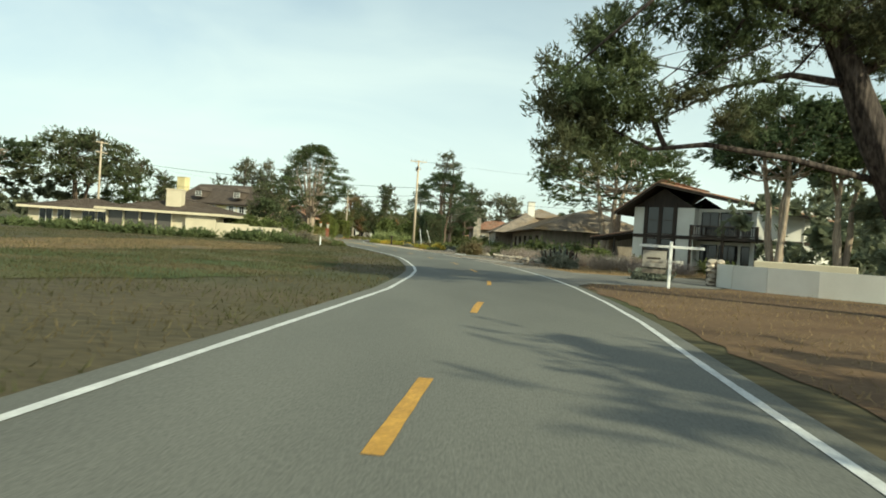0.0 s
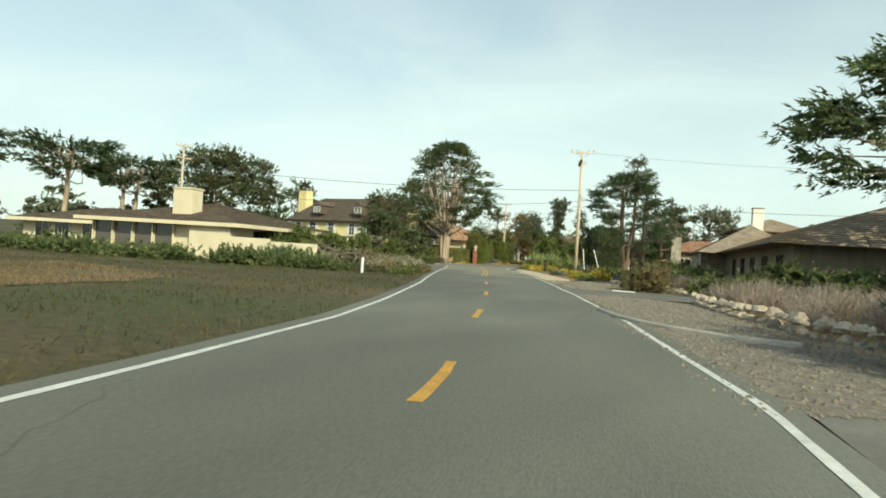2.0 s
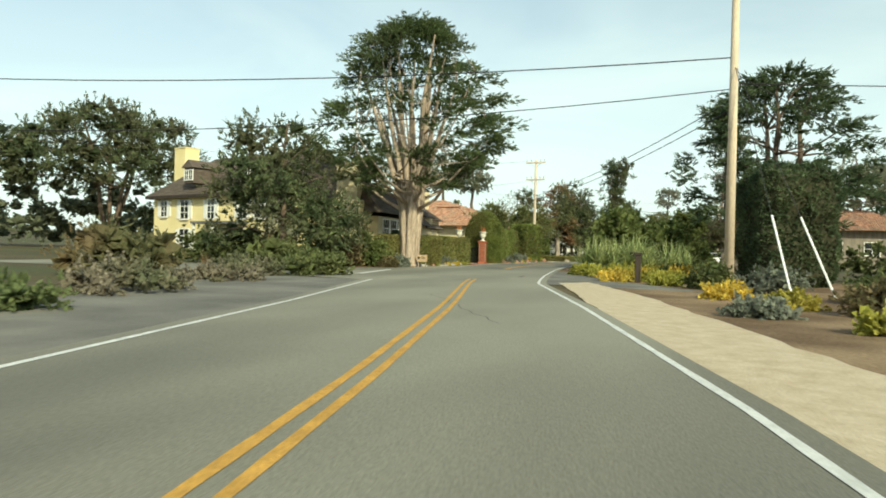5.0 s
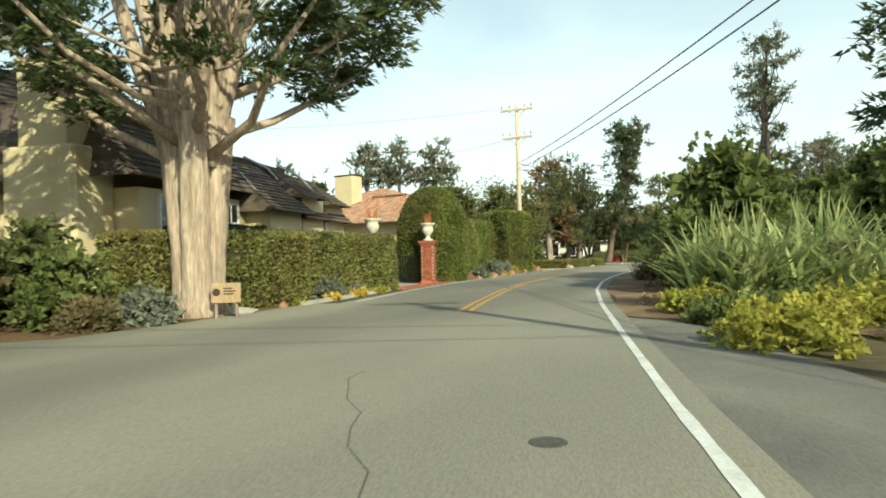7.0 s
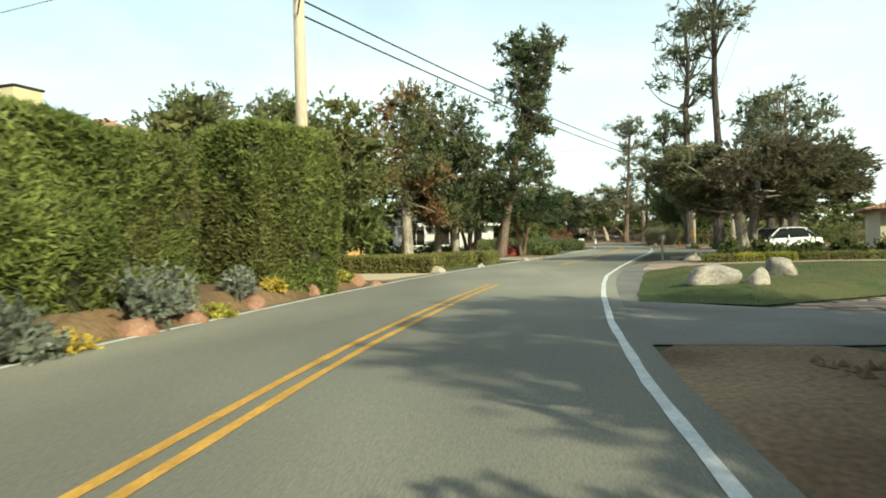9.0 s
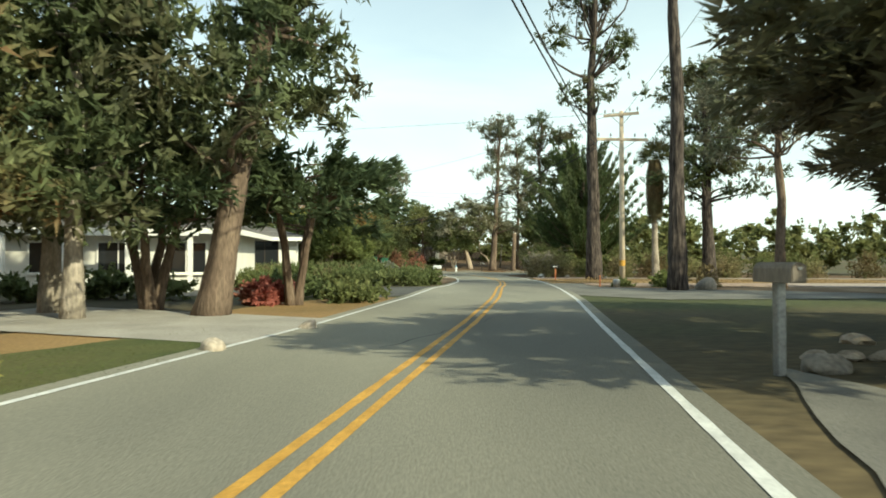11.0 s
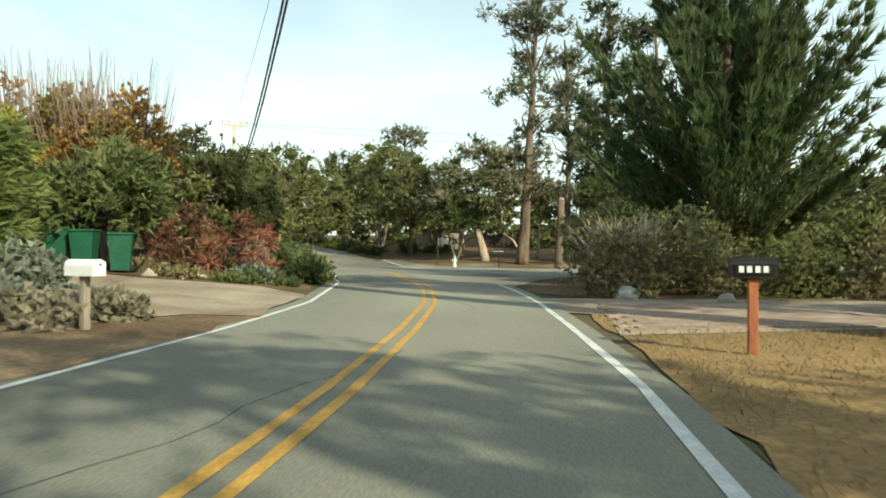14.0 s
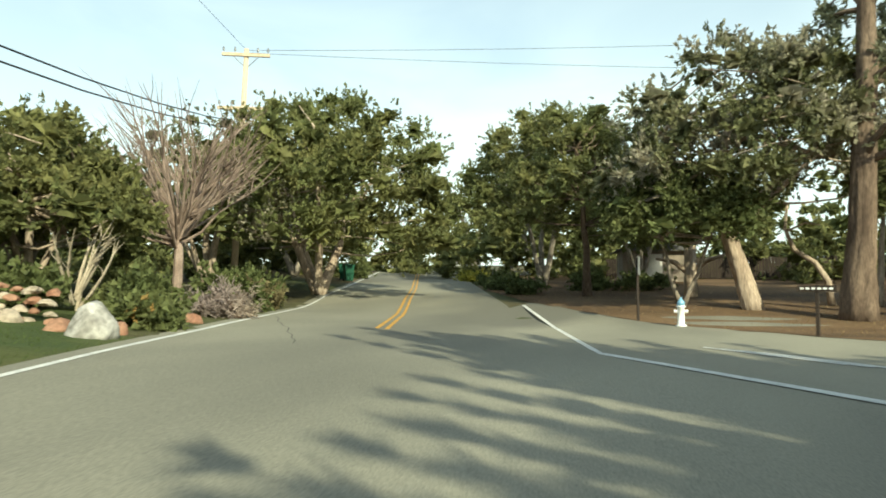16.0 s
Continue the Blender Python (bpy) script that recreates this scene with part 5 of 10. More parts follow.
for i, (x, y) in enumerate(((-15.2, 65.2), (-12.3, 67.2), (-11.3, 70.0), (-13.0, 72.5), (-14.0, 76.0))):
    t = thing("dry_brushwood", x, y, "tangle of bare grey twigs among the heath", "shrub", "bare brushwood by the road")
    bm = bmesh.new()
    for k in range(70):
        a = rng.uniform(0, 6.3)
        h = rng.uniform(0.4, 1.0)
        tube(bm, limb_path((rng.normal() * 0.3, rng.normal() * 0.3, 0), (math.cos(a) * h * 0.8, math.sin(a) * h * 0.8, h * 0.9), rng, 0.2, 3), [0.014, 0.011, 0.008, 0.004], 4)
    tagged(part("branchwork", bm, PALE_TWIG, t), kind="stuff")
blades(-18.4, 69.8, 110, 1.9, 0.95, 90, FLAX, "spiky green yucca behind the heath", 0.03, "yucca", droop=0.1, base_r=0.15, rise=0.6)
blades(-20.2, 70.2, 80, 1.6, 0.7, 91, FLAX, "spiky green yucca behind the heath", 0.028, "yucca", droop=0.1, base_r=0.12, rise=0.6)
t = thing("marker_post", -11.18, 62.3, "white plastic road marker post in the verge", "marker post")
part("post", boxes((-0.06, 0.06, -0.05, 0.05, -0.05, 0.78), bevel=0.02), WHITE_METAL, t)


# ---- first stretch: the yellow house and the trees round it ----
def yellow_house():
    t = thing("house", -48.3, 121.1, "yellow two-storey house with a brown hipped roof and dormers", "house", rz=-18, z=0)
    part("wall", boxes((0, 18.5, 0, 8.5, 0, 4.95)), YELLOW_STUCCO, t)
    hip_roof(t, -0.5, 19.0, -0.5, 9.0, 4.9, 3.55, SHINGLE, fascia=DARK_WOOD, end=2.9, pitch=0.28)
    chimney(t, -0.75, 3.4, 1.7, 1.4, 0.0, 9.4, YELLOW_STUCCO)
    for u in (5.6, 13.4):
        d = part("dormer", prism([(-0.62, 0), (0.62, 0), (0.62, 3.2), (-0.62, 3.2)], 0, 1.25), SHINGLE, t)
        d.matrix_local = pose(u, -0.35, 5.85)
        bm = bmesh.new()
        v = [bm.verts.new(p) for p in ((-0.8, -0.2, 1.2), (0.8, -0.2, 1.2), (0, -0.1, 1.85), (-0.8, 3.6, 1.2), (0.8, 3.6, 1.2), (0, 3.6, 1.85))]
        for q in ((0, 1, 2), (0, 2, 5, 3), (1, 4, 5, 2), (3, 5, 4), (0, 3, 4, 1)):
            bm.faces.new([v[k] for k in q])
        part("dormer_roof", bm, SHINGLE, d)
        for s in (-0.29, 0.29):
            win(d, s, -0.01, 0.62, 0.5, 0.72, "front", 2, 2, WHITE_TRIM, 0.04, sill=False)
    for u, z, w, h in ((1.6, 3.9, 0.9, 1.3), (4.6, 3.8, 1.1, 1.5), (8.2, 3.8, 0.9, 1.5), (12.2, 3.8, 0.9, 1.5), (14.3, 3.8, 0.9, 1.5), (9.4, 1.4, 1.6, 1.8), (12.3, 1.4, 1.3, 1.6), (4.6, 1.4, 1.3, 1.6)):
        w_ = win(t, u, -0.02, z, w, h, "front", 2, 3)
        for s in (-1, 1):
            part("shutter", boxes((u + s * (w / 2 + 0.3) - 0.2, u + s * (w / 2 + 0.3) + 0.2, -0.07, -0.01, z - h / 2, z + h / 2)), WHITE_TRIM, w_)
    part("porch_roof", boxes((7.6, 12.8, -1.4, 0.0, 2.6, 2.78)), GREY_ROOF, t)
    for u in (7.8, 10.2, 12.6):
        part("porch_post", boxes((u - 0.08, u + 0.08, -1.3, -1.14, 0, 2.6)), WHITE_TRIM, t)
    return t


yellow_house()
rng = np.random.default_rng(103)
c, r = tier_blobs(rng, 230, 6.6, 6.0, 15.6, 0.95, 0.3, 0.4, 0.0, ([0, 0.12, 0.35, 0.6, 0.85, 1], [0.75, 1.0, 0.92, 0.72, 0.42, 0.12]))
stems = []
for k in range(4):
    a = k * 1.57 + 0.5
    stems.append(([(0.26 * math.cos(a), 0.26 * math.sin(a), -0.1), (0.24 * math.cos(a), 0.24 * math.sin(a), 0.5), (0.28 * math.cos(a), 0.28 * math.sin(a), 1.6), (0.42 * math.cos(a), 0.42 * math.sin(a), 3.2), (0.62 * math.cos(a), 0.62 * math.sin(a), 4.6)], [0.46, 0.34, 0.33, 0.34, 0.26]))
for k in range(15):
    a = k * 2.4 + 0.3
    far, top = rng.uniform(1.0, 3.6), rng.uniform(9.0, 14.0)
    z0 = rng.uniform(2.6, 4.2)
    o = 0.36 + 0.05 * (z0 - 2.6)
    stems.append(([(o * math.cos(a), o * math.sin(a), z0), ((o + 0.22 * far) * math.cos(a + 0.1), (o + 0.22 * far) * math.sin(a + 0.1), z0 + 0.28 * (top - z0)), ((o + 0.5 * far) * math.cos(a - 0.08), (o + 0.5 * far) * math.sin(a - 0.08), z0 + 0.6 * (top - z0)), (far * math.cos(a), far * math.sin(a), top)], [0.2, 0.17, 0.12, 0.04]))
for k in range(8):
    a = k * 2.4 + 1.1
    far = rng.uniform(4.0, 6.2)
    z0 = rng.uniform(3.4, 5.0)
    for q in range(9):
        u = 0.55 + 0.5 * q / 8
        c.append((u * far * math.cos(a) + rng.normal() * 0.4, u * far * math.sin(a) + rng.normal() * 0.4, z0 + 2.9 * u ** 1.4 + rng.uniform(-0.1, 0.5)))
        size = rng.uniform(0.45, 0.95)
        r.append((size, size, size * 0.32))
    stems.append(([(0.4 * math.cos(a), 0.4 * math.sin(a), z0), (0.4 * far * math.cos(a + 0.12), 0.4 * far * math.sin(a + 0.12), z0 + 0.7), (0.7 * far * math.cos(a - 0.06), 0.7 * far * math.sin(a - 0.06), z0 + 1.7), (far * math.cos(a), far * math.sin(a), z0 + 2.9)], [0.13, 0.1, 0.07, 0.03]))
plant("cypress_tree", -22.6, 115.4, "tall cypress with fanned pale trunks and a tiered crown", "tree", stems, c, r, CYPRESS, 380, 0.24, 0.034, PALE_BARK, 60, 0.05, 103, 0.25, 0.45, 0.45, core=0.4, outward=0.9)
pine(-27.6, 108.5, 9.0, 4.3, 104, PINE, BARK, 0.12, 75, "young bushy green pine before the yellow house", size=1.05, per=260, core=0.5)
pine(-78.5, 146, 21.5, 12.0, 105, PINE, BARK, 0.38, 110, "broad round-headed pine behind the bungalow", size=2.3, per=330, ls=1.6, flat=0.5, stems=4, core=0.55, hollow=0.5)
for i, (x, y, h, sp) in enumerate(((-102, 132, 18, 10), (-110, 116.5, 17.5, 8), (-93, 138, 16, 8))):
    cypress(x, y, h, sp, 106 + i, DARK_CYPRESS, PALE_BARK, 0.6, 70, "flat-topped windswept cypress in the distance", 2, 0.22, 0.25, lean=0.15, ls=2.2, per=150, outline=([0, 0.5, 1], [0.5, 1, 0.8]))
pine(-90.3, 200.8, 19.6, 4.0, 110, PINE, clear=0.72, n=22, label="distant pine top above the roofs", ls=2.2, per=120)
pine(-72, 154, 12.5, 5.5, 111, CYPRESS, clear=0.1, n=40, label="dark cypress clump beside the yellow house", ls=2.0, per=160)
pine(-62, 150, 13, 5, 112, PINE, clear=0.1, n=40, label="dark pine clump behind the yellow house", ls=2.0, per=160)
spots = [(-150 + 14 * i + 5 * math.sin(i * 2.1), 150 + 9 * math.sin(i * 1.3), 9, 1, 9 + 2.5 * math.sin(i * 1.7)) for i in range(8)]
spots += [(-170 + 16 * i, 95 + 12 * math.sin(i * 1.9), 9, 1, 8 + 2 * math.sin(i * 2.3)) for i in range(7)]
woods("distant_woods", spots, 113, HILL, "distant dark wood beyond the meadow", size=1.6)
spots = [(-75 + 9 * i, 195 + 6 * math.sin(i), 8, 1, 9 + 2 * math.sin(i * 2.4)) for i in range(4)]
woods("rear_woods", spots, 114, HILL, "dark wood behind the gardens", size=1.4)


# ---- first stretch, other side: the half-timbered house ----
def timber_house():
    t = thing("house", 16.8, 60.5, "white half-timbered two-storey house with a red tile roof and balcony", "house", rz=-42, z=0)
    W_, D_ = 13.6, 9.0
    part("wall", boxes((0, 5.4, 0, D_, 0, 5.3), (5.4, W_, 0.9, D_, 0, 5.3)), WHITE_STUCCO, t)
    for y in (0.0, D_):
        g = prism([(0, 5.3), (5.4, 5.3), (2.7, 6.9)], -0.06, 0.06)
        g.transform(pose(0, y, 0, 90))
        part("gable", g, DARK_WOOD, t)
    for a, b, c, d in (((-1.3, -1.3, 4.75), (-1.3, D_ + 0.6, 4.75), (2.5, D_ + 0.6, 7.3), (2.5, -1.3, 7.3)), ((W_ + 0.8, -0.6, 4.75), (W_ + 0.8, D_ + 0.6, 4.75), (2.5, D_ + 0.6, 7.3), (2.5, -1.3, 7.3))):
        bm = bmesh.new()
        up = [bm.verts.new(p) for p in (a, b, c, d)]
        dn = [bm.verts.new((p[0], p[1], p[2] - 0.22)) for p in (a, b, c, d)]
        bm.faces.new(up)
        bm.faces.new(dn[::-1])
        for k in range(4):
            bm.faces.new((up[k], up[(k + 1) % 4], dn[(k + 1) % 4], dn[k]))
        r = part("roof", bm, DARK_WOOD, t)
        link("roof_tile", barrel_tiles(a, b, c, d, 0.3, 0.5), TILE, r)["kind"] = "stuff"
    for u in (1.15, 2.45, 3.75):
        part("timber", boxes((u - 0.16, u + 0.16, -0.12, 0.0, 0, 6.0)), DARK_WOOD, t)
    part("timber", boxes((0, 5.4, -0.1, 0.0, 2.65, 2.95)), DARK_WOOD, t)
    part("timber", boxes((5.4, 10.8, 0.78, 0.9, 2.6, 2.95)), DARK_WOOD, t)
    band = boxes((0, 4.8, -0.06, 0, 2.65, 2.9))
    band.transform(pose(10.6, -0.7, 0, 0, 0, 30))
    part("timber", band, DARK_WOOD, t)
    for u in (1.8, 3.1):
        win(t, u, -0.02, 4.2, 0.95, 2.3, "front", 1, 2, DARK_WOOD, sill=False)
        win(t, u, -0.02, 1.5, 0.95, 2.1, "front", 1, 2, DARK_WOOD, sill=False)
    for u, w in ((6.4, 1.3), (8.0, 1.4), (9.7, 1.2)):
        win(t, u, 0.88, 4.0, w, 1.9, "front", 2, 1, DARK_WOOD, sill=False)
        win(t, u, 0.88, 1.4, w, 1.7, "front", 2, 1, DARK_WOOD, sill=False)
    part("balcony_floor", boxes((5.4, 10.8, -0.9, 0.9, 2.68, 2.88)), DARK_WOOD, t)
    rail = part("balcony_rail", boxes((5.4, 10.8, -0.9, -0.8, 3.72, 3.82), (5.4, 10.8, -0.88, -0.82, 3.0, 3.06)), DARK_WOOD, t)
    for k in range(27):
        u = 5.5 + k * 0.195
        part("baluster", boxes((u - 0.025, u + 0.025, -0.87, -0.83, 3.06, 3.72)), DARK_WOOD, rail)
    for u in (5.5, 8.1, 10.7):
        part("post", boxes((u - 0.1, u + 0.1, -0.9, -0.7, 0, 3.85)), DARK_WOOD, t)
    chimney(t, 0.4, 4.6, 1.0, 0.9, 4.6, 8.2, WHITE_STUCCO, TILE)
    wing = boxes((0, 4.8, 0, 3, 0, 5.3))
    wing.transform(pose(10.6, -0.7, 0, 0, 0, 30))
    part("side_wall", wing, WHITE_STUCCO, t)
    for a, b in (((-4.6, 1.2, 2.55), (0.0, 1.2, 3.3)),):
        bm = bmesh.new()
        q = [bm.verts.new(p) for p in ((-4.6, 0.6, 2.4), (0, 0.6, 3.2), (0, 5.5, 3.2), (-4.6, 5.5, 2.4), (-4.6, 0.6, 2.25), (0, 0.6, 3.05), (0, 5.5, 3.05), (-4.6, 5.5, 2.25))]
        for k in ((0, 1, 2, 3), (7, 6, 5, 4), (0, 4, 5, 1), (1, 5, 6, 2), (2, 6, 7, 3), (3, 7, 4, 0)):
            bm.faces.new([q[i] for i in k])
        r = part("porch_roof", bm, DARK_WOOD, t)
        link("roof_tile", barrel_tiles((-4.6, 0.6, 2.42), (-4.6, 5.5, 2.42), (0, 5.5, 3.22), (0, 0.6, 3.22), 0.3, 0.5), TILE, r)["kind"] = "stuff"
    for u in (-4.4, -2.2):
        part("porch_post", boxes((u - 0.08, u + 0.08, 0.7, 0.86, 0, 2.5)), DARK_WOOD, t)
    return t


timber_house()
t = thing("garden_wall", 12.1, 29.6, "curved low cream garden wall by the driveway gate", "wall")
line = [(0, 0), (0.15, -1.2), (0.9, -2.6), (2.2, -3.9), (3.6, -5.0), (6.0, -6.8), (9.5, -9.3)]
for (xa, ya), (xb, yb) in zip(line, line[1:]):
    d = math.hypot(xb - xa, yb - ya)
    bm = boxes((0, d + 0.02, -0.14, 0.14, 0, 1.0))
    bm.transform(pose(xa, ya, 0, 0, 0, math.degrees(math.atan2(yb - ya, xb - xa))))
    part("wall_panel", bm, WHITE_STUCCO, t)
t = thing("terrace_wall", 14.2, 31.0, "pale cream terrace wall behind the garden wall", "wall")
for xa, ya, xb, yb, h in ((0, 0, 3.4, -2.2, 1.25), (4.6, -2.2, 7.4, -4.2, 1.9)):
    d = math.hypot(xb - xa, yb - ya)
    bm = boxes((0, d, -0.15, 0.15, 0, h), bevel=0.03)
    bm.transform(pose(xa, ya, 0, 0, 0, math.degrees(math.atan2(yb - ya, xb - xa))))
    part("wall_panel", bm, CREAM, t)
gp = stone_row("gate_pillar", [(11.9, 29.7), (12.15, 29.95)], 0.3, 7, "square stone gate pillar at the driveway", 3)
for k in range(6):
    for dx, dy in ((-0.2, 0), (0.2, 0), (0, 0.22)):
        ob = new("stone", STONE_MESHES[(k + 2) % 5])
        ob.parent = gp
        ob.matrix_local = pose(0.1 + dx, 0.1 + dy, k * 0.2, 0, 0, k * 50) @ Matrix.Diagonal((0.5, 0.42, 0.34, 1))
t = thing("iron_gate", 12.3, 30.6, "black iron driveway gate between pillars", "gate", rz=75)
part("gate_frame", boxes((0, 3.4, -0.02, 0.02, 0.1, 0.16), (0, 3.4, -0.02, 0.02, 1.2, 1.26), (0, 0.06, -0.02, 0.02, 0.05, 1.4), (3.34, 3.4, -0.02, 0.02, 0.05, 1.4)), IRON, t)
for k in range(1, 26):
    part("bar", boxes((k * 0.13 - 0.009, k * 0.13 + 0.009, -0.009, 0.009, 0.16, 1.2)), IRON, t)
t = thing("estate_sign", 8.5, 25.4, "white wooden sign post with a hanging house sign", "sign", rz=-8)
part("post", boxes((-0.055, 0.055, -0.055, 0.055, -0.1, 1.75), bevel=0.01), WHITE_METAL, t)
part("arm", boxes((-1.15, 1.2, -0.03, 0.03, 1.5, 1.6), bevel=0.005), WHITE_METAL, t)
panel = part("sign_panel", boxes((-1.0, -0.14, -0.02, 0.02, 0.75, 1.38), bevel=0.004), CONCRETE, t, "white panel with a dark rim")
part("panel_rim", boxes((-1.03, -0.11, -0.026, 0.026, 1.38, 1.42), (-1.03, -0.11, -0.026, 0.026, 0.71, 0.75)), DARK_WOOD, panel)
part("bar", boxes((-0.85, -0.35, -0.027, -0.02, 1.05, 1.12)), DARK_WOOD, panel)
part("bar", boxes((-0.72, -0.28, -0.027, -0.02, 0.93, 0.97)), GREY_WOOD, panel)
part("hanging_panel", boxes((-1.0, -0.14, -0.015, 0.015, 0.52, 0.68)), GREY_WOOD, t)
for u in (-0.92, -0.22):
    part("chain", rod([(u, 0, 1.5), (u, 0, 1.4)], 0.008, 5), IRON, t)
cypress(16.6, 34.0, 9.4, 3.6, 120, DARK_CYPRESS, PALE_BARK, 0.58, 90, "dark cypress with bare pale stems in the front garden", 3, 0.4, 0.3, per=170, r0=0.2, size=0.95)
cypress(19.8, 34.0, 9.6, 3.4, 121, CYPRESS, PALE_BARK, 0.58, 70, "dark cypress with bare pale stems in the front garden", 3, 0.4, 0.35, per=170, r0=0.18, size=0.95)
rng = np.random.default_rng(122)
c, r = [], []
for (bx, by, bz), reach, up_, n, q0 in (((3.3, 17.4, 4.7), 1.7, 1.7, 50, 0.36), ((3.9, 17.4, 6.5), 1.2, 1.1, 18, 0.34), ((6.2, 17.2, 5.3), 2.0, 1.6, 26, 0.28), ((7.6, 17.0, 7.7), 2.6, 1.3, 60, 0.42), ((10.6, 17.2, 8.0), 2.8, 1.5, 64, 0.45), ((5.4, 17.2, 8.2), 1.6, 1.0, 16, 0.38), ((13.2, 17.6, 7.4), 2.6, 1.6, 18, 0.42)):
    for k in range(n):
        d = unit(rng.normal(size=(1, 3)))[0] * rng.random() ** 0.4
        c.append((bx + d[0] * reach - 12.9, by + d[1] * reach - 17.2, bz + d[2] * up_))
        q = q0 * rng.uniform(0.75, 1.5)
        r.append((q, q, q * 0.75))
stems = [([(0, 0, -0.1), (-0.8, 0, 1.6), (-2.0, 0, 4.0), (-3.2, 0, 6.6), (-3.8, 0.1, 8.2), (-4.6, 0.2, 9.4)], [0.5, 0.44, 0.38, 0.3, 0.2, 0.07]),
         ([(-1.7, 0.1, 3.4), (-4.2, 0.2, 3.9), (-6.4, 0.1, 4.1), (-7.8, 0.2, 3.9), (-9.3, 0.3, 4.6)], [0.09, 0.08, 0.07, 0.05, 0.02]),
         ([(-7.4, 0.2, 3.95), (-7.9, 0.2, 4.9), (-8.6, 0.3, 6.2), (-9.0, 0.3, 7.0)], [0.07, 0.06, 0.04, 0.02]),
         ([(-2.8, 0, 5.8), (-4.4, 0.1, 6.0), (-6.0, 0.2, 5.6), (-7.2, 0.2, 4.9)], [0.12, 0.08, 0.05, 0.02]),
         ([(-2.9, 0.1, 6.0), (-1.4, 0.2, 7.0), (0.6, 0.6, 7.6)], [0.16, 0.1, 0.04]), ([(-3.4, 0, 7.2), (-5.4, 0.1, 7.9), (-7.4, 0.2, 8.2)], [0.14, 0.09, 0.03])]
plant("pine_tree", 12.9, 17.2, "big spreading pine leaning over the verge", "tree", stems, c, r, PINE, 430, 0.2, 0.022, DARK_BARK, 22, 0.03, 122, 0.3, 1.0, 0.25, core=0.28)
pine(15.5, -4.5, 11.5, 4.6, 125, PINE, DARK_BARK, 0.4, 46, "dark pine on the verge before the big pine", size=1.2, per=150, lean=(-1, 0))
pine(13.0, -15.0, 12.0, 5.0, 126, PINE, DARK_BARK, 0.4, 46, "dark pine on the verge before the big pine", size=1.3, per=150)
cypress(16.2, 66.5, 12.4, 8.0, 124, CYPRESS, PALE_BARK, 0.4, 130, "wide dark cypress with layered boughs between two houses", 3, 0.26, 0.45, per=150, r0=0.34, size=1.2, ls=1.3, outline=([0, 0.2, 0.6, 1], [0.9, 1, 0.85, 0.5]))
for i, (x, y, rx, ry, h, leaf, lab) in enumerate(((15.0, 31.2, 1.0, 0.7, 0.9, SAGE, "grey sage bush on the terrace"), (17.2, 30.2, 0.9, 0.7, 1.0, SHRUB, "dark shrub on the terrace"), (20.2, 29.2, 1.4, 0.9, 1.2, SHRUB, "dark shrub on the terrace"),
                                                  (15.5, 52.0, 1.8, 1.4, 1.1, SHRUB, "dark shrub before the timbered house"), (20.0, 49.5, 2.0, 1.4, 1.3, SHRUB, "dark shrub before the timbered house"), (9.9, 31.6, 1.3, 0.9, 0.85, SAGE, "blue-green low bush by the driveway"),
                                                  (12.5, 56.0, 2.0, 1.6, 1.7, BRIGHT, "bright green bush below the cypress"), (25.0, 44.5, 2.2, 1.6, 1.6, SHRUB, "dark shrub before the timbered house"))):
    shrub(x, y, rx, ry, h, 130 + i, leaf, lab, n=24, per=260)
t = thing("cream_planter", 15.3, 50.5, "low white rendered planter with a notched rim", "planter", rz=-20)
part("planter_wall", boxes((-3.0, -1.6, -0.15, 0.15, 0, 0.75), (-1.6, 0.6, -0.15, 0.15, 0, 0.55), (0.6, 2.4, -0.15, 0.15, 0, 0.85), bevel=0.03), WHITE_STUCCO, t)


def echium(x, y, r, h, seed, group="cone-flowered bushes"):
    t = shrub(x, y, r, r, h, seed, SAGE, "grey-green bush with dark upright flower cones", n=30, per=260, length=0.2, width=0.028, name="echium_bush", group=group, up=0.9)
    rg = random.Random(seed)
    bm = bmesh.new()
    for k in range(26):
        a, d = rg.uniform(0, 6.3), r * math.sqrt(rg.random()) * 0.85
        z0 = h * (0.78 + 0.12 * rg.random()) * (1 - 0.3 * (d / r) ** 2)
        tube(bm, [(d * math.cos(a), d * math.sin(a), z0 - 0.15), (d * math.cos(a) * 1.03, d * math.sin(a) * 1.03, z0 + 0.08), (d * math.cos(a) * 1.06, d * math.sin(a) * 1.06, z0 + 0.3)], [0.05, 0.05, 0.015], 6)
    part("flower_cone", bm, DARK_WOOD, t, "dark spent flower cones")
    return t


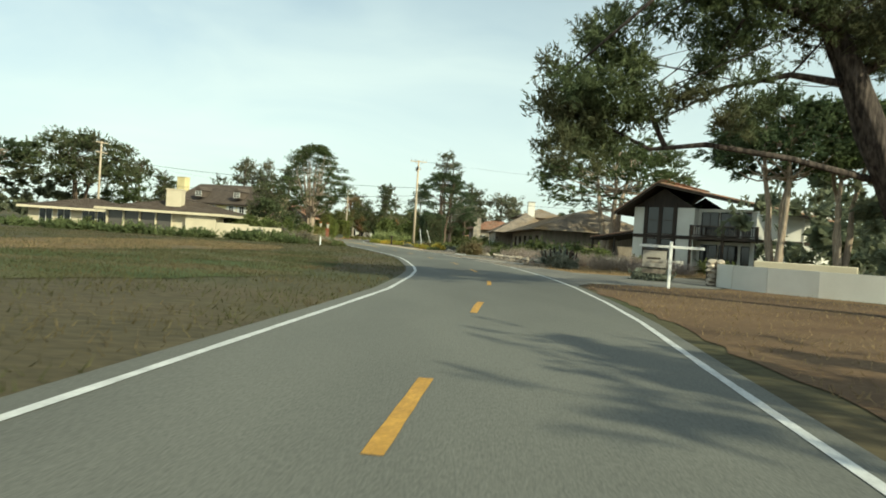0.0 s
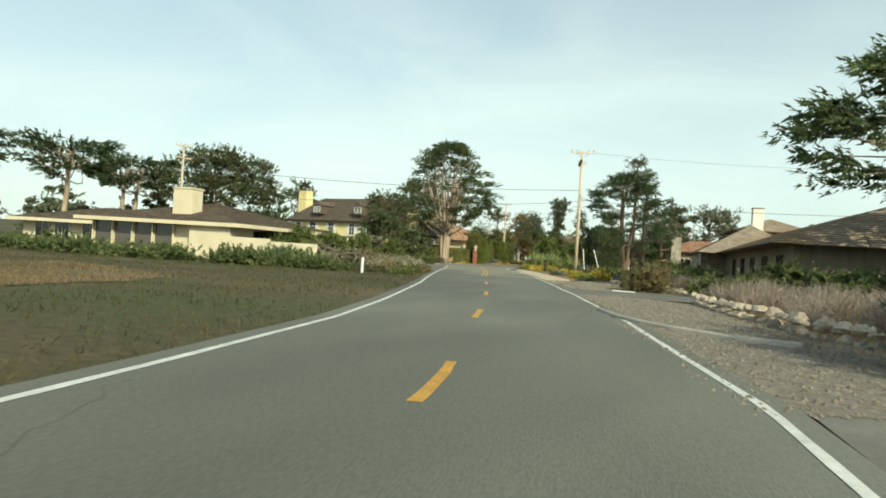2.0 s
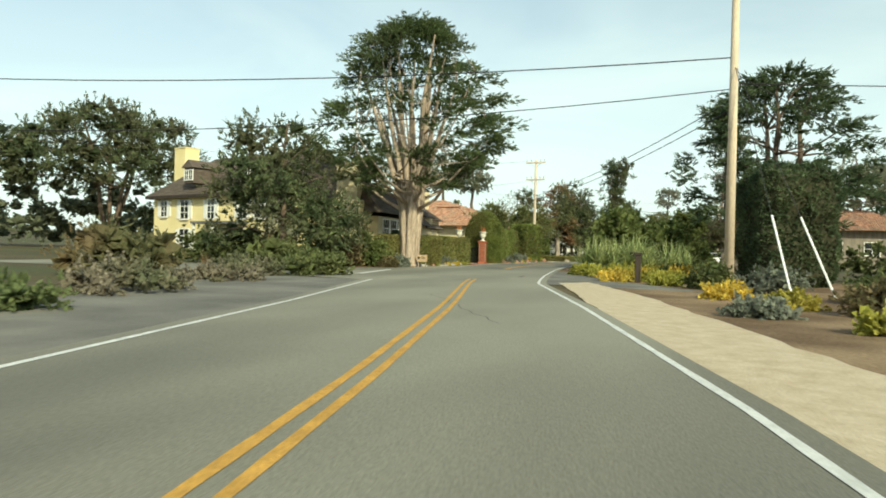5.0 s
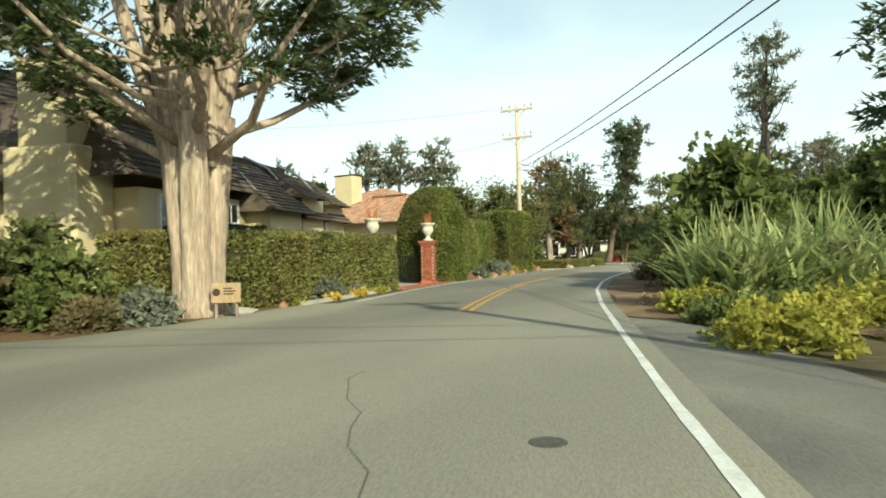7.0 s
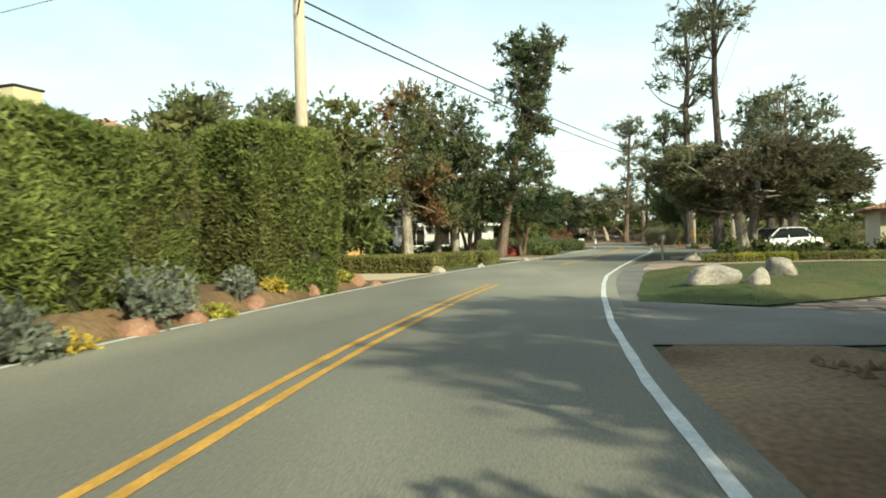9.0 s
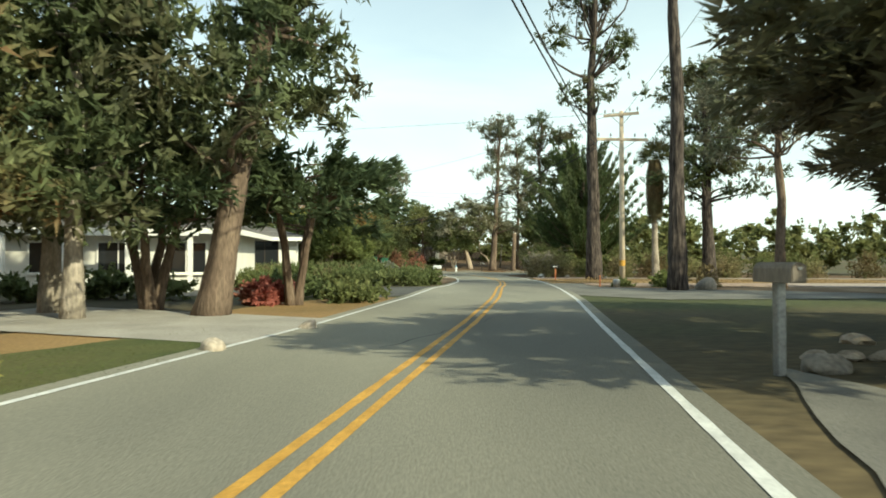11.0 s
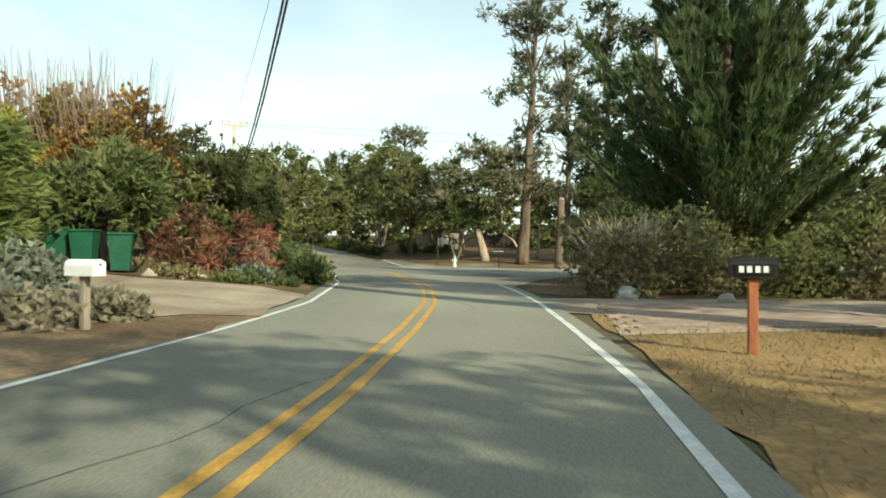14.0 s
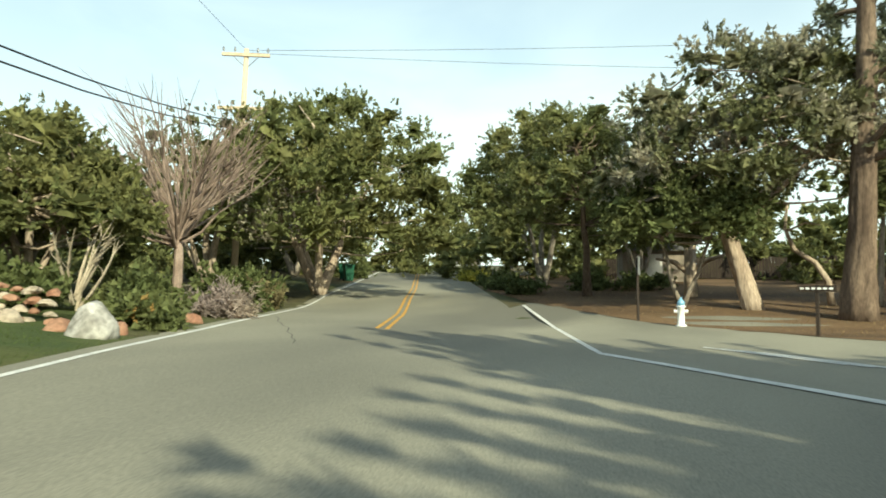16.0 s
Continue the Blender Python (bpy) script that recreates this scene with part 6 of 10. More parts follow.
echium(7.0, 41.0, 1.35, 1.15, 140)
shrub(2.7, 64.3, 1.15, 1.1, 1.4, 141, RUSSET, "olive-brown wispy bush beside the driveway", n=26, per=300, length=0.3, width=0.02, name="bush", up=1.0)
shrub(2.2, 68.2, 1.0, 0.9, 1.0, 142, SHRUB, "round green bush behind the stones", n=22, per=260)
for i, (x, y, rx, ry, h) in enumerate(((7.5, 47.5, 1.8, 1.8, 0.8), (10.5, 48.5, 2.2, 1.6, 0.85), (13.5, 47.5, 2.0, 1.5, 0.9), (6.6, 52.5, 1.6, 2.4, 0.85), (9.5, 53.5, 2.4, 2, 0.8), (6.3, 58.5, 1.7, 2.2, 0.75), (10, 60, 2.4, 2.2, 0.8), (5.6, 70.5, 2.0, 2.0, 0.75), (11, 43.8, 2.2, 1.4, 0.8), (14.5, 43.5, 1.8, 1.2, 0.8))):
    shrub(x, y, rx, ry, h, 150 + i, LAVENDER, "dry grey-mauve lavender stalks in the bed", n=24, per=420, length=0.34, width=0.008, name="lavender_bush", group="dry lavender bed", up=1.6, wild=0.5, core=0.35)
for i, (x, y, rx, ry, h) in enumerate(((9.5, 68, 3, 2.2, 2.3), (13, 71, 3.4, 1.6, 2.3), (6.2, 74, 1.6, 3, 1.8), (6.0, 84, 1.8, 4, 1.5), (6.5, 62.5, 2.4, 1.8, 1.3), (12, 65, 3, 2.2, 2.1), (7.8, 66, 2, 1.6, 0.9), (5.5, 79, 2.4, 2.4, 1.0))):
    shrub(x, y, rx, ry, h, 165 + i, (SHRUB, JUNIPER)[i % 2], "dark green clipped shrubbery before the shingled house", n=30, per=240)
stone_row("boulder_wall", [(4.4, 56.6), (4.7, 53.5), (5.6, 48.5), (6.0, 45.5), (7.4, 43.2), (8.6, 42.6)], 0.44, 2, "low wall of rough tan boulders along the lavender bed", 11)
stone_row("boulder_edge", [(0.6, 76.4), (1.8, 72.6), (3.0, 69.8), (4.6, 66.6)], 0.6, 1, "row of rough pale boulders beside the driveway", 12)
t = thing("paving_slab", 1.7, 62.4, "cracked white painted slab on the drive edge", "slab")
part("slab", boxes((-0.5, 0.5, -0.16, 0.16, 0, 0.06), bevel=0.02), WHITE_PAINT, t)


def shake_house():
    t = thing("house", 9.4, 72.0, "long low house under a weathered shake roof with a chimney", "house", z=0)
    part("wall", boxes((1.2, 13.0, 1.0, 40.0, 0, 3.1), (-0.8, 8.0, 34.0, 46.0, 0, 3.1)), GREY_WOOD, t)
    hip_roof(t, -0.3, 14.0, -0.5, 41.5, 3.0, 2.7, GREY_SHINGLE, end=5.0, pitch=0.45)
    hip_roof(t, -2.0, 9.0, 30.0, 47.2, 3.0, 3.2, GREY_SHINGLE, end=5.4, pitch=0.45, name="wing_roof")
    chimney(t, 4.5, 38.5, 1.1, 1.1, 5.0, 8.2, WHITE_STUCCO, GREY_WOOD)
    for k in range(5):
        win(t, 5 + k * 5.6, 1.18, 1.7, 1.8, 1.4, "left", 3, 2, DARK_WOOD)
    for k in range(3):
        d = part("garage_door", boxes((-0.86, -0.78, 35.2 + k * 3.4, 37.9 + k * 3.4, 0, 2.3)), DARK_WOOD, t)
        part("door_panel", boxes((-0.89, -0.86, 35.4 + k * 3.4, 37.7 + k * 3.4, 1.3, 2.1)), GREY_WOOD, d)
    for k in range(4):
        part("post", boxes((-1.5, -1.3, 34.2 + k * 3.6, 34.4 + k * 3.6, 0, 3.0)), WHITE_TRIM, t)
    part("upper_wall", boxes((3.0, 10.5, 41.0, 51.0, 0, 5.9)), GREY_WOOD, t)
    hip_roof(t, 2.2, 11.3, 40.2, 51.8, 5.9, 1.7, GREY_SHINGLE, pitch=0.45, name="upper_roof")
    for k in range(3):
        win(t, 42.8 + k * 2.6, 2.98, 4.6, 1.3, 1.2, "left", 2, 2)
    return t


shake_house()
# planting bed by the pole
for i, (x, y, rx, ry, h, leaf, lab) in enumerate((
        (-2.1, 81.4, 0.75, 0.65, 0.5, GOLD, "mound of golden yellow flowers"), (-0.5, 81.2, 1.1, 0.8, 0.9, GOLD, "mound of golden yellow flowers"), (-4.9, 96.0, 0.9, 0.8, 0.5, GOLD, "mound of golden yellow flowers"),
        (-3.6, 93.0, 0.6, 0.6, 0.45, GOLD, "mound of golden yellow flowers"), (-6.6, 103.0, 0.9, 0.8, 0.5, YELLOWGREEN, "yellow-green ground cover mound"), (-7.6, 107.0, 0.9, 0.8, 0.5, GOLD, "mound of golden yellow flowers"),
        (-1.0, 75.4, 0.8, 0.7, 0.36, JUNIPER, "low green spreading mound by the gravel"), (1.3, 79.8, 1.1, 0.8, 0.6, SAGE, "low green-grey mound on the mulch"), (-0.6, 83.5, 0.8, 0.6, 0.4, JUNIPER, "low green mound on the mulch"), (2.6, 84.5, 1.2, 1.0, 0.8, SAGE, "grey-green round bush"),
        (4.2, 82.8, 1.4, 1.1, 0.95, SAGE, "grey-green round bush"), (-1.8, 92.0, 1.3, 1.0, 0.9, RUSSET, "russet bush in the bed"), (0.8, 91.0, 1.6, 1.2, 1.1, SHRUB, "dark green bush in the bed"), (3.6, 91, 1.8, 1.4, 1.3, SHRUB, "dark green bush in the bed"),
        (-3.2, 99.5, 1.2, 1.0, 1.0, SAGE, "grey-green bush by the pole"), (-5.2, 101.5, 1.1, 1.0, 1.1, SHRUB, "green bush by the pole"), (-6.2, 111, 1.4, 1.2, 0.9, SHRUB, "green bush in the bed"), (6.0, 87.5, 1.6, 1.4, 1.2, JUNIPER, "dark green bush in the bed"),
        (-1.0, 96.5, 1.3, 1.1, 1.2, SHRUB, "dark green bush in the bed"), (-4.6, 90.2, 0.7, 0.6, 0.4, SAGE, "low grey-green mound"), (-2.6, 88.0, 0.8, 0.7, 0.45, YELLOWGREEN, "yellow-green mound on the mulch"), (-8.2, 113.5, 1.0, 0.9, 0.5, YELLOWGREEN, "yellow-green ground cover mound"))):
    shrub(x, y, rx, ry, h, 180 + i, leaf, lab, n=22, per=240, length=0.12, width=0.03, name="bush")
for i, (x, y, rx, ry, h) in enumerate(((4.2, 116, 3.0, 1.6, 2.8), (8.6, 122, 3.2, 1.6, 3.0), (6.0, 104, 2.2, 1.4, 1.9))):
    shrub(x, y, rx, ry, h, 201 + i, SHRUB, "dark green garden shrub before the tile-roofed house", n=34, per=260)
blades(5.2, 93.5, 120, 1.6, 1.2, 205, FLAX, "spiky green flax bush in the bed", 0.03)
hedge(-1.9, 107.8, 3.4, 3.2, 5.2, 20, 206, DARK_CYPRESS, "tall dark clipped block of cypress behind the pole", 16000, 0.5, 0.16, 0.05, wave=0.2)
pine(14, 172, 15, 6, 209, GREY_PINE, BARK, 0.3, 30, "dark pine behind the tile-roofed house", size=1.9, per=200, ls=1.7)
t = thing("house", 12.2, 158.0, "far stucco house with a low red tile roof", "house", z=0)
# stucco wall in dark grey-brown: the porch shade is put into its colour
part("wall", boxes((-6, 6, 0, 9, 0, 4.2)), GREY_WOOD, t)
hip_roof(t, -7, 7, -1, 10, 4.2, 2.2, TILE, "tile")
chimney(t, -4.6, -1.6, 1.6, 1.2, 0, 6.6, GREY_STONE)
for u in (-3, 0.5, 4):
    win(t, u, -0.02, 2.3, 1.4, 1.3, "front", 2, 2)
post_box(-8.9, 118.0, 80, "brown wooden letterbox on a post in the flower bed", DARK_WOOD, DARK_WOOD, 1.3)

# ---- poles and cables of the first stretch ----
utility_pole(-4.45, 103.1, 12.95, "tall pale wooden utility pole beside the road", [(12.75, 1.25, 15), (11.6, 0.4, 15)], 0.19)
bm = lathe([(0.1, 0), (0.14, 0.05), (0.14, 0.7), (0.06, 0.78)], 10)
bm.transform(pose(-4.7, 102.9, 11.3, 0, 18))
tagged(part("cutout_switch", bm, IRON), "dark switch gear hung near the pole top", "switch gear")
utility_pole(-49.4, 97.2, 12.0, "distant wooden utility pole with two crossarms", [(11.8, 1.1, 70), (10.4, 1.0, 70)], 0.17)
for i, (a, b, s, r) in enumerate((((-4.45, 103.1, 8.8), (-49.4, 97.2, 9.6), 0.7, 0.025), ((-4.45, 103.1, 7.6), (-49.4, 97.2, 7.0), 1.0, 0.02), ((-4.45, 103.1, 7.2), (-20.7, 144.5, 6.9), 0.5, 0.02), ((-4.45, 103.1, 6.85), (-20.7, 144.5, 6.55), 0.55, 0.02),
                                  ((-4.9, 103.1, 12.9), (40, 112, 13.2), 0.8, 0.012), ((-4.45, 103.1, 8.2), (9.5, 118, 5.6), 0.6, 0.018), ((-4.45, 103.1, 7.8), (40, 108, 8.5), 0.8, 0.02))):
    cable(a, b, s, "black overhead cable slung from the pole", r)
for x, y in ((-3.0, 97.6), (-1.6, 99.0)):
    cable((-4.45, 103.1, 8.6), (x, y, 0.0), 0.0, "steel guy wire anchoring the pole", 0.014, "guy_wire", 2)
    t = tagged(part("guy_guard", rod([Vector((x, y, 0)), Vector((x, y, 0)).lerp(Vector((-4.45, 103.1, 8.6)), 0.3)], 0.035, 6), WHITE_METAL), "white plastic guard on a guy wire", "guy guard")


# ---- second stretch: side street, bed and drive surfaces ----
patch("side_street", [(-17.0, 97.8), (-19.3, 108), (-20.6, 119.4), (-22.6, 118.6), (-24.5, 113), (-27.5, 108), (-40, 106), (-40, 98.5), (-24, 99.5)], ASPHALT, 0.012, "grey asphalt mouth of a side street", 0.1)
ribbon("stop_line", [(-19.7, 102.3), (-20.9, 108.5)], 0.3, WHITE_PAINT, 0.026, "white stop line across the side street")
for x in (-22.6, -23.0, -23.4):
    ribbon("road_marking", [(x, 103.5), (x - 0.35, 106.6)], 0.12, WHITE_PAINT, 0.026, "worn white strokes painted on the side street")
BED = [(-28.4, 107.4), (-24.2, 109.5), (-22.3, 111.2), (-21.9, 114.0), (-21.8, 118.6), (-22.0, 121), (-22.3, 126.4), (-23.6, 126.6), (-24.5, 119), (-27, 113.5), (-32, 110)]
patch("needle_bed", BED, NEEDLES, 0.016, "red-brown mulch strip under the clipped hedge", 0.12)
def bank(x, y):
    """Height of the raised bed below the tall hedge."""
    rise = min(1.0, max(0.0, (along(LEFT, y) - 0.22 - x) / 0.5))
    return 0.34 * rise * ease(133.8, 135.2, y) * (1 - ease(147.2, 149.0, y))


verts, faces = [], []
rows = [133.6 + 0.25 * i for i in range(64)]
outs = [0.15, 0.22, 0.35, 0.48, 0.6, 0.75, 1.0, 1.4, 2.0, 3.0]
for y in rows:
    for d in outs:
        x = along(LEFT, y) - d
        z = bank(x, y)
        verts.append((x, y, z + 0.024 + (0.03 * noise.noise((x * 2.5, y * 2.5, 3.0)) if z > 0.05 else 0)))
for j in range(len(rows) - 1):
    for i in range(len(outs) - 1):
        a = j * len(outs) + i
        faces.append((a, a + len(outs), a + len(outs) + 1, a + 1))
me = bpy.data.meshes.new("hedge_bank")
me.from_pydata(verts, [], faces)
me.polygons.foreach_set("use_smooth", [True] * len(me.polygons))
tagged(link("hedge_bank", me, NEEDLES), "raised bed of red-brown mulch below the tall hedge", "", "", "structure")
rim = [(-21.7, 118.5), (-21.75, 121), (-22.0, 126.4)]
tagged(part("kerb", rod([(x, y, 0.01) for x, y in rim], 0.1, 8), CONCRETE), "low concrete kerb along the mulch", "kerb", "", "structure")
patch("courtyard", [(-22.5, 126.5), (-22.5, 133.2), (-25, 134.5), (-34, 146), (-44, 140), (-30, 124)], CONCRETE, 0.012, "pale concrete courtyard behind the gate", 0.1)
patch("shoulder_dirt", [(-13.3, 116), (-14.4, 128), (-14.3, 136), (-12.8, 139.5), (-11.8, 135), (-11.5, 126), (-9.2, 118), (-9, 112)], SOIL, 0.004, "bare shaded dirt shoulder with fallen bits", 0.25)
patch("drive_mouth", [(-11.2, 100), (-12.5, 108), (-13.4, 116), (-11.9, 114), (-10.4, 108.5), (-7.5, 103), (-5, 99)], SIDE_ASPHALT, 0.008, "cracked asphalt driveway mouth", 0.15)
LAWN_AREA = [(-13.5, 142.2), (-12.6, 147.5), (-11.6, 152.6), (-9.4, 154.4), (-5, 155), (2, 154.5), (4, 149), (-4, 146), (-9.6, 142.4), (-11.6, 141.2)]


def lawn_rise(x, y):
    """Height of the mounded lawn above its rim."""
    near = 9.0
    for (x0, y0), (x1, y1) in zip(LAWN_AREA, LAWN_AREA[1:] + LAWN_AREA[:1]):
        a, b = Vector((x0, y0)), Vector((x1, y1))
        k = min(1.0, max(0.0, (Vector((x, y)) - a).dot(b - a) / (b - a).length_squared))
        near = min(near, (Vector((x, y)) - a.lerp(b, k)).length)
    return 0.2 * ease(0.0, 1.3, near)


mound = patch("lawn", LAWN_AREA, LAWN, 0.016, "trimmed green lawn island between the drives", 0.12)
bm = bmesh.new()
bm.from_mesh(mound.data)
for _ in range(2):
    bmesh.ops.subdivide_edges(bm, edges=[e for e in bm.edges if e.calc_length() > 0.6], cuts=1, use_grid_fill=True)
    bmesh.ops.triangulate(bm, faces=bm.faces)
for v in bm.verts:
    v.co.z += lawn_rise(v.co.x, v.co.y)
bm.to_mesh(mound.data)
bm.free()
patch("drive_apron", [(-14.3, 137), (-14.0, 143), (-13.2, 149), (-11.6, 157.5), (-8.6, 164), (-8.2, 158.4), (-11.3, 153.3), (-12.4, 147.8), (-13.3, 142.2), (-11.5, 140.8), (-8, 141), (-8, 137)], SIDE_ASPHALT, 0.008, "grey asphalt apron beside the lawn", 0.12)
patch("verge_left", [(-20.1, 147.5), (-18.7, 155), (-17.5, 160), (-15, 169.6), (-12.6, 180), (-14.5, 181), (-20, 168), (-24, 156), (-23, 148)], STRAW, 0.004, "dry grass verge with thin soil", 0.25)
patch("gravel_drive", [(-19.9, 150.2), (-18.9, 153.9), (-22.5, 155.2), (-31, 164), (-34, 160), (-30, 152)], PALE_GRAVEL, 0.012, "pale gravel house drive", 0.2)
patch("front_lawn", [(-17.4, 157.5), (-15.5, 166.5), (-16.5, 169), (-21, 160.5), (-19, 156)], LAWN, 0.016, "narrow lawn between the box hedges", 0.12)
patch("white_drive", [(-15.3, 166.5), (-14.2, 171), (-22, 176), (-24, 171)], CONCRETE, 0.024, "pale concrete drive mouth", 0.08)
turf("lawn_grass", inside_poly(LAWN_AREA), (-14, 4, 141, 155.5), 42000, 0.05, 0.008, LAWN_GRASS, "short green blades of the lawn", 241, 0.7, lawn_rise)
turf("front_lawn_grass", inside_poly([(-17.4, 157.5), (-15.5, 166.5), (-16.5, 169), (-21, 160.5), (-19, 156)]), (-22, -15, 155, 170), 9000, 0.05, 0.008, LAWN_GRASS, "short blades of the front lawn", 242, 0.7)

# ---- second stretch, hedge side ----
hedge(-23.3, 116.9, 5.2, 1.3, 1.95, 68, 300, HEDGE, "long clipped privet hedge beside the street", 30000, 0.1, 0.11, 0.04)
hedge(-22.9, 122.3, 7.4, 1.3, 2.02, 83, 301, HEDGE, "long clipped privet hedge beside the street", 36000, 0.1, 0.11, 0.04)
for i, (x, y, rx, ry, h, leaf, lab) in enumerate((
        (-22.2, 119.2, 0.4, 0.7, 0.6, SAGE, "grey-green rosemary mound by the hedge"), (-22.2, 121.0, 0.45, 0.8, 0.65, SAGE, "grey-green rosemary mound by the hedge"), (-22.3, 123.2, 0.4, 0.8, 0.6, SAGE, "grey-green rosemary mound by the hedge"), (-22.3, 125.0, 0.4, 0.6, 0.5, SAGE, "grey-green rosemary mound by the hedge"),
        (-23.6, 115.2, 0.6, 0.7, 0.6, SAGE, "grey-green rosemary mound by the kerb"), (-21.15, 136.0, 0.5, 0.7, 0.65, SAGE, "grey-green rosemary mound below the tall hedge"), (-21.1, 138.8, 0.6, 0.9, 1.0, SAGE, "dusty grey bush below the tall hedge"), (-21.0, 141.6, 0.35, 0.4, 0.5, SAGE, "small grey mound below the tall hedge"))):
    shrub(x, y, rx, ry, h, 310 + i, leaf, lab, n=20, per=220, length=0.13, width=0.02, name="bush", z=bank(x, y) + 0.02)
for i, (x, y) in enumerate(((-22.0, 118.6), (-21.75, 120.6), (-21.75, 122.3), (-21.85, 124.2), (-21.95, 125.9), (-20.95, 136.5), (-20.75, 140.1), (-20.85, 142.9), (-20.45, 145.3), (-20.3, 146.5), (-23.4, 116.2))):
    shrub(x, y, 0.32, 0.42, 0.22, 320 + i, GOLD if i % 3 else YELLOWGREEN, "small yellow flowering clump at the hedge foot", n=12, per=150, length=0.09, width=0.025, name="flower_clump", group="yellow clumps at the hedge foot", z=bank(x, y) + 0.02)
for i, (x, y, r, h, m) in enumerate(((-21.15, 135.4, 0.28, 0.25, RUST_STONE), (-21.0, 138.0, 0.36, 0.3, RUST_STONE), (-20.85, 139.4, 0.36, 0.28, RUST_STONE), (-20.7, 141.5, 0.26, 0.3, RUST_STONE), (-20.45, 144.2, 0.24, 0.3, RUST_STONE), (-20.1, 147.0, 0.28, 0.34, RUST_STONE), (-19.7, 147.6, 0.25, 0.2, RUST_STONE), (-21.9, 117.9, 0.2, 0.22, RUST_STONE), (-21.6, 134.4, 0.24, 0.26, RUST_STONE))):
    boulder(x, y, r, r * 0.8, h, i + 0.3, m, "small rust-brown edging rock beside the road", i * 40, "edging rocks at the hedge foot", bank(x, y) * 0.6, name="edging_rock")


def gate_pillar(x, y, label, bricks):
    t = thing("gate_pillar", x, y, label, "gate pillar", "brick gate pillars", rz=10)
    part("core", boxes((-0.27, 0.27, -0.27, 0.27, 0, 1.74)), MORTAR, t)
    part("plinth", boxes((-0.34, 0.34, -0.34, 0.34, 0, 0.12), bevel=0.01), BRICK, t)
    part("cap_course", boxes((-0.35, 0.35, -0.35, 0.35, 1.74, 1.82), (-0.39, 0.39, -0.39, 0.39, 1.82, 1.92), bevel=0.008), BRICK, t)
    if bricks:
        bm = boxes((-0.098, 0.098, -0.02, 0.035, -0.031, 0.031), bevel=0.004)
        me = bpy.data.meshes.new("brick")
        bm.to_mesh(me)
        bm.free()
        me.materials.append(BRICK)
        for row in range(21):
            z = 0.16 + row * 0.077
            for side in range(4):
                for k in (-1, 0, 1):
                    u = k * 0.208 + (0.1 if row % 2 else 0.0) - (0.1 if row % 2 and k == 1 else 0)
                    if row % 2 and k == 1:
                        continue
                    ob = new("brick", me)
                    ob.parent = t
                    ob.matrix_local = pose(0, 0, z, 0, 0, side * 90) @ pose(u - (0.0 if not row % 2 else 0.0), -0.28, 0)
    return t


def urn(x, y, z, label, seed):
    t = thing("urn", x, y, label, "urn", "white urns on the pillars", z=z)
    part("bowl", lathe([(0.22, 0), (0.22, 0.06), (0.13, 0.1), (0.08, 0.2), (0.11, 0.25), (0.22, 0.37), (0.255, 0.5), (0.22, 0.62), (0.23, 0.66), (0.33, 0.74), (0.34, 0.79), (0.28, 0.79), (0.22, 0.7)], 24), URN, t, smooth=True)
    rg = random.Random(seed)
    verts, faces = [], []
    for k in range(46):
        a, l = rg.uniform(0, 6.3), rg.uniform(0.35, 0.72)
        o = Vector((math.cos(a) * 0.08, math.sin(a) * 0.08, 0.72))
        d = Vector((math.cos(a) * rg.uniform(0.1, 0.8), math.sin(a) * rg.uniform(0.1, 0.8), 1)).normalized()
        s = d.cross(Vector((0, 0, 1))).normalized() * 0.018
        q = len(verts)
        verts += [o - s, o + s, o + d * l]
        faces.append((q, q + 1, q + 2))
    me = bpy.data.meshes.new("spiky_plant")
    me.from_pydata(verts, [], faces)
    link("spiky_plant", me, SPIKE, t, "rust-red spiky bromeliad")
    return t


gate_pillar(-22.3, 131.1, "square red brick gate pillar with a capped top", True)
gate_pillar(-22.75, 125.9, "square red brick gate pillar half hidden by the hedge", True)
urn(-22.3, 131.1, 1.92, "white classical urn with red spiky plant on a pillar", 1)
urn(-22.75, 125.9, 1.92, "white classical urn with red spiky plant on a pillar", 2)
t = thing("iron_gate", -22.75, 131.2, "black iron gate leaf standing open with spiked bars", "gate", rz=168)
part("gate_frame", boxes((0, 2.5, -0.02, 0.02, 0.12, 0.17), (0, 2.5, -0.02, 0.02, 1.22, 1.26), (0, 0.06, -0.025, 0.025, 0.05, 1.4), (2.44, 2.5, -0.02, 0.02, 0.05, 1.75)), IRON, t)
for k in range(1, 19):
    top = 1.4 + 0.35 * (k / 19) ** 2
    part("bar", rod([(k * 0.13, 0, 0.1), (k * 0.13, 0, top - 0.06), (k * 0.13, 0, top)], [0.02, 0.02, 0.004], 5), IRON, t)
rng = random.Random(4)
apron = patch("brick_apron", [(-21.5, 126.0), (-21.55, 134.0), (-22.55, 133.9), (-22.6, 126.2)], MORTAR, 0.012, "red brick paving strip before the gate", 0.02)
bm = boxes((-0.118, 0.118, -0.055, 0.055, -0.02, 0.022), bevel=0.004)
me = bpy.data.meshes.new("brick")
bm.to_mesh(me)
bm.free()
me.materials.append(BRICK)
for i in range(8):
    for j in range(32):
        ob = new("brick", me)
        ob.parent = apron
        ob.matrix_local = pose(-22.5 + i * 0.125 + 0.06, 126.25 + j * 0.24 + (0.12 if i % 2 else 0), 0.012 + rng.uniform(-0.003, 0.003), 0, 0, 90 + rng.uniform(-1, 1))
car(-31.4, 136.6, -12, "black saloon parked in the courtyard", paint_mat("black_car_paint", (0.012, 0.012, 0.014)), 4.7, 1.8, 1.42)
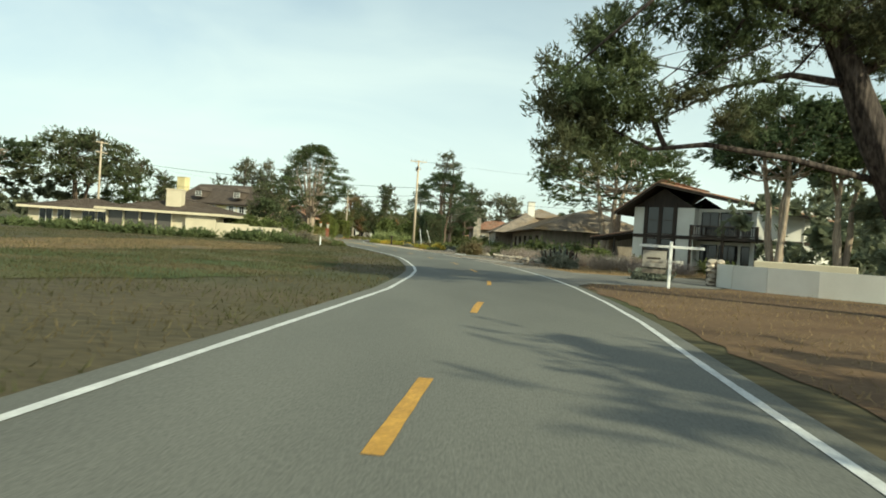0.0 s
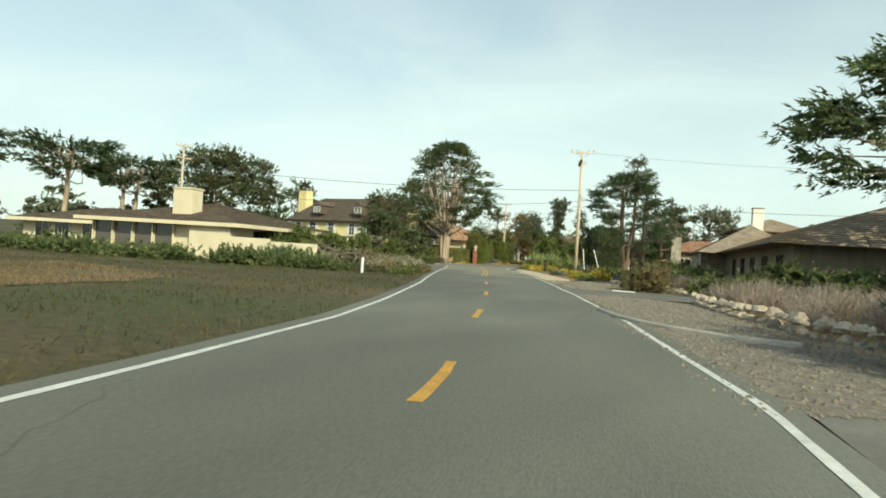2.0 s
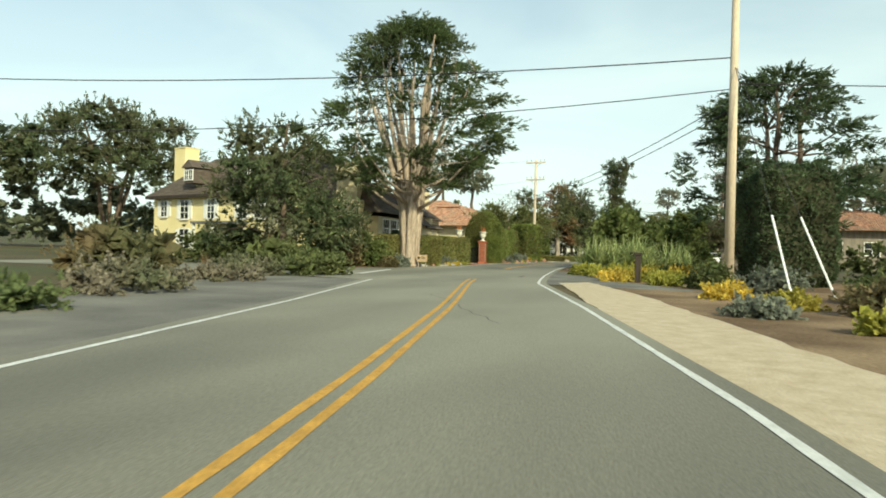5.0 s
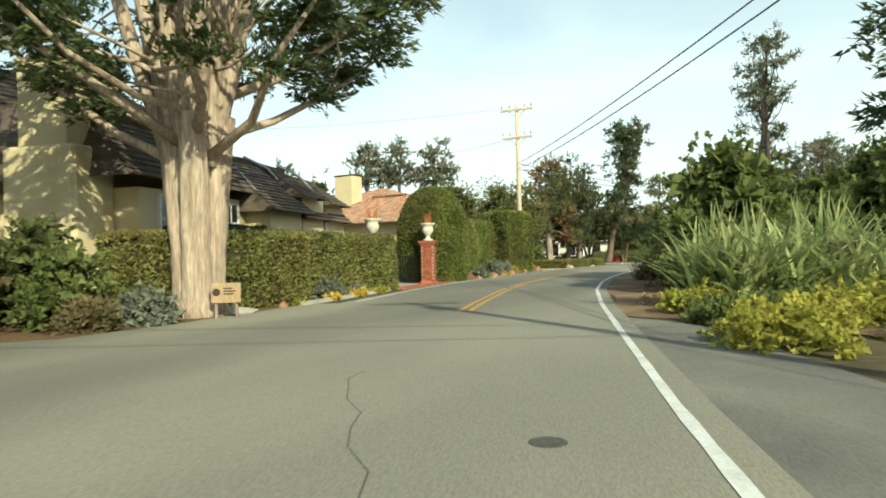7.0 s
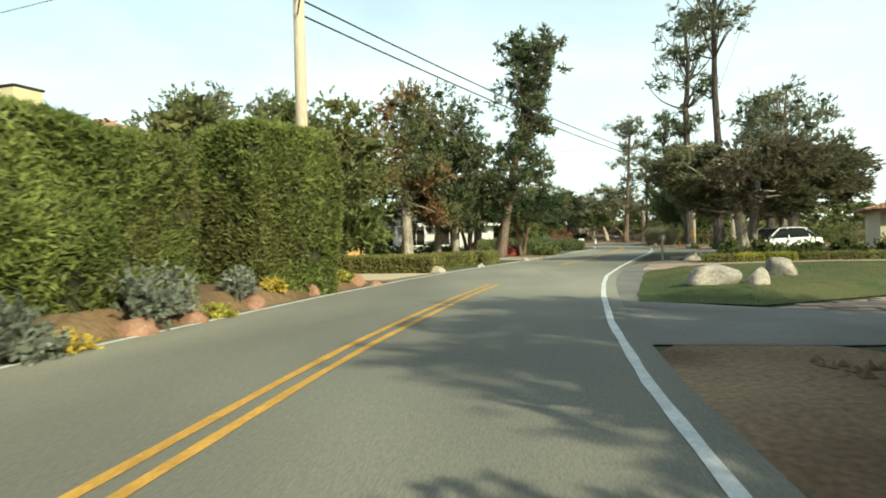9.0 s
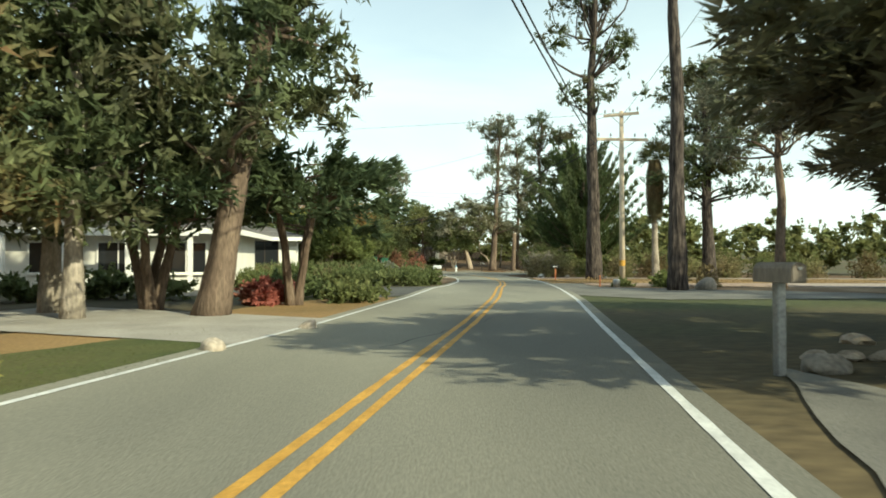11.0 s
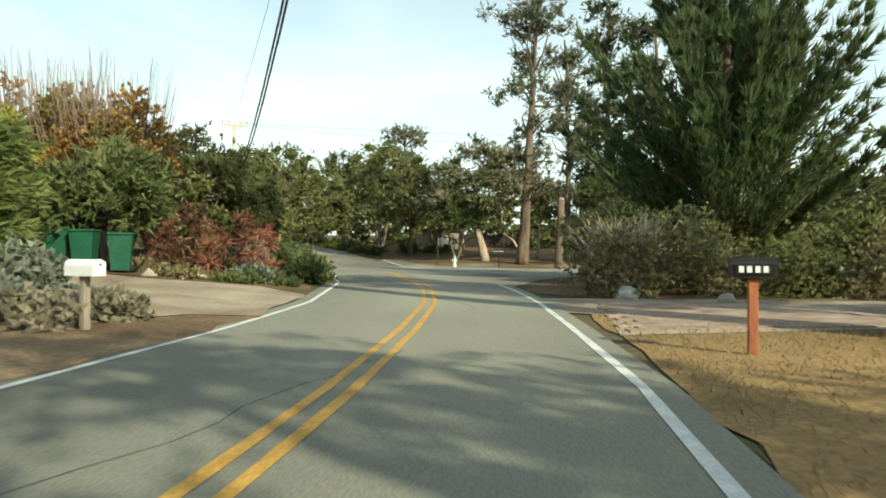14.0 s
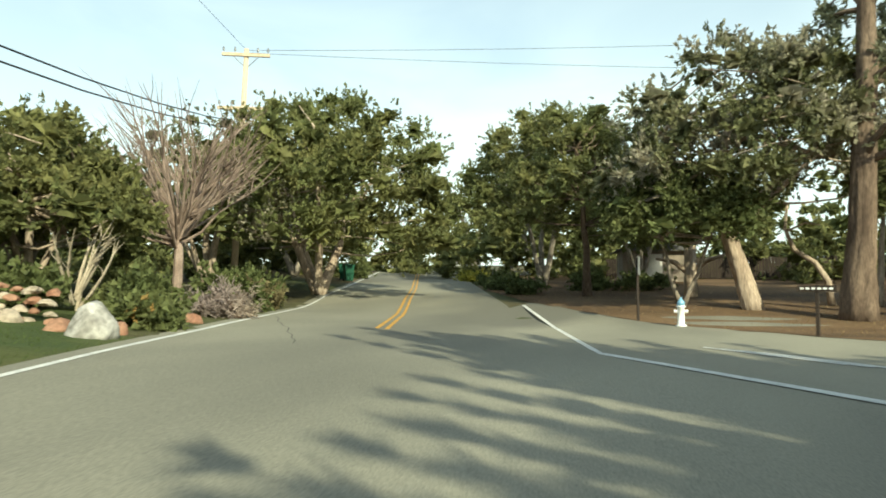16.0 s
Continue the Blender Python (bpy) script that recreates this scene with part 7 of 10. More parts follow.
car(-26.4, 135.4, -30, "pale blue-grey estate car parked in the courtyard", paint_mat("blue_car_paint", (0.16, 0.26, 0.3)), 4.4, 1.75, 1.55)


def dome_topiary(x, y, r, h, seed):
    t = thing("topiary", x, y, "tall dome of clipped cypress beside the gate pillar", "topiary", rz=10)
    rg = np.random.default_rng(seed)

    def body(k):
        bm = bmesh.new()
        bmesh.ops.create_uvsphere(bm, u_segments=28, v_segments=20, radius=1.0)
        for v in bm.verts:
            z = v.co.z
            rad = math.hypot(v.co.x, v.co.y)
            up = 0.5 + 0.5 * z
            wide = 1.0 if up < 0.45 else math.sqrt(max(0.0, 1 - ((up - 0.45) / 0.55) ** 2.3))
            foot = 1.0 - 0.1 * max(0, 0.12 - up) / 0.12
            sc = (wide * foot / max(rad, 1e-4)) if rad > 1e-3 else 0
            q = Vector((v.co.x * sc, v.co.y * sc, up)) if rad > 1e-3 else Vector((0, 0, up))
            n_ = noise.noise(q * 4) * 0.05
            v.co = Vector((q.x * (r + n_) * k, q.y * (r + n_) * 0.85 * k, q.z * h * (1 if k == 1 else 0.98)))
        bmesh.ops.recalc_face_normals(bm, faces=bm.faces)
        return bm
    b, tip, s = surface_leaves(rg, body(1.0), 34000, 0.11, 0.035, 0.1, 0.5)
    part("body", body(0.96), TOPIARY, t)
    quads("foliage", b, tip, s, TOPIARY, t)
    return t


dome_topiary(-22.8, 133.3, 1.68, 4.55, 330)
hedge(-22.4, 138.0, 6.4, 1.5, 3.2, 91, 331, TOPIARY, "tall clipped cypress hedge with a sloping top", 56000, 0.14, 0.12, 0.03, wave=0.2, top=lambda u, v: 1.0 - 0.07 * u)
hedge(-21.55, 144.4, 2.6, 2.2, 3.85, 64, 332, TOPIARY, "tall square block of clipped cypress at the hedge end", 44000, 0.12, 0.12, 0.03, wave=0.12)
t = thing("sign_board", -21.6, 115.0, "tan wooden sign board leaning at the cypress trunk", "sign", rz=24)
board = part("board", boxes((-0.32, 0.32, -0.025, 0.025, 0.34, 0.78), bevel=0.008), SIGN_TAN, t)
part("emblem", lathe([(0.085, 0), (0.085, 0.008), (0.02, 0.01)], 18), DARK_WOOD, board).matrix_local = pose(-0.2, -0.026, 0.58, 90)
for z, w in ((0.66, 0.2), (0.6, 0.26), (0.54, 0.22)):
    part("bar", boxes((-0.05, -0.05 + w, -0.03, -0.025, z - 0.014, z + 0.014)), DARK_WOOD, board)
for u in (-0.22, 0.22):
    part("post", boxes((u - 0.03, u + 0.03, 0.02, 0.07, -0.05, 0.7)), GREY_WOOD, t)
t = thing("kerb_stone", -22.0, 115.9, "broken pale kerb stone at the street edge", "kerb stone", rz=60)
part("slab", rock(0.55, 0.2, 0.12, 6.1), CONCRETE, t)
for i, (x, y, rx, ry, h, leaf) in enumerate(((-26.2, 110.8, 1.4, 1.6, 1.9, SHRUB), (-28.6, 109.6, 1.6, 1.6, 2.2, RUSSET), (-23.4, 112.5, 0.9, 0.9, 1.9, BRIGHT), (-24.6, 111.0, 1.2, 1.0, 2.3, RUSSET), (-27.8, 108.6, 1.3, 0.9, 2.3, RUSSET), (-22.5, 113.5, 0.6, 0.6, 0.75, SAGE), (-24.8, 113.2, 1.2, 1.1, 2.5, SHRUB), (-22.6, 112.2, 0.5, 0.5, 0.7, RUSSET), (-30.8, 109.4, 1.8, 1.6, 2.3, SHRUB), (-33.8, 109.2, 1.8, 1.5, 2.2, SHRUB), (-26.8, 113.8, 1.6, 1.5, 2.1, SHRUB))):
    shrub(x, y, rx, ry, h, 340 + i, leaf, "dense green shrub along the side street", n=30, per=260)
blades(-32.5, 108.0, 70, 0.9, 0.6, 347, STRAW_GRASS, "tuft of rust-brown grass at the kerb", 0.015, "grass_tuft")


def mansard_house():
    t = thing("house", -32.6, 116.5, "cream house with steep dark shingle roofs that sweep down in lobes", "house", rz=4, z=0)
    part("wall", boxes((0, 7, 0, 13.5, 0, 3.3)), PALE_YELLOW, t)
    # stepped, swept roofs along the wall facing the road
    def swept(y0, y1, zb, zt, out, name):
        bm = bmesh.new()
        prof = [(7.0 + out, zb), (6.7 + out * 0.5, zb + (zt - zb) * 0.3), (6.2, zb + (zt - zb) * 0.7), (4.6, zt), (0.8, zt), (-0.6, zb + (zt - zb) * 0.5), (-0.8, zb)]
        e = [[bm.verts.new((px, yy + dy * (1 if yy == y0 else -1), pz)) for (px, pz), dy in zip(prof, (0, 0.15, 0.5, 0.95, 0.95, 0.4, 0))] for yy in (y0, y1)]
        for i in range(len(prof) - 1):
            bm.faces.new((e[0][i], e[1][i], e[1][i + 1], e[0][i + 1]))
        bm.faces.new(e[0][::-1])
        bm.faces.new(e[1])
        r = part(name, bm, SHINGLE, t)
        cs = bmesh.new()
        for i in range(3):
            (xa, za), (xb, zb_) = prof[i], prof[i + 1]
            da, db = (0, 0.15, 0.5, 0.95)[i], (0, 0.15, 0.5, 0.95)[i + 1]
            courses(cs, (xa, y0 + da, za), (xa, y1 - da, za), (xb, y1 - db, zb_), (xb, y0 + db, zb_), 0.2, 0.035, i)
        part("shingle_course", cs, SHINGLE, r)
    swept(-1.0, 5.8, 3.5, 5.8, 0.5, "roof")
    swept(5.0, 8.4, 2.9, 5.6, 1.4, "roof")
    swept(8.5, 11.1, 2.8, 5.3, 0.9, "roof")
    swept(11.2, 13.7, 2.8, 5.1, 0.8, "roof")
    swept(8.0, 10.2, 3.6, 5.45, 1.1, "dormer_roof")
    swept(11.0, 13.1, 3.5, 5.2, 0.95, "dormer_roof")
    part("bay_wall", boxes((6.9, 7.95, 5.5, 7.9, 0, 3.1)), PALE_YELLOW, t)
    part("bay_wall", boxes((6.9, 7.6, 8.8, 10.8, 0, 3.8)), PALE_YELLOW, t)
    part("bay_wall", boxes((6.9, 7.45, 11.4, 13.4, 0, 3.7)), PALE_YELLOW, t)
    for u in (1.4, 2.9, 4.3):
        win(t, u, 7.03, 2.5, 1.15, 1.2, "right", 3, 2)
    win(t, 7.2, 8.82, 2.7, 0.5, 0.9, "front", 2, 2)
    win(t, 7.2, 11.42, 2.7, 0.4, 0.9, "front", 2, 2)
    for y in (5.4, 8.3, 11.1):
        part("valley_flashing", rod([(7.5, y, 3.6), (6.4, y, 4.8), (5.4, y, 5.3)], 0.05, 5), GREY_METAL, t)
    chimney(t, 5.2, -0.7, 1.5, 1.2, 0, 6.5, PALE_YELLOW)
    part("chimney_shoulder", boxes((4.1, 6.3, -1.5, 0.0, 0, 4.3), bevel=0.1), PALE_YELLOW, t)
    return t


mansard_house()
hedge(-24.75, 119.6, 4.6, 0.7, 2.3, 92, 348, DARK_CYPRESS, "dark round bush below the windows", 9000, 0.2, 0.12, 0.04)
t = thing("house", -39.5, 152.0, "cream villa with hipped clay tile roofs and a pale yellow chimney", "house", rz=-12, z=0)
part("wall", boxes((-1, 11, 0, 9, 0, 3.9), (-5, 5, 6, 15, 0, 5.6)), PALE_YELLOW, t)
hip_roof(t, -2, 12, -1, 10, 3.8, 2.4, TILE, "tile")
hip_roof(t, -6, 6, 5, 16, 5.6, 2.0, TILE, "tile", name="upper_roof")
chimney(t, -0.5, 6.0, 1.9, 1.5, 5, 8.5, PALE_YELLOW, DARK_WOOD)
for u in (1.0, 2.6):
    win(t, u, 5.98, 4.7, 0.8, 0.8, "front", 2, 2, DARK_WOOD, sill=False)
hedge(-30.5, 140.0, 11, 1.0, 2.1, 20, 349, TOPIARY, "clipped hedge at the back of the courtyard", 12000, 0.1, 0.12, 0.05)
shrub(-28.0, 136.8, 0.7, 0.7, 1.2, 350, YELLOWGREEN, "round yellow-green bush in the courtyard", n=16)
utility_pole(-20.7, 144.6, 10.6, "pale wooden utility pole with two crossarms by the hedge", [(10.3, 1.05, -8), (8.55, 1.0, -8)], 0.16)
for i, off in enumerate((0.0, 0.35)):
    cable((-20.7, 144.5, 6.9 - off), (-2.2, 190.8, 7.5 - off), 0.5, "black overhead cable along the road", 0.022)
cable((-20.7, 144.5, 8.5), (-46, 150, 8.0), 0.6, "thin service wire across the gardens", 0.01)
cable((-21.6, 144.4, 10.4), (-60, 141, 12), 0.9, "thin service wire across the gardens", 0.01)

# trees beyond the hedge, left
oak(-27.2, 152.5, 7.2, 3.8, 360, OAK, GREY_BARK, 0.2, 80, "dense olive-green tree behind the clipped hedge", per=230, size=0.95)
oak(-22.9, 153.4, 7.5, 2.5, 361, OAK, GREY_BARK, 0.3, 80, "dense dark evergreen tree behind the hedge block", per=260, size=0.7)
pine(-22.6, 169.6, 12.0, 2.7, 362, RUSTY, GREY_BARK, 0.2, 75, "half-dead cypress with rusty brown boughs", size=0.85, per=240, r0=0.32, core=0.45)
pine(-19.9, 171.6, 10.2, 2.6, 363, PINE, GREY_BARK, 0.2, 60, "dark green pine in a roadside group", size=0.85, per=240, r0=0.2, core=0.45)
pine(-21.3, 173.6, 11.5, 2.8, 364, PINE, GREY_BARK, 0.2, 60, "dark green pine in a roadside group", size=0.85, per=240, r0=0.22, core=0.45)
tall_pine(-17.2, 172.4, 13.6, 365, [(0.3, 1.6, 5), (0.4, 1.9, 8), (0.5, 1.7, 8), (0.6, 1.7, 8), (0.7, 1.3, 6), (0.8, 1.2, 6), (0.9, 1.5, 8), (0.97, 1.3, 7)], "leaning old pine with ragged dark clumps", PINE, BARK, 0.34, (2.4, 0.0), 260, 0.75)
cypress(-19.2, 174.5, 4.2, 3.8, 366, DARK_CYPRESS, BARK, 0.5, 60, "low spreading cypress under the pines", 4, 0.4, 0.25, per=170)
cypress(-15.8, 176.2, 4.0, 3.2, 367, DARK_CYPRESS, BARK, 0.45, 50, "low spreading cypress under the pines", 4, 0.4, 0.25, per=170)
oak(-32.5, 184.5, 11.6, 4.5, 368, BROWN_CYPRESS, GREY_BARK, 0.35, 60, "thin grey leafless-looking tree behind the house", per=90, core=0.0)
pine(-22.7, 158.2, 3.9, 1.0, 369, BRIGHT, GREY_BARK, 0.3, 26, "small round citrus tree before the house", size=0.42, per=240, r0=0.06, name="citrus_tree")
for i, (x, y, rx, ry, h) in enumerate(((-25.6, 162.7, 1.2, 1.0, 3.9), (-27.4, 163.4, 1.2, 1.0, 3.4), (-27.8, 165.0, 1.2, 1.0, 2.6), (-25.6, 163.4, 0.9, 0.8, 2.0), (-29.8, 164.6, 1.1, 0.9, 2.2), (-27.2, 162.0, 0.8, 0.7, 0.9))):
    shrub(x, y, rx, ry, h, 370 + i, SHRUB, "climbing green shrub against the ochre wall", n=26, per=240)
t = thing("house", -26.3, 167.0, "ochre stucco house with a clay tile roof", "house", rz=20, z=0)
part("wall", boxes((-9, 0.2, 0, 9, 0, 4.0), (0.2, 1.5, -1.2, 1.2, 0, 2.2)), ORANGE_STUCCO, t)
hip_roof(t, -9.8, 1.4, -0.9, 9.9, 4.0, 2.0, TILE, "tile")
for u in (-7.2, -4.6, -1.6):
    win(t, u, -0.02, 1.6, 1.3, 1.5, "front", 2, 2, DARK_WOOD)
t = thing("house", -27, 187.5, "long low white ranch house behind the trees", "house", rz=0, z=0)
part("wall", boxes((-8, 6.5, 0, 8, 0, 2.7)), WHITE_STUCCO, t)
hip_roof(t, -8.8, 7.3, -0.9, 8.9, 2.7, 1.5, GREY_ROOF, fascia=WHITE_TRIM)
for u in range(5):
    win(t, -6.6 + u * 2.9, -0.02, 1.45, 1.7, 1.3, "front", 2, 1, WHITE_TRIM)
part("porch_beam", boxes((-2, 6, -2.0, -1.8, 2.35, 2.6)), WHITE_TRIM, t)
for u in range(4):
    part("porch_post", boxes((-1.9 + u * 2.5, -1.72 + u * 2.5, -2.0, -1.8, 0, 2.4)), WHITE_TRIM, t)
for sx, x, y, rz, h in ((3.2, -20.6, 154.7, -4, 0.62), (1.0, -19.35, 155.6, 80, 0.62), (4.6, -18.9, 160.0, 62, 0.6), (2.0, -17.55, 162.3, 72, 0.6), (5.0, -21.8, 157.4, 20, 0.6)):
    hedge(x, y, sx, 0.75, h, rz, int(400 + sx * 7), HEDGE, "low clipped box hedge beside the drive", int(3000 * sx), 0.06, 0.08, 0.03, name="box_hedge", wave=0.02)
for i, (x, y, r) in enumerate(((-18.85, 154.4, 0.33), (-17.5, 158.6, 0.24), (-15.6, 166.0, 0.25), (-14.6, 169.0, 0.22))):
    boulder(x, y, r, r * 0.8, r * 0.95, 20 + i, STONE, "round pale boulder on the road edge", i * 70, "pale boulders on the drive edge")
t = thing("barrel_planter", -29.5, 164.0, "half barrel planter with orange flowers", "planter")
part("barrel", lathe([(0.34, 0), (0.42, 0.3), (0.4, 0.6), (0.34, 0.6), (0.34, 0.5)], 16), GREY_WOOD, t, smooth=True)
shrub(-29.5, 164.0, 0.45, 0.45, 0.5, 376, AUTUMN, "orange flowers in the barrel planter", n=10, per=120, z=0.52, name="planter_flowers", category="flowers")
for i, (x, y, rx, ry, h, leaf) in enumerate(((-14.2, 178.5, 1.2, 2.0, 0.8, SHRUB), (-16.4, 181.0, 1.6, 2.0, 0.9, JUNIPER), (-16.6, 176.6, 0.9, 0.9, 0.8, ALOE), (-22.0, 180, 2.6, 2, 1.2, SHRUB), (-25.5, 178.5, 2.2, 1.6, 1.1, SHRUB))):
    shrub(x, y, rx, ry, h, 380 + i, leaf, "low dark shrub at the road bend", n=26, per=220)
for i, (x, y, h, sp, kind) in enumerate(((-60, 187, 15, 8, 0), (-52, 176, 12, 6, 0), (-66.6, 227, 24, 5, 1), (-58, 222, 23, 3.5, 1), (-50.5, 220, 22.5, 4, 1))):
    pine(x, y, h, sp, 390 + i, GREY_PINE if kind else PINE, BARK, 0.6 if kind else 0.2, 30, "distant pine above the gardens", size=sp * 0.32, per=160, ls=2.2)

# ---- second stretch, right side ----
for i, (x, y, rx, ry, h, leaf) in enumerate(((-8.6, 105.4, 1.1, 1.5, 0.62, GOLD), (-7.9, 108.6, 1.4, 1.5, 0.6, GOLD), (-10.9, 112.2, 1.1, 1.9, 0.6, YELLOWGREEN), (-11.2, 114.8, 0.95, 1.3, 0.55, BRIGHT), (-8.2, 112.0, 1.6, 1.8, 0.7, YELLOWGREEN), (-6.6, 105.5, 1.4, 1.4, 0.6, YELLOWGREEN), (-11.8, 116.6, 0.8, 1.0, 0.6, YELLOWGREEN), (-9.4, 114.6, 1.2, 1.0, 0.65, YELLOWGREEN), (-7.4, 114.8, 1.3, 1.0, 0.7, GOLD), (-5.4, 114.4, 1.3, 1.0, 0.7, YELLOWGREEN), (-5.4, 110, 1.8, 1.6, 0.8, GOLD), (-9.6, 116.2, 1.2, 1.4, 0.6, BRIGHT))):
    shrub(x, y, rx, ry, h, 410 + i, leaf, "mound of yellow-green flowering ground cover", n=32, per=320, length=0.09, width=0.028, name="groundcover_mound", group="ground cover mounds by the drive")
for i, (x, y, n, h, sp) in enumerate(((-10.7, 118.0, 420, 2.8, 2.4), (-8.8, 119.0, 380, 3.0, 2.5), (-6.6, 120.6, 200, 2.6, 2.0))):
    blades(x, y, n, h, sp, 420 + i, FLAX, "large New Zealand flax clump with arching striped blades", 0.06, base_r=0.9, group="flax clumps by the road")
for i, (x, y, rx, ry, h) in enumerate(((-10.4, 123.8, 2.5, 2.4, 4.5), (-10.2, 127.0, 2.7, 2.6, 4.9), (-10.0, 130.6, 2.5, 2.4, 4.7), (-10.2, 134.4, 2.3, 2.4, 4.0), (-6.4, 125.5, 2.8, 3.4, 5.0), (-6.6, 131.5, 2.8, 3.4, 4.4))):
    shrub(x, y, rx, ry, h, 430 + i, BRIGHT, "great rounded pittosporum bush beside the road", n=80, per=430, length=0.15, width=0.05, group="rounded bushes beside the road", size=0.8, core=0.9)
t = thing("timber_post", -7.9, 104.9, "thick dark wooden post among the ground cover", "post")
part("post", boxes((-0.12, 0.12, -0.12, 0.12, -0.1, 1.15), bevel=0.02), DARK_WOOD, t)
part("post_cap", boxes((-0.16, 0.16, -0.16, 0.16, 1.15, 1.27), bevel=0.02), DARK_WOOD, t)
t = thing("board_fence", -3.6, 126.5, "weathered grey board fence behind the flax", "fence", rz=-25)
for k in range(22):
    part("board", boxes((k * 0.15, k * 0.15 + 0.135, -0.015, 0.015, 0.05, 1.55 + 0.03 * math.sin(k * 1.7))), GREY_WOOD, t)
part("rail", boxes((0, 3.3, 0.015, 0.06, 0.4, 0.5), (0, 3.3, 0.015, 0.06, 1.2, 1.3)), GREY_WOOD, t)
cypress(-0.2, 124.5, 13.8, 6.4, 440, DARK_CYPRESS, BARK, 0.2, 150, "large dark spreading cypress behind the flax", 3, 0.26, 0.5, per=190, r0=0.3, size=0.95, outline=([0, 0.25, 0.55, 0.8, 1], [0.9, 1, 0.85, 0.62, 0.3]))
shrub(-12.7, 131.9, 0.75, 1.0, 1.1, 441, RUSSET, "brown-green feathery bush on the shoulder", n=26, per=300, length=0.2, width=0.014, name="bush", up=1.0)
tall_pine(-0.3, 185.5, 25.0, 443, [(0.72, 3.0, 8), (0.85, 3.2, 9), (0.96, 2.4, 8)], "thick straight old pine behind the umbrella cypress", GREY_PINE, DARK_BARK, 0.36, (0, 0), 240, 1.1)
pine(5.6, 187.4, 14.2, 4.4, 444, GREY_PINE, BARK, 0.5, 46, "round-headed pine above the umbrella cypress", size=1.0, per=240, r0=0.24, core=0.45)
pebbles("shoulder_stones", inside_poly([(-13.0, 118), (-12.9, 136), (-11.6, 136), (-11.2, 126), (-9.8, 118)]), (-14, -9, 117, 137), 2600, 0.06, SOIL, "clods and small stones on the dirt shoulder", 444)
for i, (x, y, r, ry, h, turn) in enumerate(((-11.8, 143.7, 0.62, 0.42, 0.46, 20), (-10.9, 143.6, 0.34, 0.28, 0.4, 80), (-9.5, 146.4, 0.42, 0.36, 0.62, 140))):
    boulder(x, y, r, ry, h, 31 + i, GREY_STONE, "grey-tan broken boulder lying on the lawn", turn, "boulders on the lawn", lawn_rise(x, y))
pav = patch("paver_drive", [(-11.5, 153.9), (-10.4, 158.6), (-2, 160.2), (2, 159), (2, 155.4), (-5, 155.6), (-9.4, 155)], MORTAR, 0.012, "drive of pinkish pavers beside the lawn", 0.03)
bm = boxes((-0.235, 0.235, -0.155, 0.155, -0.02, 0.02), bevel=0.006)
me = bpy.data.meshes.new("paver")
bm.to_mesh(me)
bm.free()
me.materials.append(PAVER)
inside = inside_poly([(-11.3, 154.1), (-10.3, 158.4), (-2, 159.8), (-2, 155.8), (-5, 155.8), (-9.4, 155.2)])
for i in range(20):
    for j in range(20):
        x, y = -11.4 + i * 0.48 + (0.24 if j % 2 else 0), 154.2 + j * 0.32
        if inside(x, y) and inside(x + 0.2, y + 0.1):
            ob = new("paver", me)
            ob.parent = pav
            ob.matrix_local = pose(x, y, 0.016)
pav2 = patch("paver_path", [(-11.6, 140.8), (-9.6, 142.0), (-4, 145.4), (2, 147), (3, 142), (-6, 138.6)], MORTAR, 0.016, "path of pinkish pavers along the lawn", 0.03)
inside = inside_poly([(-11.4, 140.9), (-9.6, 141.8), (-4, 145.2), (-1, 146), (-1, 141.5), (-6, 138.9)])
for i in range(24):
    for j in range(24):
        x, y = -11.6 + i * 0.48 + (0.24 if j % 2 else 0), 138.8 + j * 0.32
        if inside(x, y) and inside(x + 0.2, y + 0.1):
            ob = new("paver", me)
            ob.parent = pav2
            ob.matrix_local = pose(x, y, 0.024)
post_box(-8.95, 163.4, 8, "grey letterbox with a shelf on a pale post", GREY_WOOD, GREY_METAL, 1.2, long=0.6)
stone_row("stone_wall", [(-7.9, 164.6), (-6.6, 164.2), (-5.2, 163.6), (-3.6, 163.4)], 0.4, 2, "low dry wall of pale stones at the drive", 13)
boulder(-7.6, 162.9, 0.55, 0.35, 0.5, 34, GREY_STONE, "flat pale boulder by the stone wall", 30)
boulder(-8.3, 163.6, 0.3, 0.25, 0.3, 35, GREY_STONE, "small pale boulder by the stone wall", 30)
boulder(-6.2, 161.6, 0.22, 0.2, 0.25, 36, STONE, "small pale boulder beside clipped bushes", 30)
cypress(-5.3, 162.3, 5.2, 4.4, 450, BROWN_CYPRESS, GREY_BARK, 0.4, 170, "umbrella-shaped windswept cypress with a forked trunk", 2, 0.5, 0.15, per=230, size=0.62, r0=0.3, ls=0.8, outline=([0, 0.3, 0.6, 0.85, 1], [0.35, 0.85, 1, 0.8, 0.45]))
cypress(-1.6, 167.5, 5.5, 4.3, 451, BROWN_CYPRESS, GREY_BARK, 0.4, 130, "umbrella-shaped windswept cypress behind another", 2, 0.5, 0.15, per=220, size=0.66, r0=0.28, ls=0.8, outline=([0, 0.3, 0.6, 0.85, 1], [0.4, 0.85, 1, 0.8, 0.45]))
car(-2.6, 166.4, 205, "white estate car parked under the cypress", paint_mat("white_car_paint", (0.7, 0.71, 0.72), 0.0), 4.7, 1.85, 1.5)
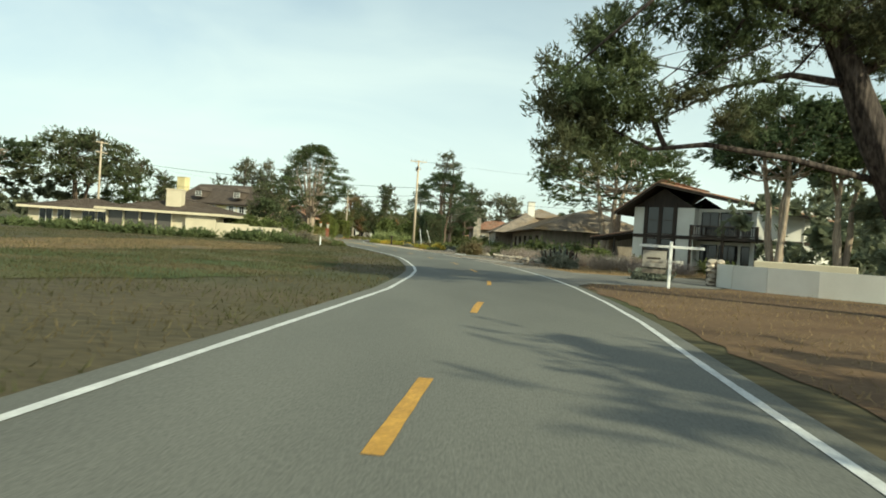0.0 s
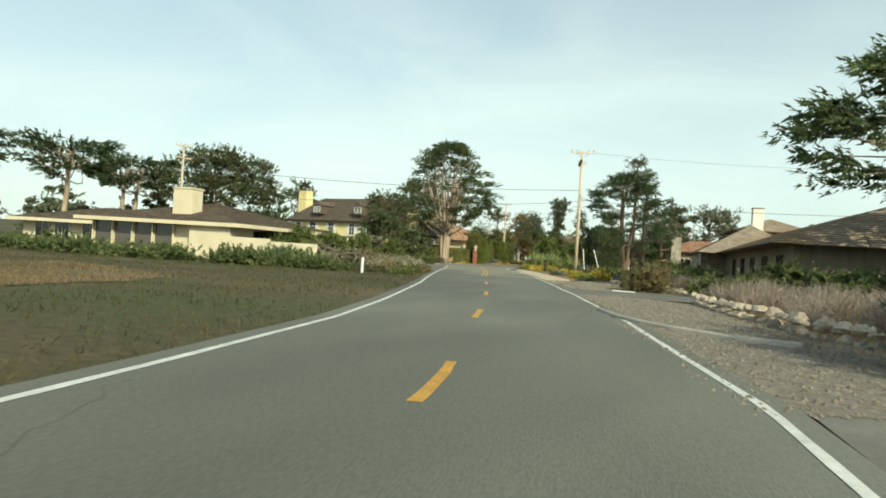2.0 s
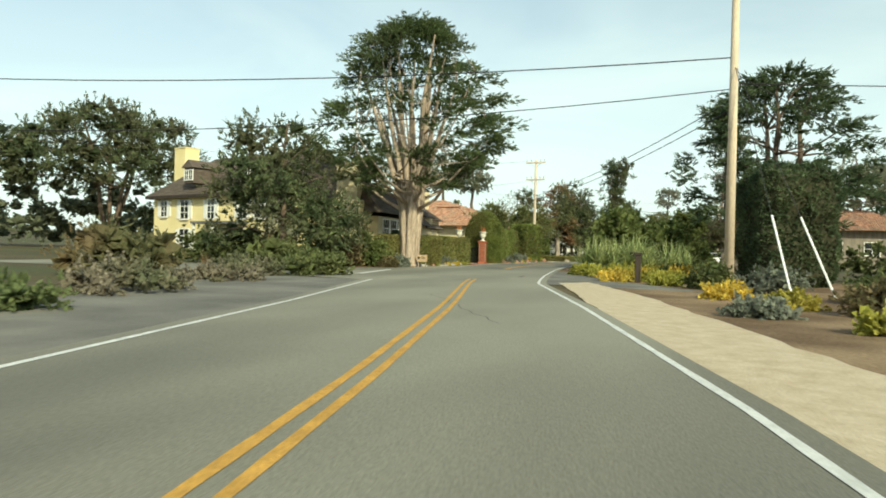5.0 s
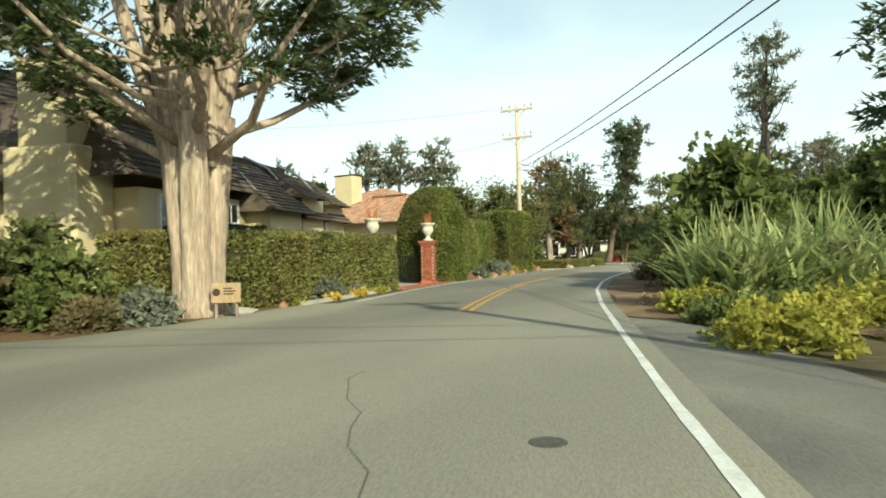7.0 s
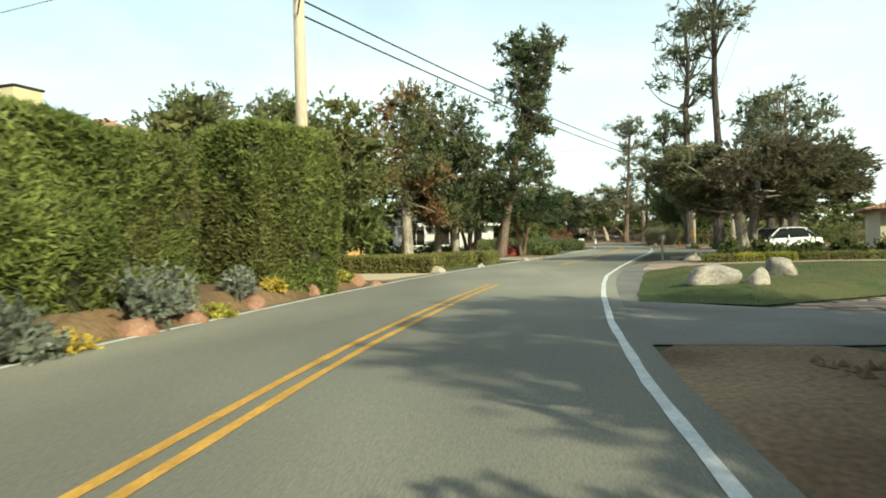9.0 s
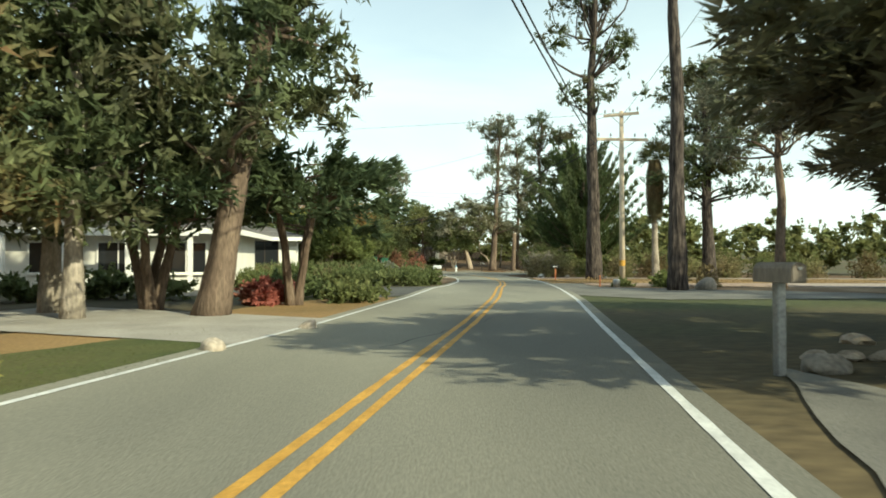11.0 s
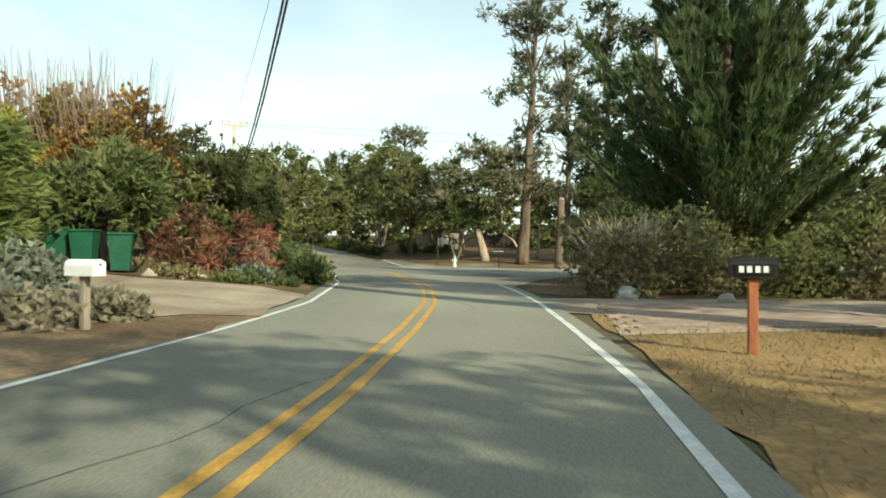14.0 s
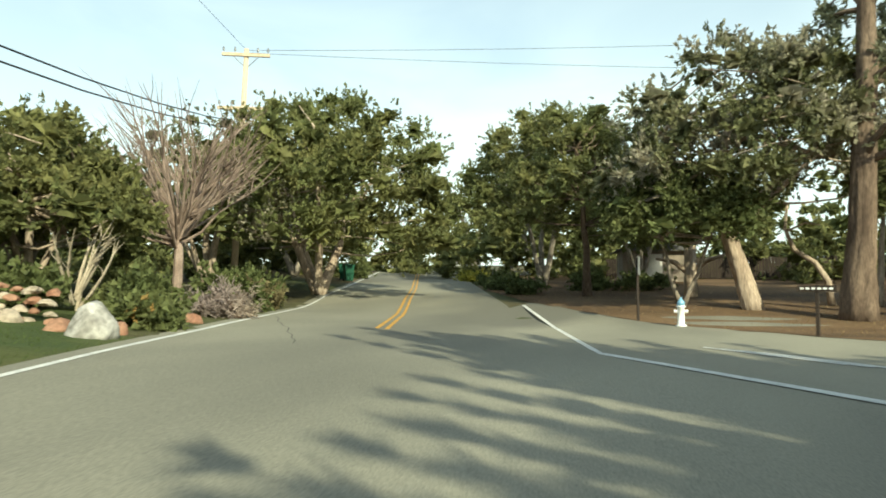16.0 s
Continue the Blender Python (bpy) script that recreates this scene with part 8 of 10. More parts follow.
for i, (x, y, r, h) in enumerate(((-6.6, 160.6, 0.85, 1.15), (-4.9, 160.9, 0.9, 1.2), (-3.2, 161.2, 0.95, 1.1), (-1.3, 161.5, 0.95, 1.2), (0.7, 161.8, 0.95, 1.1), (2.6, 162.0, 1.0, 1.3), (4.4, 166.4, 1.3, 2.0), (6.8, 167.4, 1.4, 2.2), (9.4, 167.6, 1.4, 2.0))):
    shrub(x, y, r, r, h, 460 + i, SHRUB, "clipped round green bush at the drive", n=24, per=240, group="round bushes at the drive", length=0.09, width=0.03)
for i in range(6):
    hedge(-7.4 + i * 1.35, 159.55 + i * 0.12, 1.2, 0.45, 0.35, 5, 470 + i, YELLOWGREEN if i in (1, 2) else HEDGE, "low clipped edging hedge along the pavers", 2600, 0.05, 0.06, 0.022, name="edging_hedge", wave=0.02)
t = thing("house", 9.0, 172.6, "cream house with low red tile roofs at the drive end", "house", rz=-20, z=0)
part("wall", boxes((-3.2, 8, 0, 9, 0, 2.5), (0, 9, 4, 12, 0, 4.6)), CREAM, t)
hip_roof(t, -4, 8.6, -0.8, 9.6, 2.5, 1.4, TILE, "tile")
hip_roof(t, -0.8, 9.8, 3.2, 12.8, 4.6, 1.5, TILE, "tile", name="upper_roof")
for u in (-1.4, 1.8, 5):
    win(t, u, -0.02, 1.4, 1.2, 1.1, "front", 2, 2)
pole_d = utility_pole(-0.95, 190.7, 9.1, "pale wooden utility pole with a yellow band beside the drive", [(8.9, 0.9, -30), (7.6, 1.35, 0)], 0.15)
part("marker_band", rod([(0, 0, 1.05), (0, 0, 1.35)], 0.152, 12), YELLOW_PAINT, pole_d, "faded yellow band")


# ---- third stretch: ground pieces ----
patch("side_road", [(-2.6, 216.5), (-0.9, 222.6), (3.5, 229.3), (12, 233.6), (34, 240), (34, 249), (12, 243.2), (1.6, 240), (-0.8, 242), (-5.2, 246.8), (-9.6, 252.6), (-10.2, 249), (-6.0, 236.7), (-4.2, 228)], ASPHALT, 0.014, "grey asphalt mouth of a side road on the bend", 0.12)
ribbon("stop_line", [(-5.55, 236.6), (-4.0, 234.5), (-2.4, 232.3), (0.4, 228.4)], 0.22, WHITE_PAINT, 0.028, "white stop line across the side road")
ribbon("edge_line_bend", [(-9.6, 251.2), (-7.4, 244.0), (-5.55, 236.6)], 0.14, WHITE_PAINT, 0.028, "white edge line that bends into the side road")
for k in range(4):
    ribbon("road_marking", [(-3.7 + k * 0.3, 238.4 - k * 0.25), (-1.8 + k * 0.3, 235.9 - k * 0.25)], 0.1, WHITE_PAINT, 0.026, "worn white letter strokes painted on the side road")
patch("asphalt_patch", [(-2.55, 226.6), (-1.5, 226.8), (-1.6, 228.3), (-2.5, 228.2)], SIDE_ASPHALT, 0.03, "small dark square repair in the asphalt", 0.05)
NEEDLE_B = [(-9.6, 252.8), (-5.2, 247), (-0.8, 242.2), (1.6, 240.2), (12, 243.4), (30, 249), (30, 285), (-15, 285), (-20.2, 282), (-13, 260)]
patch("needle_floor", NEEDLE_B, NEEDLES, 0.016, "floor of red-brown needles under the oaks", 0.3)
patch("shrub_floor", [(-2.4, 215), (-0.7, 222.4), (3.6, 229), (12, 233.4), (30, 238), (30, 205), (12, 209.5), (2, 211.8), (-1.6, 212.2)], NEEDLES, 0.004, "needle litter under the roadside shrubs", 0.25)
STRAW_B = [(-3.5, 195.6), (-2.5, 203), (-2.1, 208.2), (0.6, 205.9), (6, 204.8), (20, 202), (20, 194.5), (0.5, 195.2)]
patch("straw_verge", STRAW_B, STRAW, 0.006, "verge of golden straw grass", 0.25)
patch("rear_drive", [(-3.3, 208.3), (-3.1, 211.8), (2, 211.6), (12, 209.4), (30, 204.8), (30, 201), (20, 202.3), (6, 205), (0.6, 206.1)], DUSTY, 0.01, "pale concrete drive behind the straw verge", 0.1)
patch("drive_apron", [(-6.2, 181.5), (-4.6, 190), (-3.6, 195.6), (-1.7, 195.2), (-2.6, 190.5), (-1.8, 188.8), (6, 186), (6, 178), (-4, 178)], SIDE_ASPHALT, 0.008, "grey asphalt apron before the paver drive", 0.15)
patch("dry_bed", [(-2.2, 189.2), (-1.2, 192.3), (8, 189), (14, 183), (8, 180)], SOIL, 0.012, "dry soil bed round the pole", 0.25)
pav = patch("paver_drive", [(-1.6, 195.0), (-2.4, 191.4), (4, 189.6), (16, 186), (16, 193.5), (4, 194.8)], MORTAR, 0.016, "drive of pinkish pavers between the beds", 0.03)
inside = inside_poly([(-1.6, 194.8), (-2.3, 191.6), (4, 189.8), (9, 188.4), (9, 194), (4, 194.5)])
for i in range(22):
    for j in range(20):
        x, y = -2.3 + i * 0.48 + (0.24 if j % 2 else 0), 188.6 + j * 0.32
        if inside(x, y) and inside(x + 0.2, y + 0.1):
            ob = new("paver", me)
            ob.parent = pav
            ob.matrix_local = pose(x, y, 0.02)
pav3 = patch("paver_corner", [(-2.4, 204.5), (-1.2, 210.6), (3, 209), (3, 205.5)], MORTAR, 0.014, "corner of pinkish pavers by the white boulder", 0.03)
inside = inside_poly([(-2.2, 204.8), (-1.2, 210.3), (2.6, 208.8), (2.6, 205.7)])
for i in range(10):
    for j in range(20):
        x, y = -2.2 + i * 0.48 + (0.24 if j % 2 else 0), 204.6 + j * 0.32
        if inside(x, y) and inside(x + 0.2, y + 0.1):
            ob = new("paver", me)
            ob.parent = pav3
            ob.matrix_local = pose(x, y, 0.018)
patch("dark_drive", [(-13.0, 180.2), (-10.9, 188), (-10.4, 190.8), (-15, 189.9), (-24, 190.2), (-26, 183)], DARK_ASPHALT, 0.012, "dark asphalt driveway", 0.15)
patch("earth_shoulder", [(-9.9, 195.2), (-8.2, 203.2), (-8.0, 207), (-9.2, 206.8), (-11.2, 201.5), (-11.6, 196.4)], SOIL, 0.026, "bare red-brown earth shoulder", 0.3)
patch("concrete_drive", [(-8.0, 207), (-8.1, 212), (-9.6, 213.4), (-14.5, 212), (-17, 206), (-13.5, 198.5), (-11.5, 196.6), (-11.1, 201.6), (-9.2, 206.8)], DUSTY, 0.034, "dusty worn concrete driveway", 0.2)
patch("leaf_bed", [(-8.3, 213.4), (-9.2, 222), (-10.2, 226.4), (-20, 226), (-20, 213), (-14.5, 212.6)], NEEDLES, 0.022, "bed of leaf litter under the shrubs", 0.3)
patch("sandy_drive", [(-9.6, 223.6), (-11.1, 229.4), (-18.6, 229.4), (-22, 225.5), (-14, 224)], PALE_GRAVEL, 0.04, "pale sandy driveway mouth", 0.2)
GRASS_B = [(-11.2, 229.5), (-12.0, 232), (-13.9, 236.6), (-15.2, 238.5), (-15.6, 237.4), (-13.6, 232.9), (-18.8, 231.2), (-18.6, 229.5)]
patch("grass_strip", GRASS_B, LAWN, 0.014, "strip of green grass below the stone wall", 0.15)
turf("straw_blades", inside_poly(STRAW_B), (-4, 20, 194, 209), 30000, 0.08, 0.01, STRAW_GRASS, "golden blades of the straw verge", 501, 0.8)
turf("strip_grass", inside_poly(GRASS_B), (-19, -11, 229, 239), 8000, 0.07, 0.01, LAWN_GRASS, "green blades below the stone wall", 502, 0.6)
turf("needle_tufts", inside_poly(NEEDLE_B), (-14, 12, 242, 265), 5000, 0.1, 0.01, STRAW_GRASS, "thin dry grass under the oaks", 503, 0.8)

# ---- third stretch, left ----
rng = np.random.default_rng(9)
cover = inside_poly([(-11.2, 189.4), (-10.6, 195.2), (-13, 199.5), (-18.5, 202), (-25, 197), (-24, 190.5)])
for i in range(26):
    while True:
        x, y = rng.uniform(-25, -10.5), rng.uniform(189, 202)
        if cover(x, y):
            break
    shrub(x, y, rng.uniform(1.4, 2.0), rng.uniform(1.3, 1.8), rng.uniform(0.75, 1.05), 510 + i, (SHRUB, JUNIPER, SHRUB, RUSSET)[i % 4], "knee-high green coastal shrub covering the front garden", n=28, per=260, length=0.2, width=0.025, name="groundcover_shrub", group="shrubs covering the front garden", up=0.8)
shrub(-11.0, 194.4, 1.1, 1.2, 0.9, 540, SHRUB, "knee-high green coastal shrub at the road edge", n=28, per=300, length=0.18, width=0.025)
shrub(-11.6, 196.4, 1.2, 1.0, 1.1, 541, JUNIPER, "knee-high green coastal shrub at the road edge", n=28, per=300, length=0.18, width=0.025)
t = thing("house", -19.0, 201.8, "white bungalow with a shallow grey roof and gutter", "house", rz=9.6, z=0.45)
part("wall", boxes((-14, 0, 0, 12.8, 0, 2.35)), WHITE_STUCCO, t)
hip_roof(t, -14.7, 0.8, -0.8, 13.6, 2.4, 1.9, GREY_ROOF, fascia=WHITE_TRIM, end=6)
part("gutter", rod([(0.86, -0.8, 2.32), (0.86, 13.6, 2.32)], 0.06, 6), WHITE_TRIM, t)
part("downpipe", rod([(0.86, 0.1, 2.3), (0.1, 0.15, 2.05), (0.06, 0.15, 0.1)], 0.04, 6), WHITE_TRIM, t)
for k in range(6):
    part("pilaster", boxes((0.0, 0.09, 0.6 + k * 2.2, 0.8 + k * 2.2, 0, 2.3)), WHITE_TRIM, t)
for u in (3.0, 6.5, 10.0):
    win(t, u, 0.02, 1.35, 1.2, 1.1, "right", 2, 2)
for u in (-2.0, -5.2):
    win(t, u, -0.02, 1.3, 1.6, 1.7, "front", 2, 1, DARK_WOOD)
t = thing("board_fence", -22.5, 213.6, "dark brown weathered board fence behind the shrubs", "fence", rz=22)
for k in range(50):
    part("board", boxes((k * 0.16, k * 0.16 + 0.145, -0.012, 0.012, 0.05, 1.5 + 0.05 * math.sin(k * 2.3))), DARK_WOOD if k % 3 else GREY_WOOD, t)
part("rail", boxes((0, 8, 0.012, 0.06, 0.3, 0.4), (0, 8, 0.012, 0.06, 1.2, 1.3)), GREY_WOOD, t)
for i, (x, y, r, h) in enumerate(((-12.6, 206.8, 0.4, 0.55), (-13.6, 203.2, 0.5, 0.35), (-14.8, 202.2, 0.4, 0.3), (-12.6, 213.4, 0.3, 0.25), (-11.6, 214.2, 0.35, 0.25), (-10.6, 214.4, 0.28, 0.22), (-9.8, 215.0, 0.3, 0.22), (-9.3, 215.8, 0.25, 0.2), (-12.2, 214.0, 0.3, 0.2))):
    boulder(x, y, r, r * 0.8, h, 40 + i, (STONE, GREY_STONE)[i % 2], "tan boulder beside the concrete drive", i * 50, "boulders beside the drive")


def wheelie_bin(x, y, rz):
    t = thing("wheelie_bin", x, y, "dark green plastic wheeled rubbish bin", "rubbish bin", "green rubbish bins", rz=rz)
    bm = bmesh.new()
    lo = [bm.verts.new(p) for p in ((-0.22, -0.25, 0.08), (0.22, -0.25, 0.08), (0.22, 0.25, 0.08), (-0.22, 0.25, 0.08))]
    hi = [bm.verts.new(p) for p in ((-0.29, -0.34, 1.0), (0.29, -0.34, 1.0), (0.29, 0.34, 1.0), (-0.29, 0.34, 1.0))]
    bm.faces.new(lo[::-1])
    bm.faces.new(hi)
    for k in range(4):
        bm.faces.new((lo[k], lo[(k + 1) % 4], hi[(k + 1) % 4], hi[k]))
    part("body", bm, GREEN_PLASTIC, t)
    bm = boxes((-0.32, 0.32, -0.38, 0.38, 1.0, 1.07), bevel=0.025)
    part("lid", bm, GREEN_PLASTIC, t)
    part("handle", rod([(-0.24, 0.38, 1.0), (-0.24, 0.44, 1.02), (0.24, 0.44, 1.02), (0.24, 0.38, 1.0)], 0.018, 6), GREEN_PLASTIC, t)
    for s in (-1, 1):
        bm = lathe([(0.03, -0.03), (0.11, -0.03), (0.11, 0.03), (0.03, 0.03)], 12)
        bm.transform(pose(s * 0.27, 0.24, 0.11, 0, 90))
        part("wheel", bm, BLACK_RUBBER, t)
    return t


for x, y, rz in ((-13.3, 213.4, 20), (-14.15, 213.2, 10), (-14.9, 213.3, 15), (-22.8, 263, 40), (-23.6, 264, 20), (-17.6, 277, 10)):
    wheelie_bin(x, y, rz)
post_box(-9.5, 204.3, 65, "white metal letterbox on a grey wooden post", WHITE_METAL, GREY_WOOD, 0.95, long=0.55)
for i, (x, y, rx, ry, h, leaf) in enumerate(((-10.3, 204.4, 0.8, 0.6, 0.42, DRYBUSH), (-11.3, 204.9, 0.9, 0.7, 0.45, SAGE), (-9.9, 205.6, 0.6, 0.5, 0.4, DRYBUSH), (-13.0, 208.6, 0.9, 0.8, 0.9, SAGE), (-14.3, 205.5, 1.2, 1.0, 1.1, SHRUB), (-15.2, 209.6, 1.0, 0.9, 1.3, SHRUB))):
    shrub(x, y, rx, ry, h, 550 + i, leaf, "low grey-green bush beside the concrete drive", n=24, per=240)
blades(-15.9, 210.4, 90, 1.4, 0.9, 556, FLAX, "spiky green flax by the bins", 0.03)
for i, (x, y, h, sp) in enumerate(((-17.4, 208.4, 4.0, 2.1), (-19.8, 208.6, 4.3, 2.2), (-15.8, 210.6, 3.4, 1.6))):
    cypress(x, y, h, sp, 560 + i, BRIGHT, BARK, 0.15, 70, "bright green spreading juniper tree by the bungalow", 2, 0.45, 0.5, per=220, size=0.6)
pine(-14.0, 214.2, 3.4, 1.45, 565, SHRUB, GREY_BARK, 0.42, 34, "small round-headed tree behind the bins", size=0.55, per=260, r0=0.09, name="small_tree")


def autumn_tree(x, y, h, spread, seed):
    t = plant("autumn_tree", x, y, "tall thin tree with orange leaves and bare upright twigs", "tree", [trunk_path(np.random.default_rng(seed), h * 0.7, 0.09, (0, 0))],
              *dome_blobs(np.random.default_rng(seed), 60, spread, spread, h * 0.36, h * 0.9, 0.55, 0.9, 0.2), AUTUMN, 330, 0.15, 0.055, GREY_BARK, 20, 0.04, seed, core=0.0)
    rg = np.random.default_rng(seed)
    bm = bmesh.new()
    for k in range(120):
        a, d = rg.uniform(0, 6.3), spread * math.sqrt(rg.random())
        z0 = h * rg.uniform(0.35, 0.65)
        top = h * rg.uniform(0.8, 1.08)
        tube(bm, [(d * 0.6 * math.cos(a), d * 0.6 * math.sin(a), z0), (d * 0.9 * math.cos(a), d * 0.9 * math.sin(a), (z0 + top) / 2), (d * 1.05 * math.cos(a), d * 1.05 * math.sin(a), top)], [0.018, 0.012, 0.004], 4)
    part("bare_twig_top", bm, TWIG, t)
    return t


autumn_tree(-16.2, 219.4, 6.6, 2.0, 570)
autumn_tree(-18.6, 220.4, 6.9, 2.0, 571)
autumn_tree(-20.8, 222.0, 7.4, 2.2, 572)
for i, (x, y, h, sp, leaf) in enumerate(((-20.8, 219.0, 5.6, 2.4, YELLOWGREEN), (-13.6, 219.8, 4.2, 1.9, OAK), (-16.2, 216.6, 3.6, 1.8, OAK), (-18.8, 216.4, 3.8, 1.9, SHRUB))):
    oak(x, y, h, sp, 575 + i, leaf, GREY_BARK, 0.25, 60, "leafy green garden tree behind the drive", per=200, r0=0.07)


def aloe(x, y, r, h, seed):
    t = thing("red_aloe", x, y, "mass of red-tinged candelabra aloe rosettes", "aloe")
    rg = np.random.default_rng(seed)
    c, _ = dome_blobs(rg, 34, r, r, 0.3, h, 0.3, 0.8, 0.35)
    base, tip, side = [], [], []
    for cx, cy, cz in c:
        for k in range(44):
            d = unit(rg.normal(size=(1, 3)) + np.array([[0, 0, 0.35]]))[0]
            l = rg.uniform(0.28, 0.5)
            o = np.array([cx, cy, cz])
            base.append(o)
            tip.append(o + d * l + np.array([0, 0, -0.08]))
            side.append(unit(np.cross(d, rg.normal(size=3))[None])[0] * 0.022)
    quads("rosette_leaf", np.array(base), np.array(tip), np.array(side), ALOE, t)
    inner_leaves("inner_foliage", rg, c, [(0.3, 0.3, 0.3)] * len(c), 0.45, RUSSET, t)
    return t


aloe(-11.2, 215.7, 1.6, 1.9, 580)
aloe(-12.8, 216.8, 1.4, 2.1, 581)
for i, (x, y, rx, ry, h, leaf) in enumerate(((-8.75, 216.6, 0.55, 1.0, 0.85, SHRUB), (-9.4, 218.2, 0.7, 1.1, 0.9, SHRUB), (-10.2, 220.6, 0.9, 1.4, 1.15, JUNIPER), (-11.0, 222.6, 1.0, 1.2, 1.2, SHRUB), (-12.2, 221.0, 1.0, 1.2, 1.1, LAVENDER), (-10.2, 214.9, 0.9, 0.6, 0.35, SAGE), (-12.8, 218.6, 1.2, 1.0, 0.9, SHRUB), (-13.4, 222.2, 1.4, 1.2, 1.3, SHRUB))):
    shrub(x, y, rx, ry, h, 585 + i, leaf, "dense green bush crowding the road edge", n=28, per=280, length=0.17, width=0.03, up=0.8)
for i, (x, y, rx, ry, h) in enumerate(((-10.6, 214.0, 0.9, 0.5, 0.3), (-12.0, 213.6, 0.9, 0.5, 0.35), (-9.3, 214.6, 0.6, 0.6, 0.3), (-13.4, 214.2, 0.8, 0.6, 0.4))):
    shrub(x, y, rx, ry, h, 594 + i, (SHRUB, THICKET)[i % 2], "low mossy ground cover below the aloes", n=20, per=260, length=0.1, width=0.025)
oak(-12.4, 221.6, 3.6, 1.6, 600, OAK, PALE_BARK, 0.35, 50, "small crooked oak beside the road", 2, per=190, r0=0.08, size=0.5)
oak(-13.6, 223.6, 5.0, 2.0, 601, OAK, PALE_BARK, 0.3, 80, "spreading oak with pale crooked stems", 3, per=220, r0=0.13, size=0.75)
oak(-17.4, 224.6, 5.2, 2.4, 602, OAK, PALE_BARK, 0.3, 80, "spreading oak with pale crooked stems", 3, per=220, r0=0.14, size=0.8)
oak(-21.5, 232.0, 5.2, 3.0, 603, OAK, GREY_BARK, 0.2, 70, "rounded oak behind the stone wall", 3, per=220, r0=0.12, size=0.8)
oak(-17.4, 235.4, 4.2, 2.3, 604, OAK, PALE_BARK, 0.36, 80, "low oak with bare white stems behind the wall", 4, per=230, r0=0.1, size=0.6)
oak(-20.6, 238.0, 4.8, 3.0, 605, OAK, GREY_BARK, 0.2, 70, "rounded oak behind the stone wall", 3, per=220, r0=0.1, size=0.8)
oak(-18.6, 251.0, 9.6, 6.4, 606, OAK, PALE_BARK, 0.22, 190, "great domed oak with grey lichened limbs", 4, per=260, r0=0.2, size=0.95)
oak(-21.5, 247.0, 7.6, 3.6, 607, OAK_LICHEN, PALE_BARK, 0.3, 70, "lichen-hung oak with bare grey limbs", 4, per=170, r0=0.16, size=0.8, core=0.4)
for i, (x, y, rx, ry, h, leaf, lab) in enumerate(((-14.6, 238.4, 0.8, 1.1, 0.9, LAVENDER, "pinkish feathery grass by the road"), (-13.3, 234.2, 0.6, 0.6, 0.65, SHRUB, "low leafy bush by the white rock"), (-14.8, 235.6, 1.1, 1.0, 1.1, SHRUB, "dark green bush in the flower bed"), (-16.2, 240.8, 1.2, 1.4, 1.2, SHRUB, "dark green bush by the road"), (-17.2, 243.6, 1.2, 1.4, 1.0, RUSSET, "brownish bush by the road"),
                                                  (-16.4, 234.0, 1.4, 1.0, 0.9, SHRUB, "dark green bush behind the wall"), (-18.6, 233.2, 1.4, 1.0, 0.9, SHRUB, "dark green bush behind the wall"), (-19.4, 246.6, 1.4, 1.6, 1.2, SHRUB, "dark green bush under the oak"))):
    shrub(x, y, rx, ry, h, 610 + i, leaf, lab, n=26, per=260, length=0.2 if leaf is LAVENDER else 0.15, width=0.012 if leaf is LAVENDER else 0.04)
shrub(-13.5, 234.0, 0.5, 0.5, 0.8, 620, AUTUMN, "orange garden flowers beside the white rock", n=14, per=40, length=0.07, width=0.03, name="flower_clump", category="flowers", core=0)
bm = rock(0.4, 0.3, 0.44, 8.8, 0.4)
ob = part("white_rock", bm, PALE_ROCK, None, "", True)
ob.matrix_world = pose(-12.65, 232.3, land(-12.65, 232.3) - 0.02, 0, 0, 30)
tagged(ob, "pale upright weathered rock at the bed corner", "rock")
stone_row("dry_stone_wall", [(-19.2, 230.9), (-16.4, 231.9), (-13.9, 232.8)], 0.3, 4, "low dry wall of red-brown and white stones", 14, mixed=True)
for i, (x, y, r, m) in enumerate(((-16.9, 231.2, 0.28, STONE), (-15.6, 231.8, 0.24, STONE), (-14.3, 232.3, 0.28, STONE), (-13.4, 232.4, 0.3, RUST_STONE), (-18.0, 230.8, 0.26, STONE), (-12.9, 233.0, 0.3, RUST_STONE), (-13.9, 236.2, 0.3, RUST_STONE), (-15.6, 241.2, 0.24, STONE), (-15.9, 242.0, 0.28, STONE))):
    boulder(x, y, r, r * 0.75, r * 0.9, 60 + i, m, "loose rock at the foot of the stone wall", i * 33, "rocks by the stone wall")


